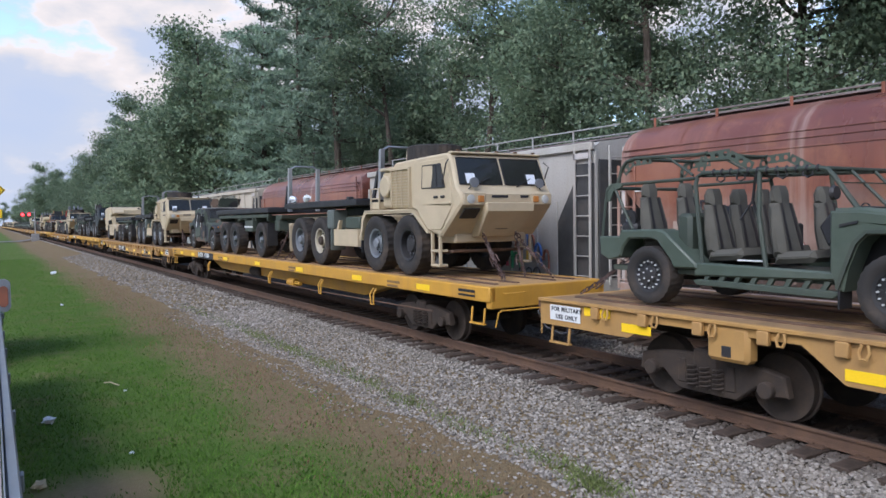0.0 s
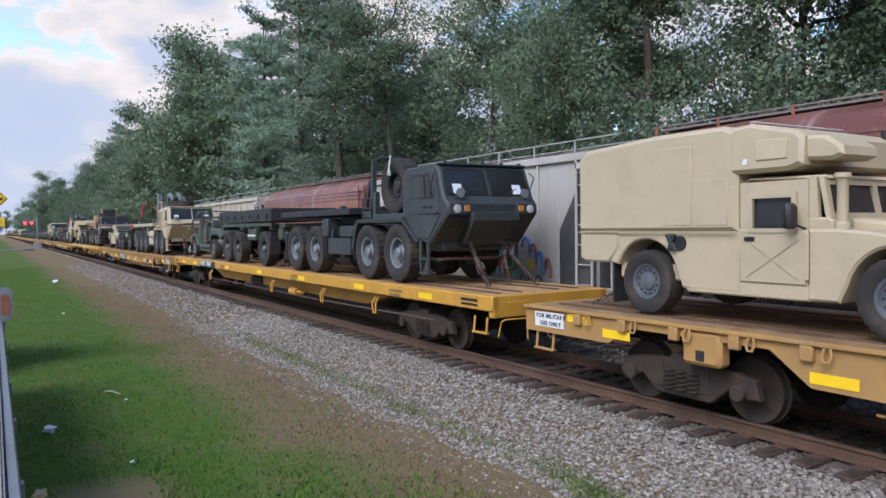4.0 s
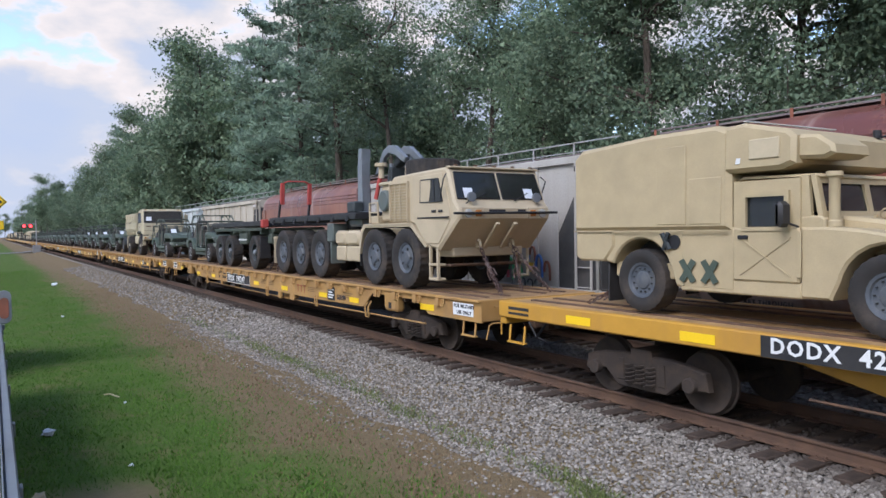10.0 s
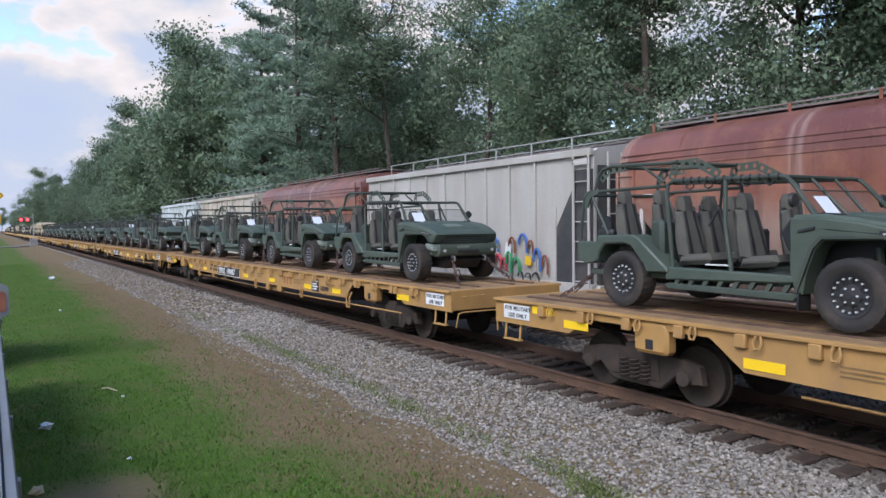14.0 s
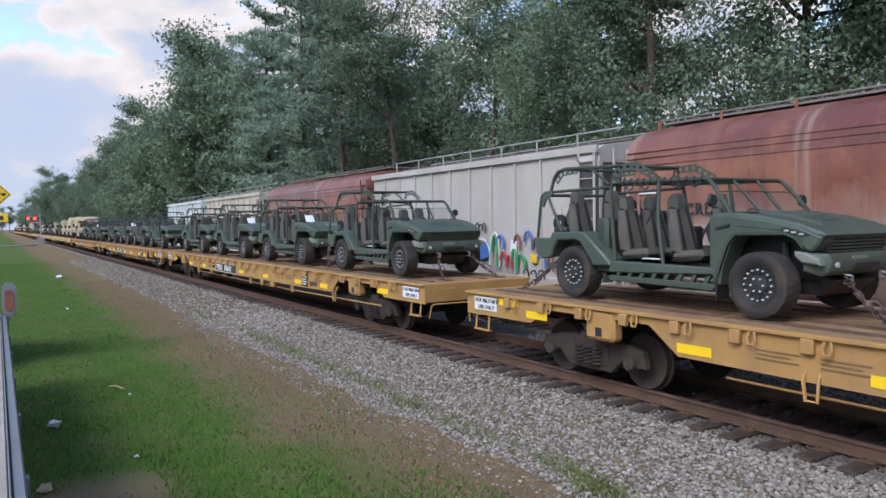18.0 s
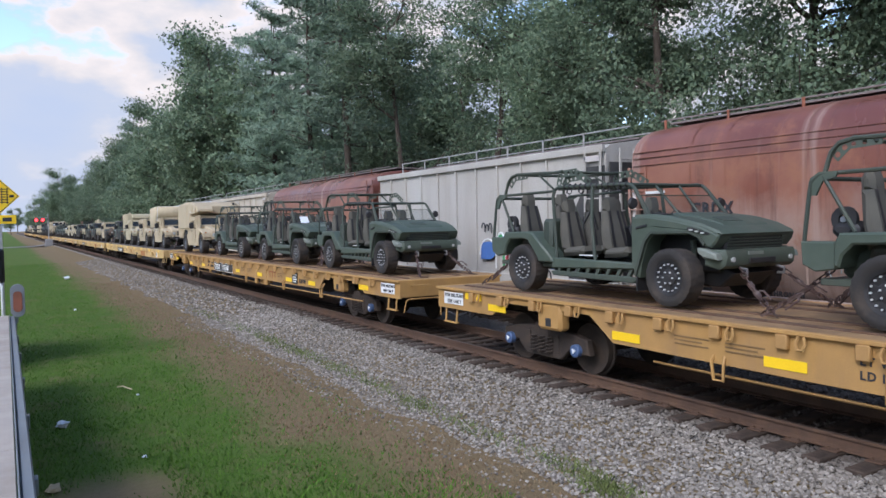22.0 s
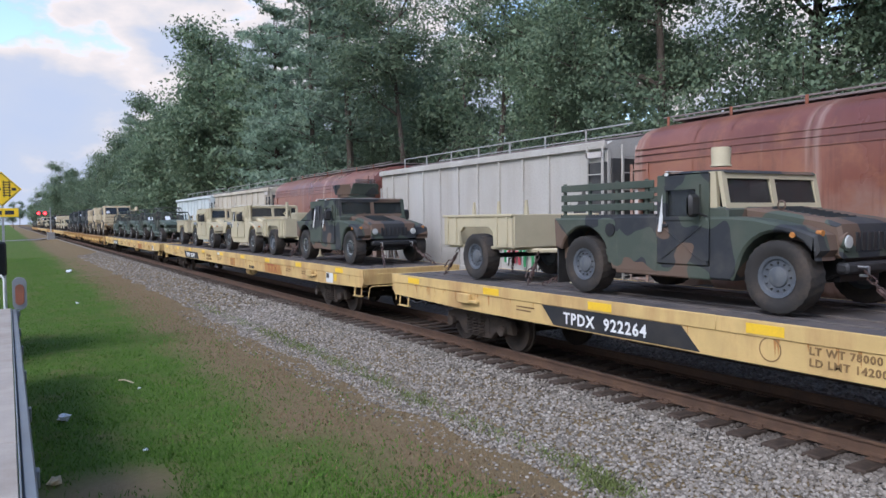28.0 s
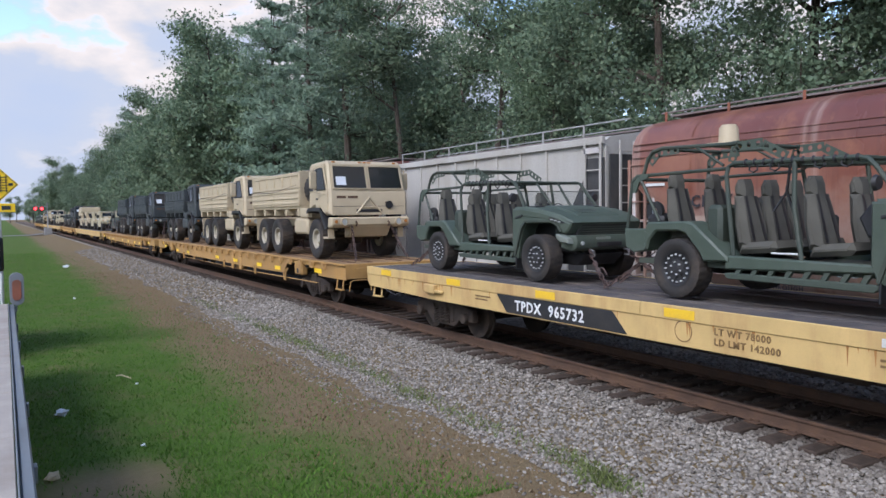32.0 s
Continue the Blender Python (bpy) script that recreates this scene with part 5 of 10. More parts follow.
# lettering and marks on the standing hoppers
def hopper_marks():
    y = -1.63
    pn = part("white_patch", Shape().box(-4.15, -2.75, y + 0.005, y + 0.012, 1.35, 2.42), PALEPATCH, first, "chalky white number patch", smooth=0)
    letter_part(first, "CRDX", -3.98, 2.6, 0.31, PALELET, y - 0.003, "lettering")
    letter_part(pn, "20755", -4.02, 2.1, 0.33, PALELET, y, "lettering")
    letter_part(pn, "LD LMT 233300", -3.85, 1.62, 0.13, PALELET, y, "lettering")
    letter_part(pn, "LT WT      52700", -3.85, 1.45, 0.13, PALELET, y, "lettering")
    rg = part("white_disc", Shape().cyl((-1.55, y, 1.98), 0.14, 0.012, "y", 24), PALEPAINT, first, "round white sign with a dark cross")
    part("disc_ring", Shape().lathe([(0.125, -0.008), (0.14, -0.008), (0.14, 0.004), (0.125, 0.004)], (-1.55, y, 1.98), "y", 24, True), BROWNLET, rg, smooth=0)
    part("disc_cross", Shape().tube([(-1.63, y - 0.008, 1.9), (-1.47, y - 0.008, 2.06)], 0.01, 4).tube([(-1.47, y - 0.008, 1.9), (-1.63, y - 0.008, 2.06)], 0.01, 4), PALELET, rg, smooth=0)
    part("notice_strip", Shape().box(-5.2, -4.65, y + 0.012, y + 0.02, 3.03, 3.085), STRAP, first, smooth=0)
    letter_part(first, "ART THROUGH", -2.6, 1.16, 0.12, PALELET, y - 0.01, "lettering")
    random.seed(5)
    gb = Shape()
    for k in range(4):
        pts = [(-1.2 + 0.34 * k + 0.16 * math.cos(a) + 0.04 * a, y - 0.004, 1.6 + 0.16 * math.sin(a * (1 + 0.2 * k))) for a in [0.35 * i for i in range(16)]]
        gb.tube(pts, 0.009, 4)
    part("graffiti", gb, TEAL, first, "faint teal spray-paint scrawl", smooth=0)
    yg = -1.665
    def arcs(mt, label, r, rings):
        g = Shape()
        for x, z, w, d in rings:
            g.tube([(x - w * math.cos(a), yg, z + d * math.sin(a)) for a in [math.pi * i / 10 for i in range(11)]] + [(x + w, yg, z - d * 0.8)], r, 4)
        part("graffiti", g, mt, second, label, smooth=0)

    part("graffiti", Shape().prism([(0.8, 1.5), (0.86, 1.96), (1.42, 2.0), (1.5, 1.62), (1.3, 1.5)], yg, yg + 0.004), BLUEPAINT, second, "blue spray-paint block", smooth=0)
    arcs(SPRAYGREEN, "green spray-paint arches", 0.04, ((1.77, 1.7, 0.12, 0.45), (2.9, 1.45, 0.16, 0.2), (2.62, 1.5, 0.1, 0.3)))
    arcs(SPRAYRED, "red spray-paint arcs", 0.04, ((2.15, 1.5, 0.13, 0.22), (2.4, 1.45, 0.1, 0.18)))
    part("graffiti", Shape().prism([(3.28, 1.5), (3.3, 1.72), (3.54, 1.7), (3.52, 1.48)], yg, yg + 0.004), REFLECT_OLD, second, "yellow spray-paint square", smooth=0)
    arcs(PALELET, "black spray-paint scrawl", 0.018, ((0.95, 2.35, 0.08, 0.14), (1.12, 2.35, 0.07, 0.1), (1.28, 2.33, 0.07, 0.15), (3.1, 1.2, 0.1, 0.12), (3.4, 1.2, 0.1, 0.1), (3.7, 1.2, 0.12, 0.12)))
    arcs(BLUEPAINT, "blue spray-paint arches", 0.035, ((2.02, 1.95, 0.14, 0.2), (3.2, 2.0, 0.16, 0.26), (3.75, 1.6, 0.12, 0.3)))
    arcs(RUST_RED, "brown spray-paint strokes", 0.03, ((2.75, 1.95, 0.12, 0.22), (3.5, 1.9, 0.1, 0.2), (4.05, 1.5, 0.1, 0.25)))
    part("graffiti", Shape().prism([(2.45, 1.75), (2.5, 2.05), (2.72, 2.0), (2.7, 1.7)], yg, yg + 0.004), WHITE, second, "white spray-paint patch", smooth=0)
    arcs(WHITE, "white spray-paint outlines", 0.02, ((1.15, 1.62, 0.38, 0.44), (1.77, 1.72, 0.2, 0.52)))
    letter_part(second, "CEFX", -4.2, 2.05, 0.3, FADED_GREY, yg - 0.005, "lettering")


PALEPATCH = weathered("chalky_white_patch", (0.37, 0.29, 0.24), (0.27, 0.16, 0.11), (0.43, 0.37, 0.33), 0.7)
TEAL = surface("teal_spray_paint", (0.26, 0.30, 0.29), 0.7, vary=0.15, bump=0)
SPRAYGREEN = surface("green_spray_paint", (0.06, 0.3, 0.12), 0.7, vary=0.15, bump=0)
SPRAYRED = surface("red_spray_paint", (0.5, 0.08, 0.1), 0.7, vary=0.15, bump=0)
BLUEPAINT = surface("blue_spray_paint", (0.07, 0.16, 0.42), 0.7, vary=0.15, bump=0)
FADED_GREY = surface("faded_grey_letters", (0.17, 0.17, 0.18), 0.7, vary=0.15, bump=0)

# ---------------------------------------------------------------- flatcars
REFLECT_OLD = surface("dull_yellow_reflector", (0.8, 0.5, 0.03), 0.5, vary=0.06, dirt=(0.5, 0.3, 0.08), dirt_amt=0.4, dirt_scale=4, bump=0)
CAR_L, HALF_W = 26.7, 1.37
DECK_Z = {"pocket": 1.24, "smooth": 1.29, "old": 1.28}


RUSTPATCH = surface("rust_patch", (0.42, 0.2, 0.06), 0.85, vary=0.3, dirt=(0.25, 0.1, 0.04), dirt_amt=0.8, dirt_scale=3)


def yy(sy, a, b):
    return min(sy * a, sy * b), max(sy * a, sy * b)


def flatcar_parts(kind):
    """One empty flatcar, origin under its middle at rail height, front towards +x."""
    h, D = CAR_L / 2, DECK_Z[kind]
    mat = {"pocket": YELLOW, "smooth": ORANGE, "old": CREAMY}[kind]
    label = {"pocket": "dull yellow flatcar with stake pockets and chain tie-downs", "smooth": "bright yellow flatcar with a deep smooth side sill",
             "old": "faded rust-streaked pale yellow flatcar with a dark deck"}[kind]
    ob = thing("flatcar", label, "flatcar", "flatcars of the train", "")
    deckm = DECKD if kind == "old" else DECKY if kind == "smooth" else DECKW
    s = Shape().box(-h + 0.01, h - 0.01, -HALF_W + 0.012, HALF_W - 0.012, D - 0.06, D - 0.004)
    part("deck", s, deckm, ob)
    rails = Shape()
    for y in (-0.95, -0.45, 0.45, 0.95):
        rails.box(-h + 0.4, h - 0.4, y - 0.05, y + 0.05, D - 0.01, D + 0.018, 0.004)
    part("chain_channel", rails, deckm if kind == "old" else RUST, ob)
    if kind == "pocket":
        side = [(-h, D), (h, D), (h, D - 0.42), (h - 1.9, D - 0.42), (h - 2.35, D - 0.16), (h - 4.5, D - 0.16), (h - 5.0, D - 0.52), (h - 8, D - 0.55), (-h + 8, D - 0.55), (-h + 5.0, D - 0.52), (-h + 4.5, D - 0.16), (-h + 2.35, D - 0.16), (-h + 1.9, D - 0.42), (-h, D - 0.42)]
        for sy in (-1, 1):
            s = Shape().prism(side, min(sy * HALF_W, sy * (HALF_W - 0.03)), max(sy * HALF_W, sy * (HALF_W - 0.03)))
            part("side_sill", s, mat, ob, smooth=0)
            part("deck_edge", Shape().box(-h, h, min(sy * 1.375, sy * 1.43), max(sy * 1.375, sy * 1.43), D - 0.05, D, 0.008), mat, ob)
        pk = Shape().box(-0.075, 0.075, -0.075, 0.0, -0.22, -0.05, 0.012)
        pk.tube([(x + 0.24, y - 0.062, z - 0.05) for x, y, z in ((-0.03, 0, 0), (-0.055, -0.015, -0.08), (-0.03, -0.025, -0.15), (0.03, -0.025, -0.15), (0.055, -0.015, -0.08), (0.03, 0, 0))], 0.017, 5)
        pk = pk.mesh("stake_pocket", mat)
        x = -h + 1.3
        k = 0
        while x < h - 1.0:
            for sy in (-1, 1):
                turn = 0 if sy < 0 else 180
                if sy < 0:
                    part("stake_pocket", pk, mat, ob, m=pose(x, sy * HALF_W, D, 0, 0, turn))
            x += 0.92
            k += 1
        for x, w, d in ((2.35, 0.24, 0.74), (3.45, 0.34, 0.72), (-4.4, 0.2, 0.66)):
            part("sill_bracket", Shape().box(x - w / 2, x + w / 2, -HALF_W - 0.02, -HALF_W + 0.06, D - d, D - 0.24, 0.02), mat, ob)
        for sx in (-1, 1):
            s = Shape().box(min(sx * (h - 3.25), sx * (h - 3.85)), max(sx * (h - 3.25), sx * (h - 3.85)), -HALF_W - 0.03, -HALF_W + 0.2, D - 0.5, D - 0.05, 0.05)
            jp = part("jacking_pad", s, mat, ob)
            part("pad_hole", Shape().box(sx * (h - 3.55) - 0.07, sx * (h - 3.55) + 0.07, -HALF_W - 0.036, -HALF_W - 0.02, D - 0.44, D - 0.3, 0.01), BLACK, jp)
    else:
        for sy in (-1, 1):
            if kind == "smooth":
                part("side_sill", Shape().box(-h, h, *yy(sy, HALF_W - 0.12, HALF_W + 0.03), D - 0.28, D, 0.02), mat, ob)
                continue
            low = [(-h, D - 0.17), (h, D - 0.17), (h, D - 0.34), (h - 0.12, D - 0.46), (h - 3.0, D - 0.52), (-h + 3.0, D - 0.52), (-h + 0.12, D - 0.46), (-h, D - 0.34)]
            part("side_sill", Shape().prism(low, *yy(sy, HALF_W - 0.12, HALF_W + 0.03)), mat, ob, smooth=0)
            for k in range(3):
                x0 = -h + k * CAR_L / 3
                part("fascia_plate", Shape().box(x0 + 0.004, x0 + CAR_L / 3 - 0.004, *yy(sy, HALF_W + 0.005, HALF_W + 0.048), D - 0.19, D, 0.008), mat, ob)
            drips = random.Random(7 + sy)
            n = Shape()
            for k in range(90):
                x, w, d = drips.uniform(-h + 0.3, h - 0.3), drips.uniform(0.006, 0.02), drips.uniform(0.03, 0.22)
                n.prism([(x - w, D - 0.19), (x + w, D - 0.19), (x + w * 0.3, D - 0.19 - d)], *yy(sy, HALF_W + 0.0305, HALF_W + 0.033))
            part("rust_streaks", n, RUSTPATCH, ob, "orange-brown rust running down from the plate edge", smooth=0)
        if kind == "smooth":
            s = Shape().prism([(-h + 4.6, D - 0.28), (h - 4.6, D - 0.28), (h - 6.5, D - 0.7), (-h + 6.5, D - 0.7)], -0.75, 0.75, 0.0)
            part("fish_belly", s, mat, ob)
    for sx in (-1, 1):
        x0, x1 = sorted((sx * h, sx * (h - 0.16)))
        part("end_sill", Shape().box(x0, x1, -HALF_W + 0.01, HALF_W - 0.01, D - 0.40, D - 0.002, 0.015), mat, ob)
        part("striker", Shape().box(min(sx * h, sx * (h + 0.2)), max(sx * h, sx * (h + 0.2)), -0.3, 0.3, 0.66, 1.0, 0.03), RUST, ob)
        coupler(ob, sx * (h + 0.02), sx)
        st = Shape()
        for dx in (0.25, 0.65):
            st.tube([(sx * (h - dx), -HALF_W + 0.05, D - 0.4), (sx * (h - dx), -HALF_W + 0.02, D - 0.68)], 0.022, 6)
        st.box(min(sx * (h - 0.22), sx * (h - 0.68)), max(sx * (h - 0.22), sx * (h - 0.68)), -HALF_W - 0.02, -HALF_W + 0.07, D - 0.71, D - 0.68, 0.006)
        part("step", st, mat, ob)
        gi = Shape().tube([(sx * (h + 0.02), -1.1, D - 0.12), (sx * (h + 0.1), -1.1, D - 0.12), (sx * (h + 0.1), -0.65, D - 0.12), (sx * (h + 0.02), -0.65, D - 0.12)], 0.012, 5)
        part("grab_iron", gi, mat, ob)
        cut = Shape().tube([(sx * (h + 0.12), -1.25, D - 0.35), (sx * (h + 0.12), -1.25, D - 0.62)] if sx < 0 else [(h + 0.05, -1.3, D - 0.72), (h + 0.12, -1.28, D - 0.45), (h + 0.12, -1.2, D - 0.42), (h + 0.15, -0.2, D - 0.42)], 0.016, 5)
        part("uncoupling_lever", cut, mat, ob)
    part("centre_sill", Shape().prism([(-h + 0.3, D - 0.06), (h - 0.3, D - 0.06), (h - 0.3, D - 0.42), (h - 4.8, D - 0.45), (h - 6.5, D - 0.78), (-h + 6.5, D - 0.78), (-h + 4.8, D - 0.45), (-h + 0.3, D - 0.42)], -0.45, 0.45), BOGIE, ob)
    cb = Shape()
    for k in range(14):
        x = -h + 1.2 + k * (CAR_L - 2.4) / 13
        cb.box(x - 0.05, x + 0.05, -HALF_W + 0.06, HALF_W - 0.06, D - 0.25, D - 0.06)
    part("cross_bearers", cb, BOGIE, ob)
    part("air_tank", Shape().cyl((-2.2, -0.7, D - 0.58), 0.17, 1.1, "x", 16, cut=0.05), BOGIE, ob)
    part("brake_cylinder", Shape().cyl((2.4, -1.05, D - 0.66), 0.14, 0.5, "x", 14, cut=0.03).cyl((2.8, -1.05, D - 0.66), 0.06, 0.5, "x", 10), mat, ob)
    if kind != "old":
        pipe = Shape().tube([(-h + 5.6, -HALF_W + 0.2, D - 0.72), (-2, -HALF_W + 0.2, D - 0.74), (4.5, -HALF_W + 0.12, D - 0.72), (h - 2.0, -HALF_W - 0.02, D - 0.62)], 0.02, 5)
        part("brake_rod", pipe, mat if kind == "pocket" else RUST, ob)
        for x in (-6.5, 1.2, 5.4, 8.6):
            part("rod_hanger", Shape().tube([(x - 0.07, -HALF_W + 0.06, D - 0.36), (x - 0.09, -HALF_W - 0.03, D - 0.5), (x - 0.07, -HALF_W - 0.02, D - 0.74), (x + 0.07, -HALF_W - 0.02, D - 0.74), (x + 0.09, -HALF_W - 0.03, D - 0.5), (x + 0.07, -HALF_W + 0.06, D - 0.36)], 0.022, 5), mat, ob)
    for sx in (-1, 1):
        bogie(ob, sx * (h - 3.0), BOGIE)
    rf = Shape().box(-0.27, 0.27, -0.006, 0.0, -0.062, 0.062).mesh("reflector", REFLECT)
    rf_old = Shape().box(-0.25, 0.25, -0.006, 0.0, -0.06, 0.06).mesh("reflector", REFLECT_OLD)
    spots = (-12.05, -11.28, -8.09, -5.6, 0.0, 2.8, 5.85, 7.84, 11.4) if kind == "pocket" else (-11.3, -9.1, -3.9, 0.0, 3.9, 7.8, 11.0) if kind == "smooth" else (-12.3, -9.36, -6.52, -3.76, -0.55, 2.6, 5.63, 8.71, 11.86)
    for x in spots:
        z = {"old": D - (0.1 if x > -12.5 else 0.115), "smooth": D - 0.16, "pocket": D - (0.13 if x < -12 else 0.28 if abs(x) > 11 else 0.40)}[kind]
        part("reflector", rf if kind != "old" else rf_old, REFLECT, ob, "bright yellow reflective strip" if kind != "old" else "worn yellow reflective strip", m=pose(x, -HALF_W - {"pocket": 0.004, "smooth": 0.034, "old": 0.05}[kind], z))
    return ob


def letter_part(car, text, x, z, size, mat, y, name):
    me = writing(text, size)
    me.materials.clear()
    me.materials.append(mat)
    return part(name, me, mat, car, m=pose(x, y, z))


hopper_marks()
FLATS = {k: flatcar_parts(k) for k in ("pocket", "smooth", "old")}

# ---------------------------------------------------------------- vehicle parts
def tyre_shape(r, w, rim, lugs):
    """Tyre with its outer side at -w/2; the tread blocks rise from its crown."""
    h = w / 2
    prof = [(rim, 0.72, 0), (rim + (r - rim) * 0.4, 1.0, 0), (r - 0.07, 0.98, 0), (r - 0.035, 0.86, 1), (r - 0.03, 0.12, 1)]
    prof = [(a, -b, c) for a, b, c in prof] + [(a, b, c * 2) for a, b, c in prof[::-1]]
    n, m = lugs * 4, len(prof)
    v, f = [], []
    for k in range(n):
        a = 2 * math.pi * k / n
        for rr, y, lug in prof:
            up = (0.008 if r < 0.5 else 0.02) if (lug == 1 and k % 4 in (0, 1)) or (lug == 2 and k % 4 in (2, 3)) else 0.0
            v.append(((rr + up) * math.cos(a), y * h, (rr + up) * math.sin(a)))
    for k in range(n):
        l = (k + 1) % n
        for i in range(m - 1):
            f.append((k * m + i, l * m + i, l * m + i + 1, k * m + i + 1))
    return Shape().add(v, f)


def rim_shape(r, w, style):
    h = w / 2
    s = Shape()
    if style == "dish":        # deep steel dish with a hub
        s.lathe([(r + 0.02, -h * 0.86), (r - 0.02, -h * 0.8), (r - 0.04, -h * 0.2), (r * 0.55, -h * 0.25), (r * 0.45, -h * 0.55), (r * 0.2, -h * 0.6), (0, -h * 0.6)][::-1], (0, 0, 0), "y", 20)
    elif style == "disc":      # flat cover plate
        s.lathe([(r + 0.02, -h * 0.86), (r - 0.01, -h * 0.8), (r - 0.03, -h * 0.7), (r * 0.5, -h * 0.78), (r * 0.42, -h * 0.9), (r * 0.2, -h * 0.92), (0, -h * 0.92)][::-1], (0, 0, 0), "y", 20)
    else:
        s.lathe([(r + 0.02, -h * 0.86), (r - 0.015, -h * 0.8), (r - 0.03, -h * 0.66), (r * 0.55, -h * 0.62), (r * 0.5, -h * 0.75), (r * 0.25, -h * 0.85), (0, -h * 0.85)][::-1], (0, 0, 0), "y", 20)
    s.lathe([(r + 0.02, h * 0.86), (r - 0.03, h * 0.5), (r * 0.3, h * 0.4), (0, h * 0.4)], (0, 0, 0), "y", 16)
    return s


def bolts_shape(r, y, n, br):
    s = Shape()
    for k in range(n):
        a = 2 * math.pi * k / n
        s.cyl((r * math.cos(a), y, r * math.sin(a)), br, 0.03, "y", 6)
    return s


WHEELS = {}
BRIGHT = surface("bright_plated_steel", (0.62, 0.62, 0.62), 0.35, 0.3, vary=0.1, bump=0)
CAGE = surface("dark_olive_tube_paint", (0.04, 0.052, 0.04), 0.6, vary=0.15, dirt=(0.13, 0.12, 0.085), dirt_amt=0.35)


def wheel_kind(key, r, w, rim, lugs, style, rim_mat, bolt_mat, bolt_r, bolt_n, bolt_size, bolt_y):
    WHEELS[key] = (r, tyre_shape(r, w, rim, lugs).mesh("wheel", TYRE), rim_shape(rim, w, style), rim_mat, bolts_shape(bolt_r, bolt_y * w / 2, bolt_n, bolt_size), bolt_mat)


CREAMHUB = surface("cream_hub", (0.42, 0.375, 0.285), 0.6, vary=0.12, dirt=(0.2, 0.17, 0.13), dirt_amt=0.5, dirt_scale=6)
SLATE = surface("slate_rim", (0.075, 0.085, 0.1), 0.55, vary=0.12, dirt=(0.2, 0.18, 0.15), dirt_amt=0.4, dirt_scale=4)
wheel_kind("scout", 0.435, 0.32, 0.235, 26, "flat", BLACK, BRIGHT, 0.19, 16, 0.0125, -0.76)
wheel_kind("hum", 0.47, 0.33, 0.235, 25, "flat", NAVY, BRIGHT, 0.185, 20, 0.011, -0.68)
wheel_kind("hum_dark", 0.47, 0.33, 0.235, 25, "flat", SLATE, BLACK, 0.17, 12, 0.012, -0.68)
wheel_kind("heavy", 0.665, 0.44, 0.33, 28, "dish", GREYRIM, BLACK, 0.22, 10, 0.022, -0.3)
wheel_kind("heavy_black", 0.665, 0.44, 0.33, 28, "dish", BLACK, GREYRIM, 0.2, 10, 0.022, -0.3)
wheel_kind("heavy_cream", 0.665, 0.44, 0.33, 28, "dish", CREAMHUB, BOGIE, 0.2, 10, 0.022, -0.3)
wheel_kind("disc", 0.675, 0.44, 0.32, 28, "disc", SLATE, BLACK, 0.2, 5, 0.03, -0.78)
wheel_kind("trailer", 0.60, 0.40, 0.29, 28, "dish", NAVY, GREYRIM, 0.16, 10, 0.02, -0.3)
wheel_kind("cargo", 0.59, 0.40, 0.27, 28, "dish", BLACK, CREAMHUB, 0.13, 10, 0.02, -0.42)
wheel_kind("cargo_tan", 0.59, 0.40, 0.27, 28, "dish", CREAMHUB, BOGIE, 0.16, 10, 0.02, -0.3)
HUBS = {"cargo": (0.1, 0.16, CREAMHUB), "heavy": (0.12, 0.2, GREYRIM), "heavy_cream": (0.12, 0.2, BOGIE), "hum": (0.075, 0.12, BLACK), "trailer": (0.09, 0.18, GREYRIM), "scout": (0.06, 0.08, BLACK)}
for key, (r, tyre, rim, rim_mat, bolts, bolt_mat) in list(WHEELS.items()):
    if key == "scout":
        small = bolts_shape(0.085, -0.135, 6, 0.012)
        bolts.add(small.v, small.f)
        for k in range(8):
            a = math.pi * k / 4
            rim.prism([(0.07, -0.018), (0.185, -0.026), (0.185, 0.026), (0.07, 0.018)], -0.116, -0.085)
            n_ = 8
            rim.v[-n_:] = [(x * math.cos(a) - z * math.sin(a), y, x * math.sin(a) + z * math.cos(a)) for x, y, z in rim.v[-n_:]]
    pieces = [(rim, rim_mat), (bolts, bolt_mat)]
    if key in HUBS:
        pieces.append((Shape().cyl((0, -0.1, 0), HUBS[key][0], HUBS[key][1], "y", 14, cut=0.02), HUBS[key][2]))
    WHEELS[key] = (r, tyre, multi("rim", pieces))


def wheel(parent, key, x, y, z=None, turn=0.0):
    r, tyre, rim = WHEELS[key]
    spin = (x * 137.0) % 60
    w = part("wheel", tyre, TYRE, parent, m=pose(x, y, r if z is None else z, 0, 0, 180 if y > 0 else 0) @ pose(0, 0, 0, 0, spin, 0))
    part("rim", rim, TYRE, w)
    return w


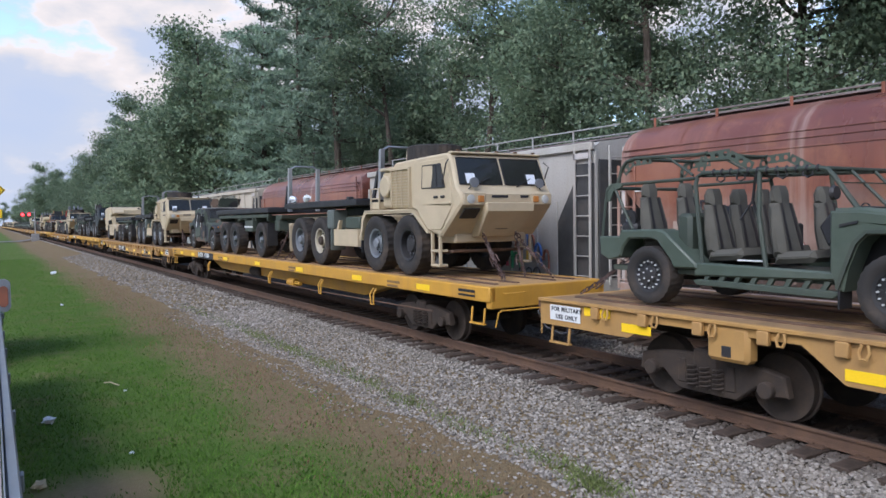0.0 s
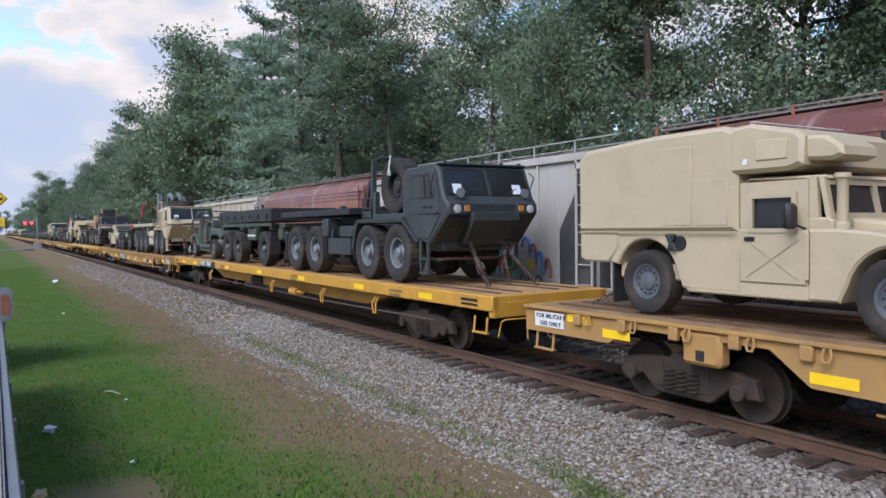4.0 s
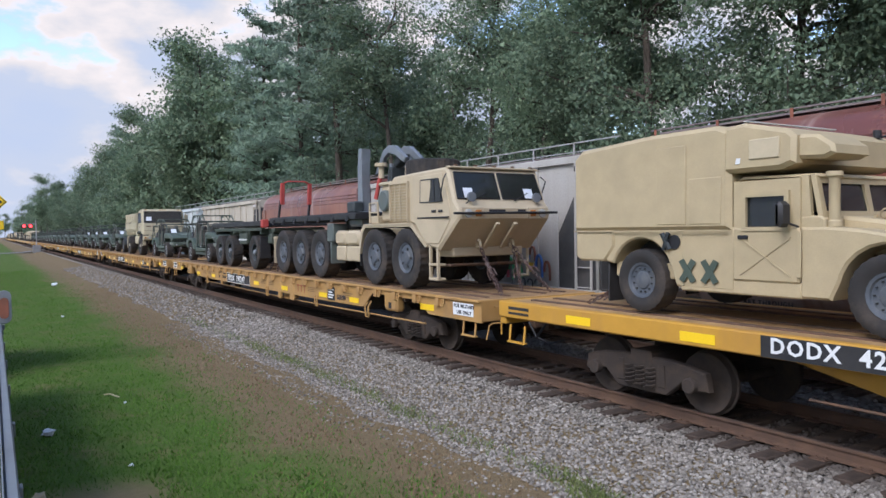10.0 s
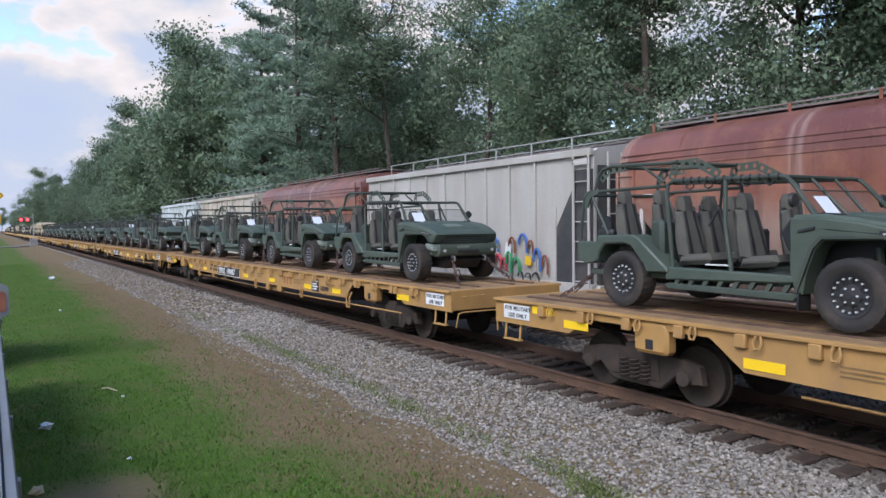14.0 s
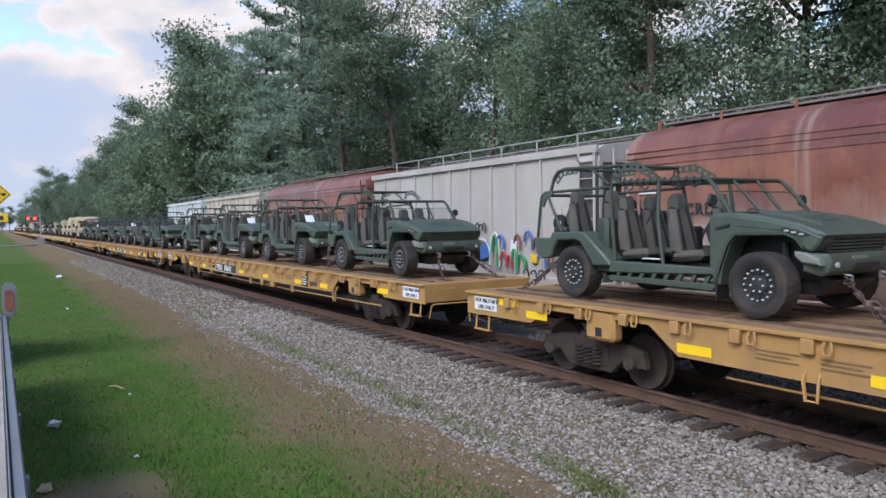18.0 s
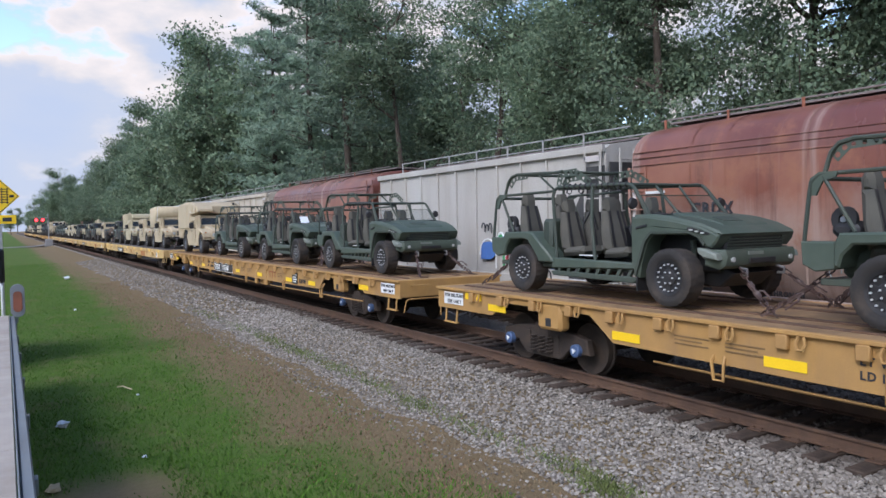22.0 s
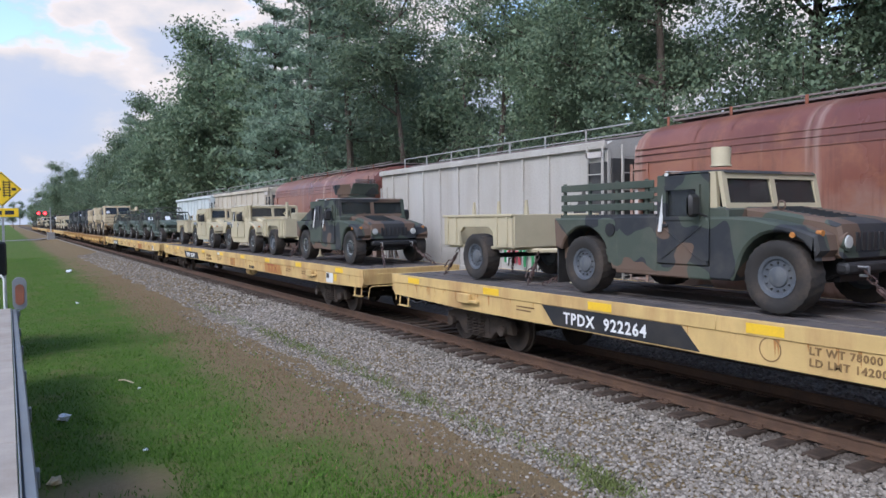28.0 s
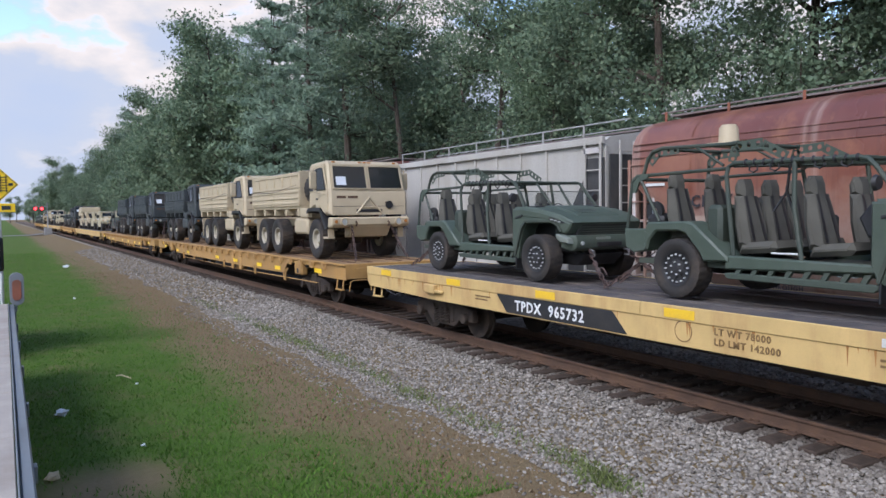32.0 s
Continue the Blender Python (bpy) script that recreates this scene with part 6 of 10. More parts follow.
def chain(parent, a, b, links=None):
    """A tie-down chain of crossed links with a tensioner."""
    a, b = Vector(a), Vector(b)
    d = (b - a)
    n = links or max(6, int(d.length / 0.082))
    t = d.normalized()
    u = t.orthogonal().normalized()
    w = t.cross(u)
    s = Shape()
    for k in range(n):
        p = a + d * ((k + 0.5) / n)
        p.z -= 0.05 * math.sin(math.pi * (k + 0.5) / n)
        q, o = (u, w) if k % 2 else (w, u)
        hl = d.length / n * 0.68
        v, f = [], []
        for cx, cy in ((1, 0.45), (0.72, 1), (-0.72, 1), (-1, 0.45), (-1, -0.45), (-0.72, -1), (0.72, -1), (1, -0.45)):
            e = p + t * hl * cx + q * 0.03 * cy
            out = (t * cx + q * cy).normalized()
            v += [tuple(e + out * 0.011), tuple(e - out * 0.006 + o * 0.011), tuple(e - out * 0.006 - o * 0.011)]
        for i in range(8):
            j = (i + 1) % 8
            for c in range(3):
                f.append((i * 3 + c, j * 3 + c, j * 3 + (c + 1) % 3, i * 3 + (c + 1) % 3))
        s.add(v, f)
    mid = a + d * 0.45 - Vector((0, 0, 0.05))
    s.tube([mid - t * 0.17, mid - t * 0.12, mid - t * 0.04, mid + t * 0.04, mid + t * 0.12, mid + t * 0.17], 0.026, 6)
    s.tube([mid, mid + u * 0.09 + t * 0.05, mid + u * 0.1 + t * 0.24], 0.014, 5)
    return part("tie_down_chain", s, CHAIN, parent, "rusty steel tie-down chain", smooth=0)


def chains(parent, xf, zf, xr, zr, y=0.5):
    for sy in (-1, 1):
        chain(parent, (xf, sy * y, zf), (xf + 0.75, sy * (y + 0.3), 0.03))
        chain(parent, (xr, sy * y, zr), (xr - 0.75, sy * (y + 0.3), 0.03))


def holed(s, a, b, n, w, y, th=0.012):
    """Perforated strip in the XZ plane from a to b: n cells, each with a round hole."""
    a, b = Vector((a[0], 0, a[1])), Vector((b[0], 0, b[1]))
    d = (b - a) / n
    t = d.normalized()
    up = Vector((-t.z, 0, t.x))
    for k in range(n):
        c = a + d * (k + 0.5)
        for sy in (-1, 1):
            v, f = [], []
            for i in range(8):
                an = math.pi * i / 4
                cx, cz = math.cos(an), math.sin(an)
                m_ = max(abs(cx), abs(cz))
                v.append(tuple(c + t * (cx / m_ * d.length / 2) + up * (cz / m_ * w / 2) + Vector((0, y + sy * th / 2, 0))))
                v.append(tuple(c + t * cx * w * 0.3 + up * cz * w * 0.3 + Vector((0, y + sy * th / 2, 0))))
            for i in range(8):
                j = (i + 1) % 8
                f.append((i * 2, j * 2, j * 2 + 1, i * 2 + 1) if sy < 0 else (i * 2, i * 2 + 1, j * 2 + 1, j * 2))
            s.add(v, f)


def arch(cx, cz, r, a0, a1, n=9):
    return [(cx + r * math.cos(radians(a0 + (a1 - a0) * k / n)), cz + r * math.sin(radians(a0 + (a1 - a0) * k / n))) for k in range(n + 1)]


def pane(parent, pts, mat=None, frame_mat=None, name="window", w=0.03):
    """A window: a thin pane through four points (outward winding) with frame strips round it."""
    win = part(name, Shape().quad(*pts, thick=0.012), mat or WINDOW, parent, smooth=0)
    if frame_mat:
        s = Shape()
        for i in range(4):
            s.tube([pts[i], pts[(i + 1) % 4]], w * 0.5, 4)
        part("window_frame", s, frame_mat, win)
    return win


# ---------------------------------------------------------------- open scout vehicle
SHIELD = glass("clear_plastic_sheet", (0.93, 0.95, 0.95), 0.06)


def scout(label, sheet_of_paper=False, dome=False):
    """Open scout truck; x = 0 at the front axle."""
    ob = thing("scout_truck", label, "military vehicle", "open scout trucks on the flatcars")
    M = GREEN
    slim = lambda x, z: 1.0 if x < -0.1 else 1.0 - 0.15 * (x + 0.1) / 0.85
    hood = Shape().prism([(-0.70, 1.16), (-0.70, 1.33), (-0.4, 1.335), (0.05, 1.28), (0.45, 1.19), (0.70, 1.09), (0.745, 1.05), (0.72, 1.02), (0.4, 1.06), (-0.2, 1.12)], -0.94, 0.94, 0.035, narrow=slim)
    bulge = Shape().prism([(-0.55, 1.32), (-0.3, 1.35), (0.1, 1.295), (0.5, 1.19), (0.55, 1.14), (-0.3, 1.2)], -0.5, 0.5, 0.02)
    vents = Shape()
    for sy in (-1, 1):
        vents.prism([(-0.5, 1.335), (-0.28, 1.322), (-0.28, 1.335), (-0.5, 1.35)], *yy(sy, 0.56, 0.76))
    hd = part("hood", multi("hood", [(hood.add(bulge.v, bulge.f), M), (vents, BLACK)]), M, ob)
    part("number_bar", Shape().prism([(0.2, 1.272), (0.4, 1.216), (0.4, 1.226), (0.2, 1.282)], -0.3, 0.1), PALE_GREEN if sheet_of_paper else DARKGREEN, hd)
    gr = Shape()
    for k in range(5):
        gr.box(0.675 + 0.006 * k, 0.69 + 0.006 * k, -0.6, 0.6, 0.845 + 0.04 * k, 0.86 + 0.04 * k)
    part("grille", multi("grille", [(Shape().prism([(0.5, 0.82), (0.66, 0.82), (0.7, 1.03), (0.5, 1.05)], -0.62, 0.62, 0.02), BLACK), (gr, DARKGREEN)]), BLACK, ob, "dark mesh grille")
    arms, ends, hooks = Shape().box(-0.68, 0.5, -0.52, 0.52, 0.5, 1.06, 0.03), Shape(), Shape()
    for sy in (-1, 1):
        y0, y1 = yy(sy, 0.62, 0.955)
        prof = [(-0.74, 0.62), (-0.66, 0.40), (-0.58, 0.40), (-0.53, 0.66), (-0.43, 0.92), (-0.33, 1.03), (0.3, 1.04), (0.42, 0.99), (0.5, 0.88), (0.6, 0.86), (0.69, 0.95), (0.72, 1.03), (0.45, 1.15), (0.05, 1.24), (-0.4, 1.30), (-0.74, 1.30)]
        flare = Shape().prism([(-0.62, 0.42), (-0.53, 0.68), (-0.43, 0.94), (-0.32, 1.05), (0.3, 1.06), (0.43, 1.0), (0.51, 0.89), (0.53, 0.92), (0.45, 1.035), (0.31, 1.095), (-0.34, 1.085), (-0.47, 0.96), (-0.57, 0.7), (-0.66, 0.44)], *yy(sy, 0.94, 0.985), narrow=slim)
        grip = Shape().prism([(-0.62, 1.12), (-0.42, 1.16), (-0.42, 1.19), (-0.62, 1.15)], *yy(sy, 0.955, 0.975))
        part("front_fender", multi("front_fender", [(Shape().prism(prof, y0, y1, 0.025, narrow=slim), M), (flare, CAGE), (grip, BLACK)]), M, ob)
        slit = Shape().prism([(0.26, 1.10), (0.56, 1.035), (0.6, 1.055), (0.34, 1.135), (0.26, 1.14)], *yy(sy, 0.93, 0.962), narrow=slim)
        lamps = Shape()
        for k in range(3):
            lamps.box(0.31 + 0.085 * k, 0.365 + 0.085 * k, *yy(sy, 0.905 - 0.013 * k, 0.922 - 0.013 * k), 1.094 - 0.02 * k, 1.116 - 0.02 * k)
        part("headlight", multi("headlight", [(slit, BLACK), (lamps, LAMP)]), BLACK, ob, "black slit headlight with three small lamps")
        prof = [(-3.96, 0.96), (-3.9, 1.07), (-3.2, 1.085), (-3.08, 1.05), (-2.54, 0.62), (-2.54, 0.56), (-2.92, 0.55), (-2.98, 0.66), (-3.22, 0.92), (-3.34, 0.95), (-3.74, 0.94), (-3.86, 0.82), (-3.9, 0.68), (-3.97, 0.68)]
        part("rear_fender", Shape().prism(prof, *yy(sy, 0.62, 0.985), 0.025), M, ob)
        part("rocker", Shape().prism([(-2.6, 0.46), (-2.6, 0.64), (-0.64, 0.61), (-0.64, 0.52)], *yy(sy, 0.8, 0.95), 0.02), M, ob)
        s = Shape()
        for k in range(8):
            x = -2.5 + 0.23 * k
            s.prism([(x, 0.36), (x + 0.07, 0.36), (x + 0.16, 0.5), (x + 0.09, 0.5)], *yy(sy, 0.88, 0.93))
        s.prism([(-2.62, 0.40), (-2.56, 0.34), (-0.7, 0.31), (-0.64, 0.36), (-0.64, 0.40), (-2.55, 0.42)], *yy(sy, 0.86, 0.95), 0.012)
        part("side_step", s, DARKGREEN, ob, "dark green step rail with slanted webs")
        # tubular frame of this side
        s = Shape()
        R = 0.03
        s.tube([(-0.42, sy * 0.88, 1.26), (-0.78, sy * 0.80, 1.70), (-0.86, sy * 0.79, 1.775), (-0.96, sy * 0.78, 1.80), (-2.58, sy * 0.78, 1.835), (-2.66, sy * 0.8, 1.79), (-2.66, sy * 0.84, 1.68), (-2.50, sy * 0.9, 0.64)], R, 8)
        s.tube([(-1.74, sy * 0.78, 1.82), (-1.70, sy * 0.84, 1.25), (-1.56, sy * 0.9, 0.62)], R, 7)
        part("roll_cage_side", s, CAGE, ob)
        tail = Shape().tube([(-4.36, sy * 0.9, 0.97), (-4.32, sy * 0.87, 1.5), (-4.3, sy * 0.86, 1.66), (-4.2, sy * 0.85, 1.74), (-4.02, sy * 0.84, 1.75), (-2.68, sy * 0.82, 1.77)], R * 0.85, 7)
        tail.tube([(-4.16, sy * 0.85, 1.72), (-3.78, sy * 0.86, 1.08)], R * 0.8, 6)
        plate = Shape().prism([(-4.34, 1.5), (-4.31, 1.7), (-4.2, 1.77), (-3.98, 1.77), (-4.0, 1.71), (-4.16, 1.66), (-4.24, 1.5)], *yy(sy, 0.84, 0.87))
        part("rear_rail", multi("rear_rail", [(tail, CAGE), (plate, M)]), CAGE, ob)
        # raised rear arch with drilled gussets
        s = Shape()
        s.tube([(-4.22, sy * 0.72, 1.76), (-4.17, sy * 0.68, 2.0), (-4.08, sy * 0.67, 2.1), (-3.9, sy * 0.66, 2.14), (-2.78, sy * 0.66, 2.10), (-2.62, sy * 0.66, 2.11)], 0.028, 7)
        s.tube([(-3.3, sy * 0.66, 2.11), (-2.8, sy * 0.72, 1.82)], 0.02, 6)
        hoop = s
        s = Shape()
        holed(s, (-4.14, 1.93), (-3.98, 2.08), 2, 0.12, sy * 0.66)
        holed(s, (-3.98, 2.07), (-3.6, 2.09), 3, 0.1, sy * 0.66)
        holed(s, (-2.72, 1.86), (-2.66, 2.06), 2, 0.12, sy * 0.66)
        holed(s, (-2.66, 2.06), (-2.26, 2.08), 3, 0.12, sy * 0.66)
        holed(s, (-2.26, 2.06), (-1.92, 1.88), 3, 0.12, sy * 0.66)
        part("roof_arch", multi("roof_arch", [(hoop, CAGE), (s, M)]), CAGE, ob, "tubular roof arch with perforated green gussets")
        part("mud_flap", Shape().box(-0.64, -0.615, *yy(sy, 0.7, 0.96), 0.2, 0.46, 0.006), BLACK, ob)
        part("tail_light", Shape().box(-4.385, -4.36, *yy(sy, 0.78, 0.9), 0.78, 0.88, 0.008), REDLENS, ob)
        part("mirror", Shape().lathe([(0, 0.025), (0.075, 0.02), (0.09, -0.02), (0.0, -0.03)], (-0.66, sy * 0.98, 1.5), "x", 12), BLACK, ob)
        part("tail_panel", Shape().prism([(-4.36, 0.7), (-4.38, 0.97), (-3.9, 0.97), (-3.94, 0.66), (-4.2, 0.62)], *yy(sy, 0.7, 0.95), 0.015), M, ob)
        part("fog_lamp", Shape().cyl((0.785, sy * 0.62, 0.7), 0.035, 0.035, "x", 10), LAMP, ob)
        ends.prism([(0.42, 0.86), (0.56, 0.84), (0.72, 0.78), (0.74, 0.7), (0.52, 0.72), (0.42, 0.8)], *yy(sy, 0.72, 0.9), 0.02)
        hooks.tube([(0.72, sy * 0.4, 0.58), (0.84, sy * 0.4, 0.56), (0.84, sy * 0.4, 0.48), (0.74, sy * 0.4, 0.48)], 0.02, 5)
        arms.tube([(0.1, sy * 0.4, 0.5), (0.02, sy * 0.72, 0.42), (-0.15, sy * 0.4, 0.5)], 0.026, 6)
    for x, z, y in ((-0.9, 1.79, 0.79), (-1.74, 1.825, 0.78), (-2.6, 1.83, 0.78), (-3.95, 2.13, 0.66), (-2.66, 2.1, 0.66), (-4.26, 1.7, 0.86)):
        part("cage_crossbar", Shape().tube([(x, -y, z), (x, y, z)], 0.028, 7), CAGE, ob)
    for sy in (-1, 1):
        part("cage_brace", Shape().tube([(-0.44, sy * 0.22, 1.3), (-0.9, sy * 0.26, 1.79), (-2.6, sy * 0.32, 1.83)], 0.024, 6), CAGE, ob)
        part("cage_brace", Shape().tube([(-2.62, sy * 0.76, 1.8), (-1.76, sy * -0.7, 1.82)], 0.022, 6), CAGE, ob)
    ties = Shape()
    for k in range(12):
        ties.lathe([(0.032, -0.02), (0.05, 0), (0.032, 0.02)], (-0.98 - 0.13 * k, -0.78, 1.80 + 0.003 * k), "x", 8, True)
    for x in (-1.1, -1.42, -2.0, -2.3):
        ties.tube([(x - 0.05, -0.78, 1.8), (x - 0.06, -0.79, 1.73), (x, -0.79, 1.7), (x + 0.06, -0.79, 1.73), (x + 0.05, -0.78, 1.8)], 0.012, 4)
    part("cage_clamps", ties, BLACK, ob)
    pane(ob, [(-0.46, -0.82, 1.32), (-0.46, 0.82, 1.32), (-0.72, 0.77, 1.62), (-0.72, -0.77, 1.62)], SHIELD, CAGE, "windshield", 0.02)
    part("floor", Shape().box(-4.2, -0.6, -0.84, 0.84, 0.46, 0.54, 0.01), DARKGREEN, ob)
    part("dashboard", Shape().prism([(-0.66, 0.9), (-0.66, 1.28), (-0.84, 1.27), (-0.96, 1.12), (-0.86, 0.9)], -0.8, 0.8, 0.03), BLACK, ob)
    st = Shape().lathe([(0.17, -0.012), (0.185, 0), (0.17, 0.012)], (-1.08, 0.42, 1.22), "x", 18, True)
    st.tube([(-1.08, 0.27, 1.22), (-1.08, 0.57, 1.22)], 0.014, 5).tube([(-1.08, 0.42, 1.22), (-0.85, 0.42, 1.12)], 0.018, 5)
    part("steering_wheel", st, BLACK, ob)
    for x in (-1.38, -2.32):
        for y in (-0.48, 0.48) if x > -2 else (-0.54, 0.0, 0.54):
            seat(ob, x, y, 0, 0.06)
    for y in (-0.5, 0.3):
        seat(ob, -3.5, y, 0, 0.2)
    part("stowage", Shape().box(-4.1, -3.5, -0.6, 0.6, 0.54, 1.0, 0.06), DARKGREEN, ob)
    part("stowed_bag", Shape().box(-4.12, -3.8, -0.8, -0.42, 1.0, 1.2, 0.07), BLACK, ob)
    part("hose_reel", multi("hose_reel", [(Shape().lathe([(0.06, -0.03), (0.15, -0.03), (0.15, 0.03), (0.06, 0.03)], (-3.98, -0.72, 1.22), "y", 14, True), BLACK), (Shape().cyl((-3.98, -0.755, 1.22), 0.035, 0.02, "y", 12), GREYRIM)]), BLACK, ob)
    part("gear_rack", Shape().box(-3.02, -2.78, -0.8, -0.3, 0.54, 1.3, 0.05), CAGE, ob)
    part("gear_rack", Shape().box(-3.02, -2.78, 0.1, 0.75, 0.54, 1.4, 0.06), BLACK, ob)
    part("radio_box", Shape().box(-1.95, -1.75, -0.12, 0.2, 0.6, 1.15, 0.03), BLACK, ob)
    part("hanging_strap", Shape().tube([(-1.9, -0.62, 1.8), (-1.96, -0.6, 1.45), (-1.86, -0.56, 1.1)], 0.018, 4).tube([(-1.96, -0.6, 1.45), (-2.1, -0.66, 1.2)], 0.014, 4), BLACK, ob)
    part("bright_sill", Shape().box(-2.0, -1.62, -0.86, -0.8, 0.68, 0.7, 0.005), STRAP, ob)
    bar = Shape().prism([(0.5, 0.62), (0.68, 0.57), (0.76, 0.62), (0.79, 0.74), (0.76, 0.83), (0.5, 0.84)], -0.86, 0.86, 0.03, narrow=lambda x, z: 1.0 - 0.12 * max(0, x - 0.5) / 0.28)
    part("engine_bay", arms, BLACK, ob)
    ends.box(0.775, 0.79, -0.3, 0.02, 0.755, 0.80)
    part("front_bumper", multi("front_bumper", [(bar, M), (ends, PALE_GREEN), (Shape().box(0.772, 0.796, -0.28, 0.28, 0.64, 0.71, 0.006), BLACK), (hooks, STEEL)]), M, ob)
    part("skid_plate", Shape().prism([(0.45, 0.3), (0.68, 0.5), (0.5, 0.56), (-0.4, 0.42), (-0.4, 0.32)], -0.45, 0.45, 0.02), BLACK, ob)
    for x in (0.0, -3.36):
        ax = Shape().tube([(x, -0.8, 0.43), (x, 0.8, 0.43)], 0.05, 8)
        ax.box(x - 0.16, x + 0.16, -0.18, 0.18, 0.32, 0.56, 0.05)
        part("axle", ax, BLACK, ob)
        for sy in (-1, 1):
            wheel(ob, "scout", x, sy * 0.86)
        part("shock_absorber", Shape().tube([(x + 0.16, -0.6, 0.42), (x + 0.1, -0.58, 0.95)], 0.045, 7), CAGE, ob)
    chains(ob, 0.74, 0.58, -4.3, 0.62, 0.42)
    if sheet_of_paper:
        part("paper_sheet", Shape().quad((-0.47, -0.62, 1.335), (-0.47, -0.34, 1.335), (-0.64, -0.34, 1.55), (-0.64, -0.62, 1.55), thick=0.006), PAPER, ob, "white paper sheet behind the windshield", smooth=0)
    if dome:
        part("antenna_dome", Shape().lathe([(0, 0.26), (0.1, 0.25), (0.13, 0.2), (0.14, 0.0), (0.15, -0.02), (0, -0.02)], (-3.2, -0.1, 2.18), "z", 18), TAN, ob, "tan antenna dome")
        part("antenna_shelf", Shape().box(-3.45, -2.95, -0.5, 0.4, 2.13, 2.16, 0.006), TAN, ob)
    return ob


PALE_GREEN = surface("dusty_pale_green_paint", (0.17, 0.195, 0.165), 0.6, vary=0.12, dirt=(0.22, 0.2, 0.16), dirt_amt=0.35)


def seat(parent, x, y, turn=0, lift=0.0):
    part("seat", SEAT_MESH, SEATM, parent, m=pose(x, y, 0.47 + lift, 0, 0, turn))


SEAT_MESH = multi("seat", [
    (Shape().prism([(-0.22, 0.12), (0.28, 0.16), (0.34, 0.22), (0.3, 0.31), (-0.18, 0.27)], -0.25, 0.25, 0.06), SEATM),
    (Shape().prism([(-0.24, 0.2), (-0.05, 0.22), (-0.1, 0.5), (-0.2, 0.88), (-0.34, 0.88), (-0.3, 0.5)], -0.245, 0.245, 0.07, narrow=lambda x, z: 1.0 if z < 0.66 else 0.8), SEATM),
    (Shape().prism([(-0.36, 0.84), (-0.2, 0.86), (-0.21, 1.0), (-0.25, 1.1), (-0.33, 1.1), (-0.38, 1.0)], -0.14, 0.14, 0.06), SEATM),
    (Shape().quad((-0.04, -0.15, 0.3), (-0.04, -0.1, 0.3), (-0.2, -0.06, 0.88), (-0.2, -0.11, 0.88), thick=0.008).quad((-0.04, 0.1, 0.3), (-0.04, 0.15, 0.3), (-0.2, 0.11, 0.88), (-0.2, 0.06, 0.88), thick=0.008), BLACK)])


# ---------------------------------------------------------------- light utility truck
GRILLE = Shape()
for k in range(7):
    GRILLE.box(0.55, 0.585, -0.392 + 0.12 * k, -0.328 + 0.12 * k, 0.78, 1.0, 0.005)
GRILLE = GRILLE.mesh("grille", BLACK)


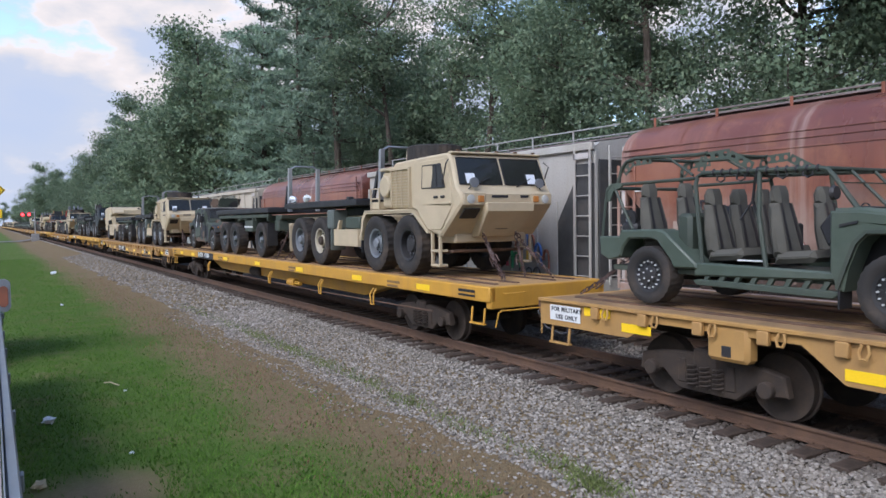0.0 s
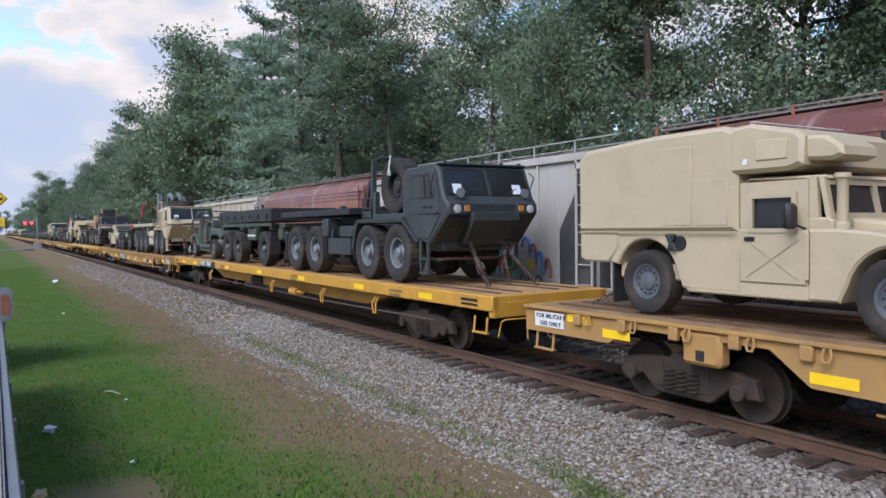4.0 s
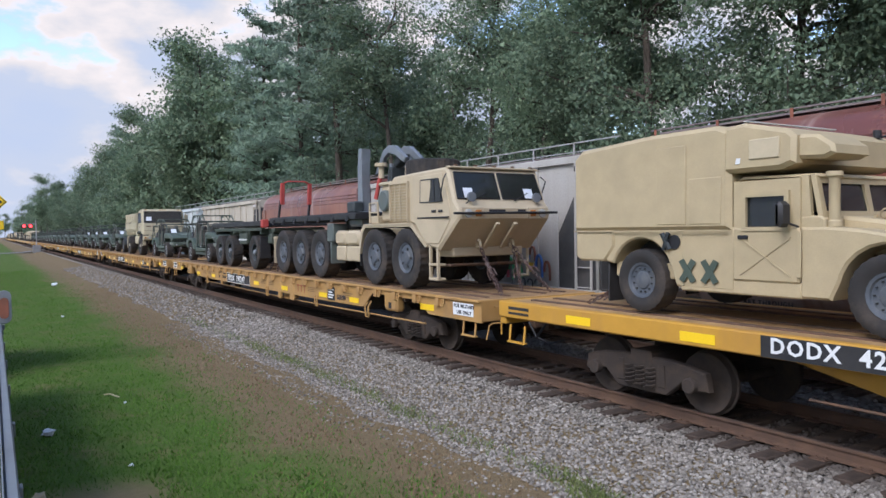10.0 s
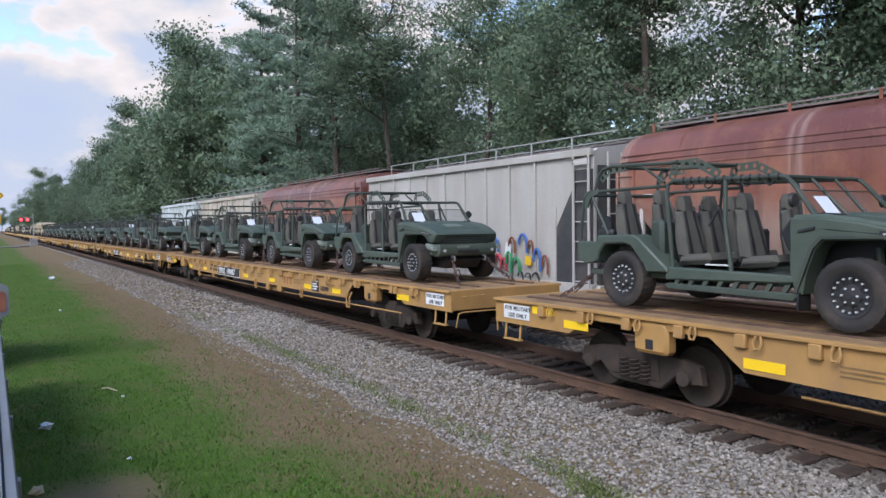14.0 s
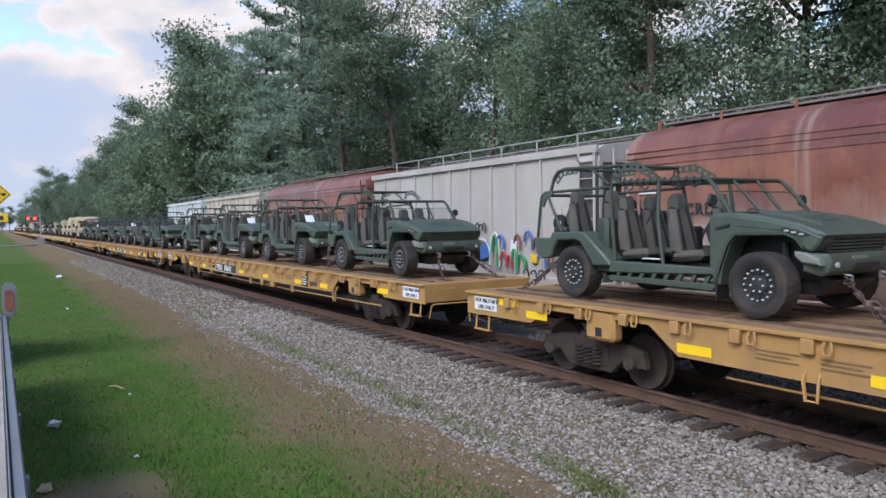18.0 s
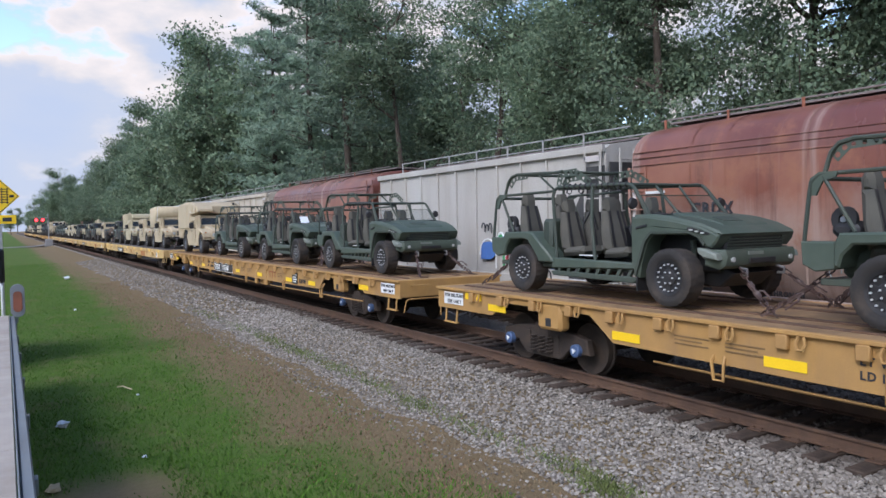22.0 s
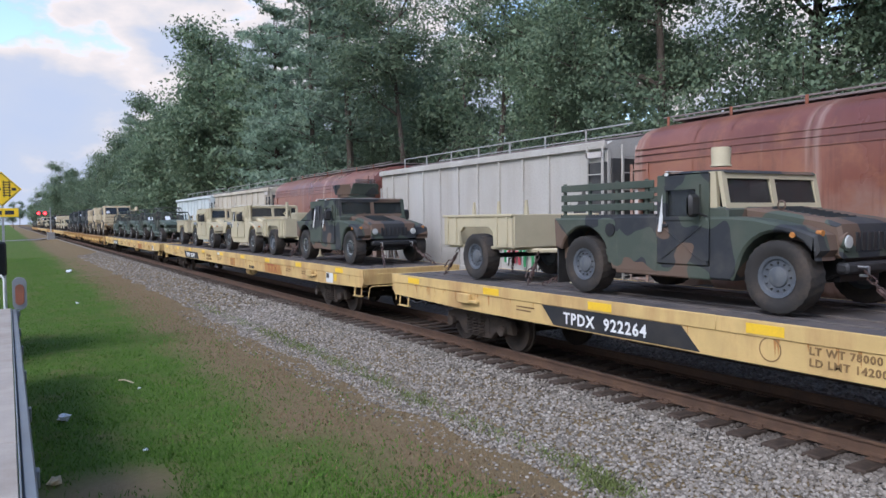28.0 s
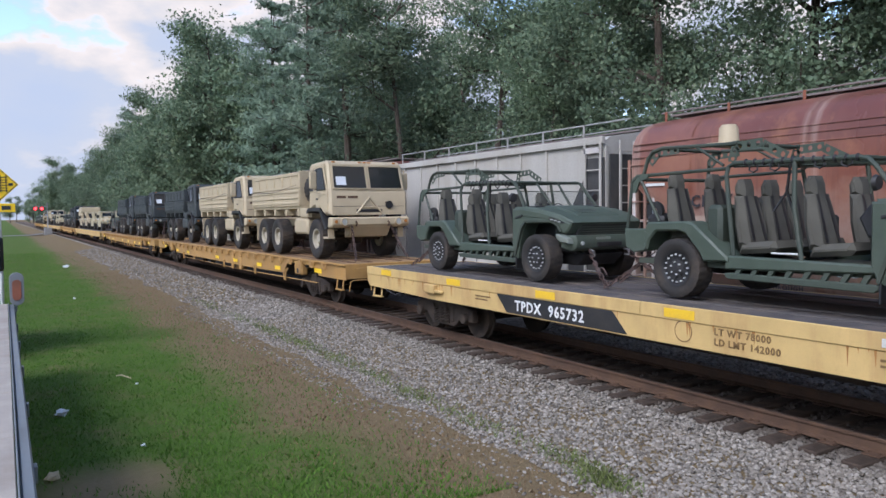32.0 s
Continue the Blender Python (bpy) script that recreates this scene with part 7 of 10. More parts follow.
def utility(kind, M, label, cab=None, dark_hood=None, wheel_key="hum", snorkel=True, box_mat=None, spare=False, straps=0):
    """Wide light truck. kind: four_door, slant, cargo, ambulance, shelter, canvas, pickup."""
    ob = thing("utility_truck", label, "military vehicle", "utility trucks on the flatcars")
    H = dark_hood or M
    hood = Shape().prism([(-0.72, 1.0), (-0.72, 1.325), (-0.3, 1.27), (0.4, 1.15), (0.54, 1.1), (0.57, 0.98), (0.57, 0.7), (0.3, 0.7)], -0.68, 0.68, 0.04)
    hd = part("hood", hood, H, ob)
    lv = Shape()
    for k in range(8):
        x = -0.5 + 0.1 * k
        z = 1.315 - 0.185 * (x + 0.5)
        lv.box(x, x + 0.035, -0.42, 0.2, z - 0.02, z + 0.012)
    part("hood_louvre", lv, CANVAS_PAINT if kind not in ("canvas", "cargo", "slant") else NAVY, hd)
    part("grille", GRILLE, BLACK, hd)
    lift = Shape().lathe([(0.05, -0.014), (0.066, 0), (0.05, 0.014)], (-0.35, -0.45, 1.34), "y", 12, True)
    part("lifting_ring", lift, M, hd)
    for sy in (-1, 1):
        prof = [(0.5, 0.98), (0.54, 0.8), (0.48, 0.72)] + arch(0.0, 0.48, 0.535, 22, 158) + [(-0.52, 0.6), (-0.62, 0.38), (-0.98, 0.38), (-0.98, 1.2), (-0.66, 1.2), (-0.3, 1.17), (0.2, 1.08)]
        part("front_fender", Shape().prism(prof, *yy(sy, 0.66, 1.07), 0.03), H, ob)
        part("headlight", Shape().lathe([(0, 0.03), (0.07, 0.025), (0.09, 0.0), (0.1, -0.03)], (0.58, sy * 0.57, 0.89), "x", 16), LAMP, ob, "round headlight")
        part("headlight_bezel", Shape().lathe([(0.088, 0.012), (0.11, 0.012), (0.115, -0.04), (0.09, -0.04)], (0.58, sy * 0.57, 0.89), "x", 16, True), H, ob)
        part("marker_light", Shape().cyl((0.47, sy * 0.93, 1.0), 0.036, 0.07, "x", 10), AMBER, ob)
        part("side_marker", Shape().cyl((0.22, sy * 1.07, 0.98), 0.035, 0.03, "y", 10), AMBER if sy < 0 else AMBER, ob)
        prof = [(-4.09, 0.72), (-4.12, 1.2), (-2.66, 1.2), (-2.6, 0.42), (-2.76, 0.42)] + arch(-3.4, 0.5, 0.57, 20, 160)
        part("rear_quarter", Shape().prism(prof, *yy(sy, 0.62, 1.07), 0.025), M, ob)
        part("rocker", Shape().box(-2.7, -0.96, *yy(sy, 0.95, 1.06), 0.37, 0.56, 0.02), M, ob)
        part("mud_flap", Shape().box(-4.1, -4.07, *yy(sy, 0.7, 1.02), 0.12, 0.74, 0.008), BLACK, ob)
        part("tail_light", Shape().box(-4.075, -4.05, *yy(sy, 0.8, 0.98), 0.95, 1.06, 0.01), REDLENS, ob)
        part("mirror", Shape().box(-1.14, -1.04, *yy(sy, 1.12, 1.34), 1.2, 1.5, 0.05), BLACK, ob)
        part("mirror_arm", Shape().tube([(-1.0, sy * 1.05, 1.2), (-1.08, sy * 1.2, 1.26)], 0.014, 5), BLACK, ob)
    if kind in ("cargo", "ambulance", "shelter", "canvas", "pickup"):
        for sy in (-1, 1):
            part("body_side", Shape().box(-2.72, -1.86, *yy(sy, 0.97, 1.066), 0.42, 1.215, 0.015), M, ob)
    part("wheel_house", Shape().box(-3.97, -2.64, -0.64, 0.64, 0.6, 1.19), BLACK, ob)
    part("body_tub", Shape().box(-4.0, -1.0, -0.95, 0.95, 0.5, 0.72, 0.02), M, ob)
    part("front_bumper", Shape().box(0.48, 0.64, -0.66, 0.66, 0.52, 0.65, 0.03), BLACK, ob)
    for sy in (-1, 1):
        part("shackle", Shape().tube([(0.64, sy * 0.45, 0.6), (0.76, sy * 0.45, 0.6), (0.76, sy * 0.45, 0.5), (0.66, sy * 0.45, 0.5)], 0.02, 5), STEEL, ob)
    part("under_frame", Shape().box(-4.0, 0.4, -0.42, 0.42, 0.4, 0.56), BLACK, ob)
    part("radiator_skid", Shape().prism([(0.1, 0.36), (0.5, 0.52), (0.5, 0.7), (-0.3, 0.7), (-0.3, 0.36)], -0.5, 0.5, 0.02), BLACK, ob)
    # cab
    two = kind in ("cargo", "ambulance", "shelter", "canvas", "pickup")
    back = -1.88 if two else -2.94
    C = cab or M
    zr = 1.81
    part("cowl", Shape().prism([(-0.7, 0.62), (-0.7, 1.29), (-0.76, 1.33), (-1.0, 1.33), (-1.0, 0.62)], -1.04, 1.04, 0.02), M, ob)
    fr = Shape()
    xb, xt = -0.76, -0.85
    for y0, y1 in ((-1.02, -0.93), (-0.05, 0.05), (0.93, 1.02)):
        fr.prism([(xb - 0.03, 1.31), (xb + 0.03, 1.31), (xt + 0.03, 1.79), (xt - 0.03, 1.79)], y0, y1)
    fr.prism([(xb - 0.03, 1.30), (xb + 0.03, 1.30), (xb + 0.015, 1.38), (xb - 0.045, 1.38)], -1.0, 1.0)
    fr.prism([(xt - 0.015, 1.7), (xt + 0.045, 1.7), (xt + 0.03, 1.79), (xt - 0.03, 1.79)], -1.0, 1.0)
    fr.prism([(-0.98, 1.2), (-0.86, 1.2), (-0.9, 1.79), (-1.0, 1.79)], -1.03, -0.97).prism([(-0.98, 1.2), (-0.86, 1.2), (-0.9, 1.79), (-1.0, 1.79)], 0.97, 1.03)
    wf = part("windshield_frame", fr, C, ob, smooth=0)
    for y0, y1 in ((-0.93, -0.05), (0.05, 0.93)):
        part("windshield", Shape().quad((xb, y0, 1.35), (xb, y1, 1.35), (xt, y1, 1.74), (xt, y0, 1.74), thick=0.01), WINDOW, wf, smooth=0)
    slope = kind == "slant"
    roof_back = back if not slope else -2.45
    part("roof", Shape().prism([(xt + 0.06, zr - 0.04), (xt + 0.02, zr), (roof_back + 0.1, zr + 0.02), (roof_back, zr - 0.04)], -1.0, 1.0, 0.03), C, ob)
    if slope:
        part("rear_hatch", Shape().prism([(-2.45, zr), (-2.5, zr - 0.05), (-3.98, 1.24), (-4.0, 1.2), (-2.5, 1.2)], -0.98, 0.98, 0.03), M, ob)
    else:
        part("cab_rear_wall", Shape().box(back - 0.04, back, -1.0, 1.0, 1.0, zr - 0.02, 0.012), C, ob)
    doors = [(-0.98, back + 0.02)] if two else [(-0.98, -1.92), (-1.955, -2.89)]
    for x1, x0 in doors:
        for sy in (-1, 1):
            d = Shape()
            yo = yy(sy, 1.0, 1.085)
            d.box(x0, x1, *yo, 0.55, 1.2, 0.02)
            door = part("door", d, C, ob)
            u = [(x0, 1.19), (x0, 1.77), (x1, 1.77), (x1, 1.19), (x1 - 0.17, 1.19), (x1 - 0.17, 1.58), (x0 + 0.18, 1.58), (x0 + 0.18, 1.19)]
            part("window_frame", Shape().prism(u, *yy(sy, 0.98, 1.06)), C, door, smooth=0)
            rim_ = [(x0 + 0.13, 1.16), (x1 - 0.12, 1.16), (x1 - 0.12, 1.63), (x0 + 0.13, 1.63)]
            hole = [(x0 + 0.19, 1.21), (x1 - 0.18, 1.21), (x1 - 0.18, 1.57), (x0 + 0.19, 1.57)]
            wf_ = Shape()
            for i_ in range(4):
                wf_.prism([rim_[i_], rim_[(i_ + 1) % 4], hole[(i_ + 1) % 4], hole[i_]], *yy(sy, 1.055, 1.1))
            part("window_surround", wf_, C, door, smooth=0)
            part("window", Shape().box(x0 + 0.17, x1 - 0.16, *yy(sy, 1.03, 1.045), 1.19, 1.59), WINDOW, door, smooth=0)
            part("door_handle", Shape().box(x0 + 0.08, x0 + 0.22, *yy(sy, 1.085, 1.11), 1.06, 1.11, 0.008), BLACK, door)
            if sy < 0:
                if two:
                    part("door_brace", Shape().tube([(x0 + 0.1, -1.088, 0.62), (x1 - 0.1, -1.088, 1.08)], 0.012, 4).tube([(x0 + 0.1, -1.088, 1.08), (x1 - 0.1, -1.088, 0.62)], 0.012, 4), C, door)
                else:
                    bolts = Shape()
                    for k in range(9):
                        bolts.cyl((x1 - 0.04, -1.087, 0.62 + 0.06 * k), 0.012, 0.012, "y", 6).cyl((x0 + 0.06 + 0.1 * k, -1.087, 0.59), 0.012, 0.012, "y", 6)
                    part("door_rivets", bolts, C, door, smooth=0)
                part("door_hinge", Shape().box(x1 - 0.03, x1 + 0.03, -1.1, -1.08, 0.62, 1.16, 0.006), C, door)
    for sy in (-1, 1):
        part("front_seat", Shape().prism([(-1.65, 0.72), (-1.25, 0.74), (-1.25, 0.9), (-1.58, 0.88), (-1.7, 1.4), (-1.8, 1.4)], *yy(sy, 0.35, 0.85), 0.03), BLACK, ob)
    part("steering_wheel", Shape().lathe([(0.19, -0.015), (0.205, 0), (0.19, 0.015)], (-1.15, 0.6, 1.22), "x", 16, True), BLACK, ob)
    part("engine_tunnel", Shape().box(-2.6, -1.1, -0.35, 0.35, 0.7, 1.12, 0.05), BLACK, ob)
    if snorkel:
        part("air_intake", Shape().lathe([(0, 0.62), (0.085, 0.62), (0.09, 0.57), (0.075, 0.56), (0.06, 0.53), (0.06, 0.08), (0.085, 0.06), (0.085, 0)], (-0.66, -0.92, 1.2), "z", 14), M, ob, "upright air intake tube")
    part("fuel_filler", Shape().cyl((-2.78, -1.075, 1.02), 0.1, 0.03, "y", 14), BLACK, ob)
    if kind == "cargo":
        part("bed_floor", Shape().box(-4.02, back - 0.06, -1.0, 1.0, 1.2, 1.25), M, ob)
        for sy in (-1, 1):
            for z in (1.36, 1.52, 1.68):
                part("stake_slat", Shape().box(-4.0, back - 0.1, *yy(sy, 0.98, 1.01), z - 0.055, z + 0.055, 0.008), DARKGREEN, ob)
            for k in range(4):
                x = -3.95 + 0.6 * k
                part("stake_post", Shape().box(x - 0.03, x + 0.03, *yy(sy, 0.94, 0.98), 1.22, 1.76, 0.006), DARKGREEN, ob)
    if kind in ("four_door", "pickup"):
        part("bed_floor", Shape().box(-4.02, back - 0.06, -0.98, 0.98, 0.98, 1.02), M, ob)
        part("tailgate", Shape().box(-4.06, -4.0, -0.98, 0.98, 0.78, 1.22, 0.015), M, ob)
        for sy in (-1, 1):
            part("bed_rail", Shape().box(-4.02, back - 0.05, *yy(sy, 0.95, 1.04), 1.22, 1.28, 0.012), M, ob)
        ribs = Shape()
        part("louvre_panel", Shape().box(-3.5, -2.95, -1.085, -1.06, 1.06, 1.18, 0.006), BLACK if kind == "pickup" else GREYRIM, ob)
    if spare:
        t_ = part("spare_wheel", WHEELS[wheel_key][1], TYRE, ob, m=pose(-3.5, -0.35, 1.34, 0, 0, 0) if kind != "pickup" else pose(-2.6, -0.55, 1.36, 0, 0, 0))
        part("spare_rim", WHEELS[wheel_key][2], TYRE, t_)
        if kind != "pickup":
            part("spare_strap", Shape().lathe([(0.485, -0.03), (0.485, 0.03)], (-3.5, -0.35, 1.34), "y", 28), STRAP, ob)
    if kind == "ambulance":
        B = box_mat or M
        part("box_body", Shape().prism([(-4.74, 1.17), (-4.76, 2.3), (-4.6, 2.42), (-3.2, 2.5), (-2.1, 2.5), (-1.9, 2.42), (-1.88, 1.17)], -1.12, 1.12, 0.06, narrow=lambda x, z: 1.0 - 0.04 * max(0, z - 1.9)), B, ob)
        part("box_skirt", Shape().prism([(-4.72, 0.78), (-4.72, 1.19), (-3.9, 1.19), (-3.9, 0.95), (-4.1, 0.72), (-4.62, 0.72)], -1.1, 1.1, 0.03), M, ob)
        part("over_cab", Shape().prism([(-1.98, 1.88), (-1.98, 2.46), (-1.7, 2.48), (-1.12, 2.34), (-1.02, 2.26), (-1.02, 1.94), (-1.2, 1.88)], -1.12, 1.12, 0.05, narrow=lambda x, z: 1.0 - 0.04 * max(0, z - 1.9)), B, ob)
        part("air_conditioner", Shape().prism([(-1.05, 1.99), (-1.05, 2.27), (-0.8, 2.25), (-0.62, 2.12), (-0.6, 2.02), (-0.72, 1.97)], -1.02, -0.28, 0.04), B, ob)
        part("side_vent", Shape().box(-1.6, -1.2, -1.135, -1.1, 2.02, 2.26, 0.01), CANVAS, ob)
        part("antenna_lead", Shape().tube([(-1.12, 0.85, 2.34), (-1.0, 0.9, 2.36), (-0.93, 1.0, 2.2), (-0.95, 1.02, 1.75)], 0.014, 5), BLACK, ob)
        part("tie_cleat", Shape().tube([(-2.95, -1.1, 0.92), (-2.85, -1.13, 1.14)], 0.035, 5).tube([(-2.95, -1.13, 1.14), (-2.85, -1.1, 0.92)], 0.035, 5), NAVY, ob)
        for x0, x1, z0, z1 in ((-3.05, -2.55, 1.25, 2.3), (-2.5, -2.0, 1.25, 1.85)):
            part("side_panel", Shape().box(x0, x1, -1.13, -1.105, z0, z1, 0.01), B, ob)
        part("box_seam", Shape().box(-4.74, -1.9, -1.128, -1.11, 1.165, 1.18), CANVAS_PAINT, ob)
        part("roof_lamp", Shape().cyl((-1.1, 0.8, 2.38), 0.05, 0.1, "z", 10), BLACK, ob)
    if kind == "shelter":
        B = box_mat or M
        part("shelter_box", Shape().box(-4.12, -2.06, -1.06, 1.06, 1.26, 2.3, 0.035), B, ob)
        part("shelter_nose", Shape().prism([(-2.1, 1.95), (-2.1, 2.28), (-1.78, 2.2), (-1.74, 2.0)], -0.7, 0.7, 0.04), B, ob)
        for x in (-4.0, -3.5, -3.0, -2.5, -2.15):
            part("shelter_rib", Shape().box(x - 0.03, x + 0.03, -1.085, -1.055, 1.3, 2.26, 0.008), B, ob)
        part("shelter_rail", Shape().box(-4.12, -2.06, -1.1, -1.04, 1.26, 1.34, 0.01), B, ob)
        part("vent_cover", Shape().cyl((-2.3, -0.8, 2.34), 0.09, 0.12, "z", 12, cut=0.02), B, ob)
    if kind == "canvas":
        v = [(-4.1, 1.22), (-4.14, 2.36), (-4.0, 2.45), (-2.2, 2.52), (-1.98, 2.46), (-1.9, 1.9), (-2.02, 1.86), (-2.02, 1.22)]
        part("canvas_cover", Shape().prism(v, -1.12, 1.12, 0.06, narrow=lambda x, z: 1.0 - 0.05 * max(0, z - 1.9)), CANVAS, ob, "tan canvas shelter cover", smooth=60)
        part("cover_rail", Shape().box(-4.1, -2.02, -1.11, -1.08, 1.2, 1.25, 0.006), BLACK, ob)
    for k in range(straps):
        x = (-1.75, -2.5, -3.2)[k]
        top = zr if kind not in ("canvas", "ambulance") else 2.48
        part("strap", Shape().quad((x, -1.02, top), (x + 0.06, -1.02, top), (x + 0.02, -1.115, 1.0 if kind != "ambulance" else 1.98), (x - 0.04, -1.115, 1.0 if kind != "ambulance" else 1.98), thick=0.012).quad((x, 0.9, top + 0.03), (x + 0.06, 0.9, top + 0.03), (x + 0.06, -1.02, top + 0.02), (x, -1.02, top + 0.02), thick=0.012),
             STRAP, ob, "pale webbing strap over the roof", smooth=0)
    for x in (0.0, -3.4):
        part("axle", Shape().tube([(x, -0.8, 0.52), (x, 0.8, 0.52)], 0.055, 7).box(x - 0.15, x + 0.15, -0.18, 0.18, 0.38, 0.64, 0.04), BLACK, ob)
        for sy in (-1, 1):
            wheel(ob, wheel_key, x, sy * 0.91)
    chains(ob, 0.72, 0.55, -4.05, 0.55, 0.45)
    return ob


def add_turret(ob, M):
    ring = part("turret_ring", Shape().lathe([(0.5, 0), (0.56, 0), (0.56, 0.08), (0.5, 0.08)], (-1.85, 0, 1.87), "z", 24, True), M, ob)
    for a, w, z in ((0, 0.9, 0.3), (62, 0.6, 0.28), (-62, 0.6, 0.28), (125, 0.55, 0.27), (-125, 0.55, 0.27)):
        c, s_ = math.cos(radians(a)), math.sin(radians(a))
        p = Vector((-1.85 + 0.58 * c, 0.58 * s_, 1.95))
        u = Vector((-s_, c, 0)) * w / 2
        o = Vector((c, s_, 0)) * 0.08
        part("gun_shield", Shape().quad(tuple(p - u), tuple(p + u), tuple(p + u * 0.85 + o + Vector((0, 0, z))), tuple(p - u * 0.85 + o + Vector((0, 0, z))), thick=0.03), M, ring, smooth=0)
    part("shield_glass", Shape().box(-1.24, -1.2, -0.3, 0.3, 2.2, 2.38), CLEAR, ring, smooth=0)


def add_domes(ob):
    part("radome", Shape().lathe([(0, 0.52), (0.14, 0.5), (0.24, 0.42), (0.28, 0.3), (0.28, 0.04), (0.3, 0), (0, 0)], (-3.2, -0.2, 1.62), "z", 20), TAN_PALE, ob, "cream radome")
    part("radome_base", Shape().box(-3.5, -2.9, -0.5, 0.2, 1.2, 1.64, 0.02), CAMO, ob)
    add_sensor(ob)


def add_sensor(ob):
    part("sensor_mount", Shape().box(-1.75, -1.2, -0.75, -0.25, 1.88, 1.94, 0.01), TAN, ob)
    part("sensor_drum", Shape().lathe([(0, 0.28), (0.13, 0.27), (0.14, 0.24), (0.13, 0.04), (0.15, 0.0), (0, 0)], (-1.45, -0.5, 1.94), "z", 18), TAN_PALE, ob, "cream sensor drum")
    part("antenna_base", Shape().lathe([(0, 0.5), (0.015, 0.5), (0.025, 0.3), (0.05, 0.26), (0.05, 0)], (-3.9, -0.9, 1.25), "z", 10), DARKGREEN, ob)


# ---------------------------------------------------------------- small trailers
def cargo_trailer(M, label, loaded=False, wheel_key="hum_dark"):
    """Two-wheel cargo trailer; x = 0 at its axle, drawbar forward."""
    ob = thing("cargo_trailer", label, "trailer", "small cargo trailers on the flatcars")
    part("bed_floor", Shape().box(-1.15, 1.15, -0.95, 0.95, 0.62, 0.68, 0.01), M, ob)
    for sy in (-1, 1):
        prof = [(-1.2, 0.66), (-1.2, 1.26), (1.2, 1.26), (1.2, 0.66), (0.6, 0.66)] + [(0.58, 0.95), (0.45, 1.04), (-0.45, 1.04), (-0.58, 0.95)] + [(-0.6, 0.66)]
        part("side_panel", Shape().prism(prof, *yy(sy, 0.96, 1.04), 0.012), M, ob)
        for x in (-1.05, -0.72, 0.72, 1.05):
            part("side_rib", Shape().box(x - 0.035, x + 0.035, *yy(sy, 1.04, 1.07), 0.7, 1.24, 0.008), M, ob)
        part("top_rail", Shape().box(-1.22, 1.22, *yy(sy, 0.95, 1.07), 1.24, 1.29, 0.01), M, ob)
        wheel(ob, wheel_key, 0.0, sy * 0.91)
    part("front_panel", Shape().box(1.15, 1.22, -1.0, 1.0, 0.66, 1.28, 0.012), M, ob)
    part("tailgate", Shape().box(-1.22, -1.15, -1.0, 1.0, 0.66, 1.28, 0.012), M, ob)
    part("drawbar", Shape().tube([(1.1, -0.6, 0.6), (2.15, -0.05, 0.62)], 0.045, 6).tube([(1.1, 0.6, 0.6), (2.15, 0.05, 0.62)], 0.045, 6), M, ob)
    part("lunette", Shape().lathe([(0.06, -0.02), (0.085, 0), (0.06, 0.02)], (2.25, 0, 0.62), "z", 12, True), STEEL, ob)
    part("landing_leg", Shape().tube([(1.75, 0.0, 0.62), (1.75, 0.0, 0.05)], 0.035, 7).cyl((1.75, 0, 0.03), 0.12, 0.05, "z", 10), M, ob)
    part("axle", Shape().tube([(0, -0.8, 0.47), (0, 0.8, 0.47)], 0.05, 7), BLACK, ob)
    if loaded:
        part("equipment_rack", Shape().tube([(0.9, -0.7, 1.28), (0.9, -0.7, 1.62), (0.2, -0.7, 1.45), (0.9, -0.7, 1.3)], 0.03, 5).box(0.35, 0.85, -0.5, 0.2, 1.1, 1.48, 0.03), M, ob)
        part("post", Shape().cyl((1.0, -0.85, 1.55), 0.05, 0.55, "z", 8), M, ob)
    else:
        for x in (-0.9, 0.0, 0.9):
            part("stowed_bow", Shape().prism([(x - 0.08, 1.1), (x + 0.08, 1.1), (x + 0.02, 1.55), (x - 0.02, 1.55)], -0.5, -0.45, 0.005), M, ob)
    for sy in (-1, 1):
        chain(ob, (-1.1, sy * 0.7, 0.66), (-1.45, sy * 0.9, 0.03))
        chain(ob, (1.3, sy * 0.5, 0.6), (1.55, sy * 0.95, 0.03))
    return ob


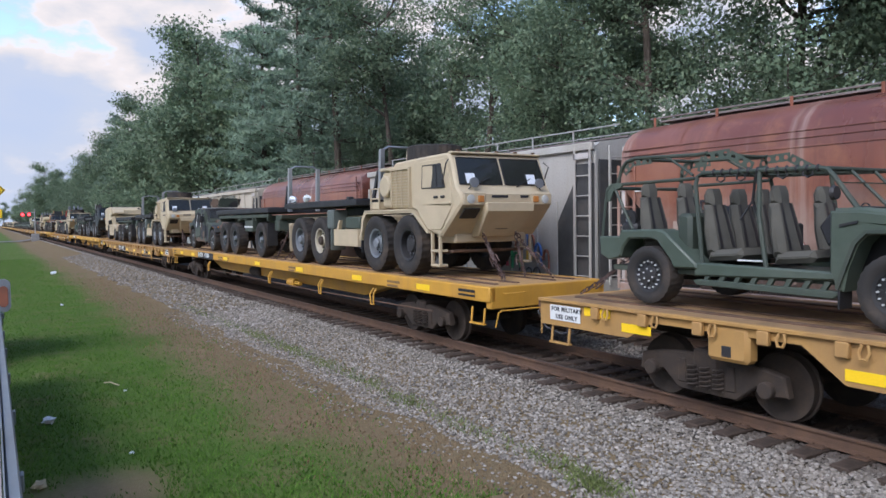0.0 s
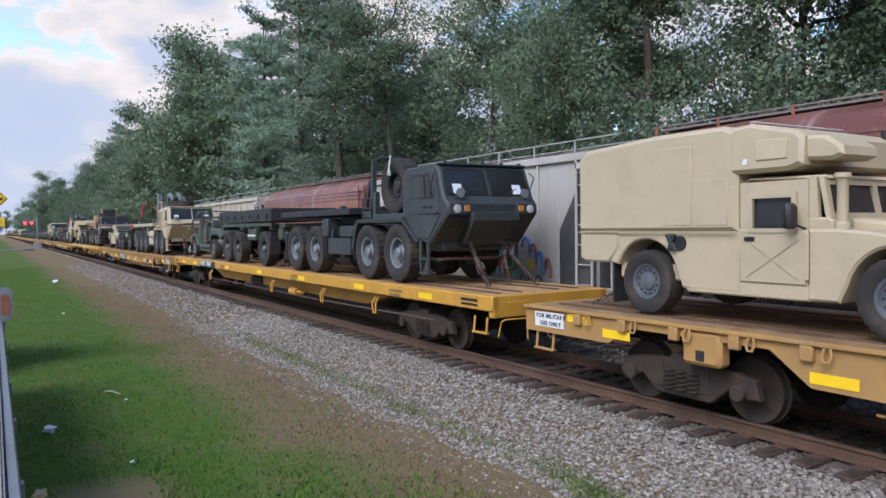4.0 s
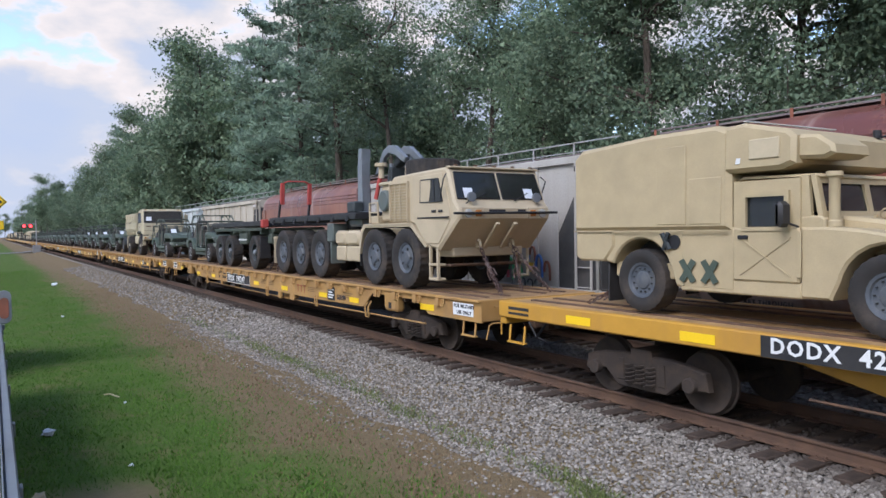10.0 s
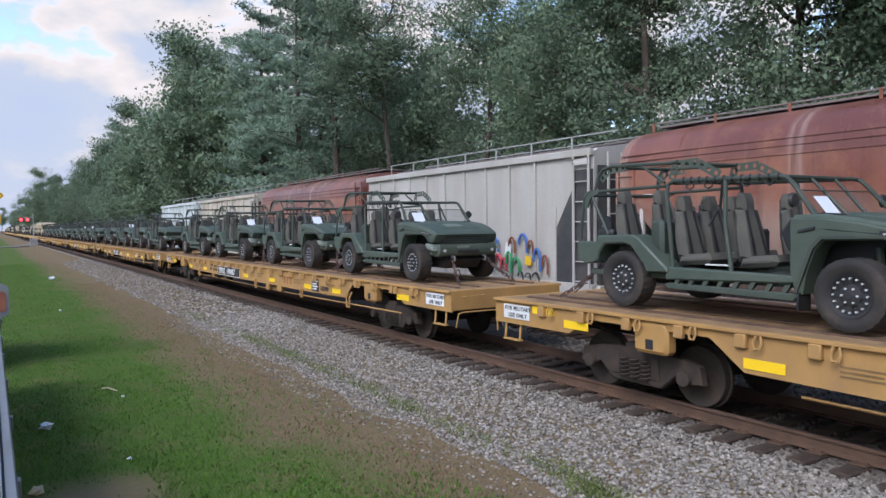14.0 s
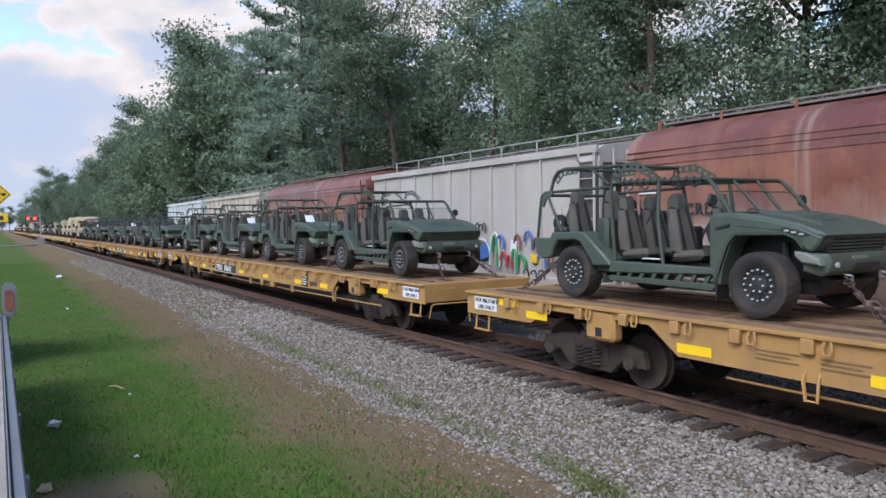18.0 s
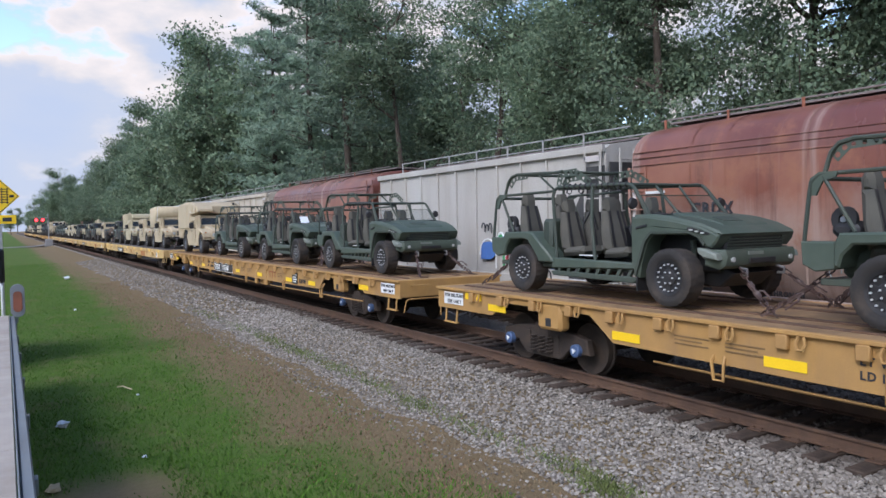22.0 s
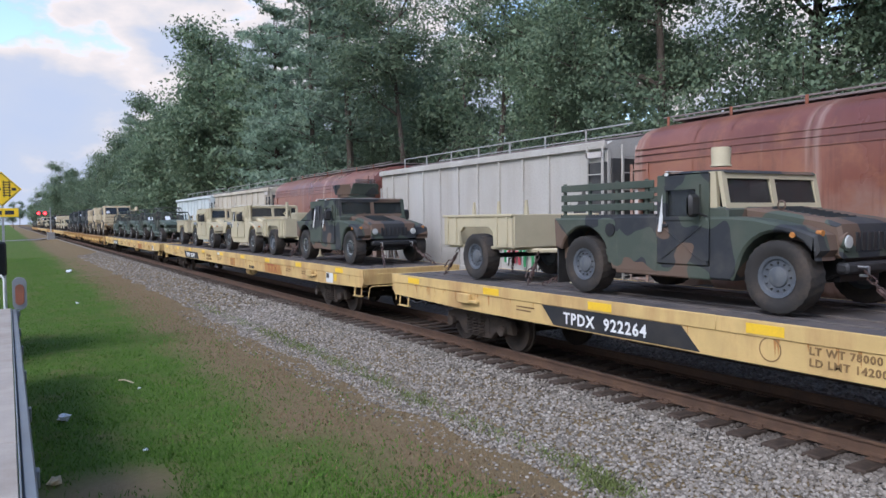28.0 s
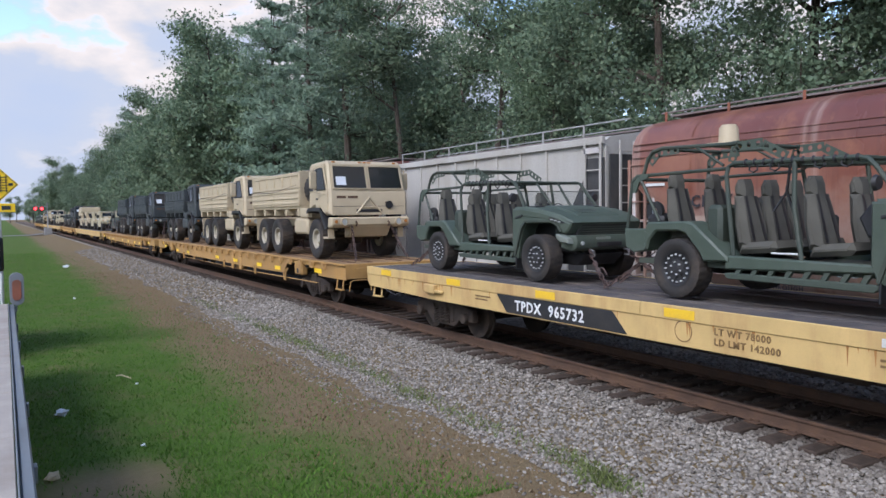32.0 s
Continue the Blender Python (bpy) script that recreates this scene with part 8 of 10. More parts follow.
def water_trailer():
    ob = thing("water_trailer", "olive green water tank trailer beside the cargo truck", "trailer")
    v, f, n = [], [], 24
    for x, k in ((-1.15, 0.0), (-1.15, 0.8), (-1.03, 1.0), (1.03, 1.0), (1.15, 0.8), (1.15, 0.0)):
        for j in range(n):
            a = 2 * math.pi * j / n
            c, s_ = math.cos(a), math.sin(a)
            v.append((x, 0.86 * k * math.copysign(abs(c) ** 0.75, c), 1.38 + 0.56 * k * math.copysign(abs(s_) ** 0.8, s_)))
    for i in range(5):
        for j in range(n):
            l = (j + 1) % n
            f.append((i * n + j, i * n + l, i * n + n + l, i * n + n + j))
    part("tank", Shape().add(v, f), GREEN, ob)
    for x in (-0.75, 0.75):
        part("tank_band", Shape().box(x - 0.04, x + 0.04, -0.9, 0.9, 0.75, 0.86, 0.01), DARKGREEN, ob)
    part("tank_lid", Shape().cyl((-0.1, 0, 1.96), 0.28, 0.12, "z", 18, cut=0.02), GREEN, ob)
    part("lid_handle", Shape().tube([(-0.3, 0, 2.0), (-0.3, 0, 2.08), (0.1, 0, 2.08), (0.1, 0, 2.0)], 0.015, 5), GREEN, ob)
    part("stencil_bar", Shape().box(-0.75, 0.35, -0.868, -0.85, 1.5, 1.6), PALELET, ob)
    part("frame", Shape().box(-1.4, 1.35, -0.5, 0.5, 0.68, 0.8, 0.02), DARKGREEN, ob)
    for sy in (-1, 1):
        prof = arch(0, 0.48, 0.58, 10, 170, 11) + arch(0, 0.48, 0.64, 170, 10, 11)
        part("fender", Shape().prism(prof, *yy(sy, 0.72, 1.08)), NAVY, ob)
        wheel(ob, "hum_dark", 0.0, sy * 0.9)
    part("drawbar", Shape().tube([(1.2, -0.5, 0.7), (2.1, 0, 0.62)], 0.045, 6).tube([(1.2, 0.5, 0.7), (2.1, 0, 0.62)], 0.045, 6), DARKGREEN, ob)
    part("landing_leg", Shape().tube([(1.6, 0, 0.65), (1.6, 0, 0.03)], 0.04, 7), DARKGREEN, ob)
    part("spigot_box", Shape().box(-1.5, -1.25, -0.5, 0.5, 0.85, 1.15, 0.03), DARKGREEN, ob)
    for sy in (-1, 1):
        chain(ob, (-1.35, sy * 0.5, 0.7), (-1.6, sy * 0.9, 0.03))
        chain(ob, (1.3, sy * 0.5, 0.7), (1.6, sy * 0.95, 0.03))
    return ob


# ---------------------------------------------------------------- heavy trucks
def flatrack(ob, x0, x1, z, M, rings, side=0.16, stuff=None):
    rk = part("flatrack", Shape().box(x0, x1, -1.2, 1.2, z, z + side, 0.015), M, ob)
    part("rack_floor", Shape().box(x0 + 0.05, x1 - 0.05, -1.12, 1.12, z + side, z + side + 0.02), BLACK, rk)
    if rings:
        for k in range(7):
            x = x0 + 0.45 + k * (x1 - x0 - 0.9) / 6
            r = Shape().tube([(x - 0.06, -1.2, z + side * 0.6), (x - 0.05, -1.24, z + side * 0.6 - 0.14), (x + 0.05, -1.24, z + side * 0.6 - 0.14), (x + 0.06, -1.2, z + side * 0.6)], 0.02, 5)
            part("tie_ring", r, M, rk)
    return rk


def hook_frame(ob, x, z, M, tip, h=1.45):
    """A-shaped lifting frame at the front of a flatrack."""
    s = Shape()
    for sy in (-1, 1):
        s.prism([(x - 0.36, z), (x - 0.22, z), (x + 0.06, z + h * 0.56), (x - 0.02, z + h * 0.6)], *yy(sy, 0.5, 0.56), 0.008)
    s.box(x - 0.06, x + 0.02, -0.5, 0.5, z, z + 0.1)
    fr = part("lifting_frame", s, M, ob)
    t = Shape()
    for sy in (-1, 1):
        foot = 0.5 if tip is REDARM else 0.02
        t.prism([(x - 0.02, z + h * foot), (x + 0.13, z + h * foot), (x + 0.2, z + h), (x + 0.1, z + h)], *yy(sy, 0.42, 0.55), 0.012)
        if tip is REDARM:
            s.prism([(x - 0.04, z), (x + 0.14, z), (x + 0.13, z + h * 0.5), (x - 0.02, z + h * 0.5)], *yy(sy, 0.43, 0.54), 0.01)
    t.tube([(x + 0.15, -0.49, z + h - 0.03), (x + 0.17, -0.3, z + h + 0.06), (x + 0.17, 0.3, z + h + 0.06), (x + 0.15, 0.49, z + h - 0.03)], 0.028, 7)
    if tip is REDARM:
        part("corner_block", Shape().box(x - 0.05, x + 0.16, -1.22, -1.0, z - 0.05, z + 0.22, 0.02), REDARM, ob, "red corner block")
    part("hook_bar", t, tip, fr)
    part("lock_block", Shape().box(x - 0.55, x - 0.4, -1.18, -1.02, z + 0.01, z + 0.12, 0.02), BLACK, fr)


GREYGREEN = surface("grey_green_steel", (0.105, 0.125, 0.115), 0.65, vary=0.12, dirt=(0.12, 0.1, 0.08), dirt_amt=0.4)


def heavy(axles, M, label, rack=BLACK, rack_tip=STEEL, rims="heavy", crane=False, spare_flat=True, rings=False, cabm=None, rim_last=None, rack_side=0.16, bed_box=None, odd_rear=None):
    """Forward-cab heavy truck; x = 0 at the first axle."""
    ob = thing("heavy_truck", label, "military truck", "heavy trucks on the flatcars")
    C = cabm or M
    tail = axles[-1]
    prof = [(0.3, 1.44), (0.3, 2.42), (0.44, 2.52), (1.6, 2.545), (1.71, 2.48), (1.97, 1.84), (2.11, 1.70), (2.11, 1.5), (1.42, 0.86), (0.92, 0.97), (0.46, 1.4)]
    taper = lambda x, z: 1.0 - 0.05 * max(0, z - 1.9) - 0.06 * max(0, x - 1.2)
    cab = part("cab", Shape().prism(prof, -1.22, 1.22, 0.045, narrow=taper), C, ob)
    for y0, y1 in ((-1.07, -0.04), (0.04, 1.07)):
        pane(cab, [(1.955, y0, 1.90), (1.955, y1, 1.90), (1.738, y1 * 0.96, 2.44), (1.738, y0 * 0.96, 2.44)], WINDOW_DARK, BLACK, "windshield", 0.03)
    for k in (-0.75, 0.3):
        part("wiper", Shape().tube([(1.985, k, 1.86), (1.93, k + 0.4, 2.03)], 0.012, 4), BLACK, cab)
    part("roof_visor", Shape().box(1.58, 1.75, -1.12, 1.12, 2.52, 2.565, 0.012), C, cab)
    for k in range(5):
        part("clearance_lamp", Shape().box(1.68, 1.74, -0.95 + 0.475 * k - 0.04, -0.95 + 0.475 * k + 0.04, 2.565, 2.6, 0.008), RUST if C is TAN else BLACK, cab)
    for sy in (-1, 1):
        d = Shape().prism([(0.60, 1.42), (0.60, 2.42), (1.56, 2.44), (1.80, 1.86), (1.86, 1.5), (1.46, 1.0), (1.0, 1.0), (0.66, 1.36)], *yy(sy, 1.185, 1.225), 0.01, narrow=lambda x, z: taper(x, z) * 1.012)
        door = part("door", d, C, cab)
        k = 1.245 * 0.975
        pts = [(0.72, 1.86), (1.60, 1.86), (1.42, 2.33), (0.72, 2.33)]
        pts = [(x, sy * k * (1 - 0.03 * (z - 1.86)), z) for x, z in (pts if sy < 0 else [pts[1], pts[0], pts[3], pts[2]])]
        pane(door, pts, WINDOW_DARK, BLACK, "window", 0.035)
        part("window_post", Shape().tube([(1.3, sy * k, 1.87), (1.24, sy * k * 0.985, 2.32)], 0.018, 4), BLACK, door)
        part("door_handle", Shape().box(1.2, 1.36, *yy(sy, 1.215, 1.24), 1.64, 1.69, 0.008), BLACK, door)
        part("door_latch", Shape().box(1.46, 1.6, *yy(sy, 1.2, 1.235), 1.64, 1.69, 0.008), BLACK, door)
        part("door_trim", Shape().prism([(0.62, 1.52), (1.82, 1.52), (1.82, 1.55), (0.62, 1.55)], *yy(sy, 1.2, 1.24)), BLACK if crane else STRAP if cabm else C, door)
        part("mirror_bracket", Shape().tube([(1.74, sy * 1.2, 2.4), (1.8, sy * 1.3, 2.3), (1.62, sy * 1.28, 1.9)], 0.014, 5), BLACK, cab)
        part("headlight", Shape().lathe([(0, 0.03), (0.085, 0.02), (0.1, -0.03)], (2.125, sy * 0.93, 1.6), "x", 14), LAMP, cab)
        part("turn_lamp", Shape().box(2.10, 2.145, *yy(sy, 0.62, 0.76), 1.54, 1.67, 0.012), AMBER, cab)
        part("lamp_guard", Shape().box(2.09, 2.125, *yy(sy, 0.57, 1.1), 1.48, 1.73, 0.02), C, cab)
        part("mirror", Shape().cyl((2.08, sy * 0.82, 1.93), 0.1, 0.05, "x", 14), GREYRIM, cab)
        part("mirror_arm", Shape().tube([(2.0, sy * 0.9, 1.8), (2.06, sy * 0.83, 1.9)], 0.014, 5), BLACK, cab)
        st = Shape()
        for z in (0.24, 0.54):
            st.box(1.0, 1.34, *yy(sy, 0.98, 1.2), z, z + 0.05, 0.008)
        for x in (1.0, 1.3):
            st.box(x, x + 0.05, *yy(sy, 1.12, 1.19), 0.24, 0.98, 0.01)
        part("cab_step", st, C, ob)
        part("front_fender", Shape().prism([(0.98, 0.94), (0.9, 0.92), (0.28, 1.36), (-1.98, 1.36), (-2.12, 1.24), (-2.3, 0.72), (-2.36, 0.72), (-2.24, 1.26), (-2.08, 1.43), (0.32, 1.43)], *yy(sy, 0.72, 1.22)), M, ob)
        part("mud_flap", Shape().box(-2.34, -2.31, *yy(sy, 0.74, 1.2), 0.42, 0.8, 0.008), BLACK, ob)
        part("fender_strip", Shape().box(-2.05, 0.3, *yy(sy, 1.2, 1.235), 1.4, 1.445, 0.006), C, ob)
        part("tow_eye", Shape().lathe([(0.07, -0.03), (0.11, 0), (0.07, 0.03)], (1.72, sy * 0.42, 0.98), "y", 12, True), C, ob)
        part("frame_rail", Shape().box(tail - 1.1, 1.3, *yy(sy, 0.38, 0.5), 0.82, 1.1, 0.012), M, ob)
    if not crane and not cabm:
        nose = Shape().prism([(2.2, 1.52), (2.06, 1.54), (1.5, 0.98), (1.5, 0.84), (1.72, 0.86), (2.2, 1.36)], -0.6, 0.6, 0.025, narrow=lambda x, z: 1.0 if z > 1.3 else 0.84)
        part("nose_panel", nose, C, cab)
        part("name_plate", Shape().prism([(2.075, 1.42), (1.885, 1.235), (1.9, 1.22), (2.09, 1.405)], -1.06, -0.68), BLACK, cab, "black plate with unreadable pale lettering")
        part("grille_slot", Shape().prism([(1.97, 1.16), (1.83, 1.01), (1.85, 0.995), (1.99, 1.145)], -0.16, 0.16), BLACK, cab)
    else:
        if cabm:
            gm = Shape()
            for k in range(7):
                x, z = 1.62 + 0.068 * k, 1.02 + 0.064 * k
                gm.prism([(x, z), (x + 0.03, z - 0.03), (x + 0.07, z + 0.01), (x + 0.04, z + 0.04)], -0.52, 0.5)
            part("nose_grille", gm, BLACK, cab, "black barred nose grille")
        part("tow_rod", Shape().tube([(2.17, -1.3, 1.6), (2.17, 1.3, 1.62)], 0.026, 6), STRAP if cabm else BLACK, cab, "pale tow rod carried across the front" if cabm else "long black tow rod carried across the front")
        for y in (-0.22, 0.22):
            part("tow_arm", Shape().prism([(2.12, 1.42), (1.62, 0.92), (1.66, 0.88), (2.16, 1.38)], y - 0.05, y + 0.05, 0.01), C, cab)
    part("brush_bar", Shape().tube([(1.0, -0.95, 0.52), (1.4, -0.9, 0.55), (1.4, 0.9, 0.55), (1.0, 0.95, 0.52)], 0.035, 6), RUST, ob)
    part("data_bar", Shape().box(2.112, 2.12, -0.42, -0.02, 1.63, 1.68), PALELET, cab)
    part("data_bar", Shape().box(2.112, 2.12, 0.3, 0.5, 1.63, 1.68), PALELET, cab)
    if not cabm:
        for y in (-0.8, 0.72):
            part("windshield_paper", Shape().quad((1.972, y - 0.11, 1.92), (1.972, y + 0.11, 1.92), (1.892, y + 0.11, 2.12), (1.892, y - 0.11, 2.12), thick=0.006), PAPER, cab, "white paper behind the windshield", smooth=0)
    part("winch_beam", Shape().box(0.9, 1.5, -0.9, 0.9, 0.72, 0.92, 0.03), M, ob)
    # engine housing behind the cab
    if spare_flat:
        eng = part("engine_housing", Shape().prism([(-0.84, 1.44), (-0.84, 2.4), (-0.7, 2.5), (0.22, 2.53), (0.29, 2.46), (0.29, 1.44)], -1.1, 1.1, 0.04), C, ob)
        part("louvre_frame", Shape().prism([(-0.8, 1.47), (-0.8, 2.36), (0.06, 2.36), (0.06, 1.47), (0.02, 1.51), (0.02, 2.32), (-0.76, 2.32), (-0.76, 1.51)], -1.17, -1.09), C, eng, smooth=0)
        part("louvre_backing", Shape().box(-0.78, 0.04, -1.125, -1.102, 1.49, 2.34), CANVAS_PAINT if C is TAN else BLACK, eng)
        for k in range(12):
            z = 1.54 + 0.064 * k
            part("louvre", Shape().box(-0.76, 0.02, -1.15, -1.12, z, z + 0.022, 0.004), C, eng)
        for x in (-0.55, -0.3):
            part("louvre_bar", Shape().box(x - 0.012, x + 0.012, -1.16, -1.14, 1.5, 2.33), C, eng, smooth=0)
        part("air_cleaner", Shape().box(-1.42, -0.88, -1.05, -0.3, 1.5, 2.34, 0.05), C, ob)
        part("air_cleaner_drum", Shape().cyl((-1.14, -1.08, 1.98), 0.25, 0.16, "y", 18, cut=0.03), GREYGREEN if crane else C, ob)
        part("air_cleaner_cap", Shape().box(-1.46, -0.86, -1.1, -0.35, 2.34, 2.42, 0.02), C, ob)
        sp = part("spare_wheel", WHEELS["heavy"][1], TYRE, ob, m=pose(-0.85, 0.05, 2.72, 90, 0, 0))
        part("rim", WHEELS["heavy"][2], TYRE, sp)
        part("spare_carrier", Shape().tube([(-1.2, -0.5, 2.4), (-1.15, -0.5, 2.8), (-0.85, -0.45, 2.85)], 0.035, 6), C, ob)
    else:
        eng = part("engine_housing", Shape().box(-0.9, 0.26, -0.5, 1.12, 1.44, 2.35, 0.05), BLACK, ob)
        sp = part("spare_wheel", WHEELS["heavy"][1], TYRE, ob, m=pose(-0.5, -0.8, 2.2, 0, 0, 0))
        part("rim", WHEELS["heavy_black"][2], TYRE, sp)
        part("spare_frame", Shape().box(-1.3, 0.3, -1.16, -1.02, 1.43, 1.56, 0.015), M, ob)
        part("spare_post", Shape().box(-1.3, -1.18, -1.14, -1.0, 1.5, 2.1, 0.015), M, ob)
        part("spare_strap", Shape().tube([(-0.5, -1.06, 2.9), (-0.52, -1.1, 2.62), (-0.58, -1.1, 2.45)], 0.02, 5).tube([(-0.52, -1.1, 2.62), (-0.46, -1.1, 2.44)], 0.018, 5), STRAP, ob, "pale rope tied round the spare wheel")
    part("exhaust_stack", Shape().tube([(-1.65, 0.9, 1.5), (-1.65, 0.9, 2.55), (-1.75, 0.9, 2.65)], 0.08, 9), RUST, ob)
    gr = Shape()
    gr.tube([(-1.46, -1.12, 1.46), (-1.46, -1.12, 1.95), (-1.9, -1.12, 1.95), (-1.9, -1.12, 1.46)], 0.025, 5)
    gr.tube([(-1.46, -1.12, 1.72), (-1.9, -1.12, 1.72)], 0.02, 5)
    part("guard_rail", gr, C, ob)
    part("hydraulic_box", Shape().box(-2.0, -1.45, -1.1, -0.4, 1.45, 1.64, 0.03), C, ob)
    gap0, gap1 = axles[1] - 0.78, axles[2] + 0.78
    if crane:
        mid = (gap0 + gap1) / 2
        for x0, x1 in ((gap1 + 0.3, mid), (mid + 0.02, gap0 - 0.1)):
            part("fuel_tank", Shape().box(x0, x1, -1.2, -0.52, 0.92, 1.3, 0.07), M, ob)
            part("tool_box", Shape().box(x0 + 0.04, x1, -1.18, -0.6, 0.52, 0.9, 0.03), M, ob)
    else:
        part("battery_tray", Shape().prism([(gap1 + 0.12, 0.55), (gap1 + 0.12, 0.98), (gap1 + 0.3, 0.98), (gap1 + 0.45, 1.22), (gap1 + 0.52, 1.22), (gap1 + 0.42, 0.98), (gap0 - 0.3, 0.98), (gap0 - 0.3, 0.55)], -1.16, -1.06, 0.01), M, ob)
        part("battery_box", Shape().box(gap1 + 0.15, gap0 - 0.3, -1.06, -0.5, 0.58, 0.96, 0.03), M, ob)
        part("stowage_chest", Shape().box(gap1 + 0.75, gap0 - 0.3, -1.1, -0.6, 1.0, 1.3, 0.03), M if M is not TAN else DARKGREEN, ob)
        part("air_tank", Shape().cyl((gap0 - 0.12, -0.95, 0.78), 0.16, 0.6, "x", 14, cut=0.03), M, ob)
        part("fuel_tank", Shape().cyl(((gap0 + gap1) / 2, 0.0, 0.9), 0.25, 0.9, "x", 16, cut=0.04), M, ob)
    part("side_box", Shape().box(gap1 + 0.15, gap0 - 0.4, 0.6, 1.18, 0.6, 1.25, 0.04), M, ob)
    part("wheel_guard", Shape().box(axles[2] + 0.55, axles[2] + 0.95, -1.2, -0.75, 1.0, 1.5, 0.03), GREYGREEN if M is TAN else M, ob)
    part("guard_flap", Shape().box(axles[2] + 0.78, axles[2] + 0.82, -1.2, -0.78, 0.42, 1.02, 0.008), GREYGREEN if M is TAN else BLACK, ob)
    part("sub_frame", Shape().box(tail - 1.2, gap0, -0.62, 0.62, 1.1, 1.34, 0.02), M, ob)
    part("load_arm", Shape().box(axles[2] - 0.3, gap0 - 0.05, -0.28, 0.28, 1.34, 1.58, 0.03), BLACK, ob)
    rk = flatrack(ob, min(tail - 1.25, -7.4), gap0 - 0.25 if not bed_box else gap0 + 0.35, 1.58, rack, rings, rack_side)
    hk = Shape()
    hk.prism([(gap0 - 0.5, 1.6), (gap0 - 0.22, 1.6), (gap0 - 0.12, 2.9), (gap0 - 0.3, 2.95)], -0.22, 0.22, 0.03)
    hk.prism([(gap0 - 0.3, 2.95), (gap0 - 0.12, 2.9), (gap0 + 0.25, 3.08), (gap0 + 0.28, 3.2), (gap0 - 0.1, 3.18)], -0.12, 0.12, 0.03)
    part("hook_arm", hk, NAVY, ob) if crane else None
    if crane:
        g = gap0 - 0.78
        arm = [(g - 0.2, 2.75), (g + 0.05, 3.05), (g + 0.3, 3.36), (g + 0.6, 3.46), (g + 0.95, 3.42), (g + 1.5, 3.08), (g + 1.4, 2.95), (g + 0.95, 3.18), (g + 0.6, 3.26), (g + 0.35, 3.16), (g + 0.1, 2.8)]
        for y in (-0.22, 0.22):
            part("crane_boom", Shape().prism(arm, y - 0.06, y + 0.06, 0.02), GREYRIM, ob, "dark grey crane boom folded over the cab")
        part("boom_link", Shape().prism([(g + 0.35, 2.5), (g + 0.5, 3.0), (g + 0.62, 3.0), (g + 0.48, 2.5)], -0.2, 0.2, 0.01), GREYRIM, ob)
        part("crane_post", Shape().prism([(g - 0.22, 1.5), (g + 0.04, 1.5), (g + 0.02, 2.9), (g + 0.08, 3.4), (g - 0.12, 3.42), (g - 0.2, 2.9)], -0.78, -0.5, 0.03), GREYRIM, ob, "dark grey crane post")
        part("crane_post", Shape().prism([(g - 0.22, 1.5), (g + 0.04, 1.5), (g + 0.02, 2.9), (g + 0.0, 3.3), (g - 0.16, 3.3), (g - 0.2, 2.9)], 0.52, 0.78, 0.03), GREYRIM, ob, "dark grey crane post")
        part("crane_ram", Shape().tube([(g + 0.2, -0.45, 2.1), (g + 0.32, -0.35, 2.75)], 0.06, 8), REDARM if rack is BLACK else GREYRIM, ob)
        part("crane_base", Shape().box(g - 0.4, g + 0.3, -0.95, 0.95, 1.4, 1.78, 0.05), GREYRIM, ob)
        part("crane_valves", Shape().box(g - 0.3, g + 0.12, -1.05, -0.75, 1.75, 2.05, 0.04), NAVY, ob)
        part("warning_drum", Shape().cyl((gap0 + 0.35, -0.75, 2.9), 0.16, 0.08, "z", 16).cyl((gap0 + 0.35, -0.75, 2.72), 0.07, 0.3, "z", 10), C, ob)
    elif not bed_box:
        hook_frame(ob, gap0 - 0.35, 1.7, rack, rack_tip, 1.3)
    if bed_box:
        part("bed_locker", Shape().box(-2.6, -1.95, -1.2, -0.55, 2.1, 2.68, 0.03), bed_box, ob, "weathered orange-tan locker")
        part("locker_leg", Shape().prism([(-2.5, 1.55), (-2.4, 2.1), (-2.2, 2.1), (-2.3, 1.55)], -1.2, -1.08, 0.01), bed_box, ob)
        for y in (-0.62, 0.55):
            part("rack_mast", Shape().prism([(-1.95, 1.6), (-1.68, 1.6), (-1.72, 2.5), (-1.58, 3.25), (-1.78, 3.3), (-1.92, 2.5)], y - 0.07, y + 0.07, 0.015), bed_box, ob, "rusty orange-tan lifting mast")
        part("mast_panel", Shape().prism([(-1.84, 1.6), (-1.76, 1.6), (-1.62, 3.2), (-1.7, 3.2)], -0.55, 0.48), NAVY, ob)
        part("corner_casting", Shape().box(-2.1, -1.82, -1.24, -1.0, 1.5, 1.8, 0.03), bed_box, ob)
    for i, x in enumerate(axles):
        part("axle", Shape().tube([(x, -0.85, 0.66), (x, 0.85, 0.66)], 0.09, 8).box(x - 0.22, x + 0.22, -0.25, 0.25, 0.46, 0.86, 0.06), BOGIE, ob)
        for sy in (-1, 1):
            wheel(ob, odd_rear if odd_rear and i == 3 else rim_last if (rim_last and i == 2) else "heavy_black" if rim_last and i == 0 else rims, x, sy * 1.0)
    part("tail_frame", Shape().box(tail - 1.15, tail - 0.95, -1.1, 1.1, 0.85, 1.15, 0.02), M, ob)
    for sy in (-1, 1):
        part("tail_flap", Shape().box(tail - 0.85, tail - 0.82, *yy(sy, 0.78, 1.2), 0.3, 1.1, 0.008), M, ob)
        chain(ob, (1.76, sy * 0.42, 0.95), (2.75, sy * 0.62, 0.03))
        chain(ob, (1.76, sy * 0.42, 0.95), (2.3, sy * 0.25, 0.03))
        chain(ob, (tail - 1.1, sy * 0.6, 0.9), (tail - 1.8, sy * 0.8, 0.03))
    return ob


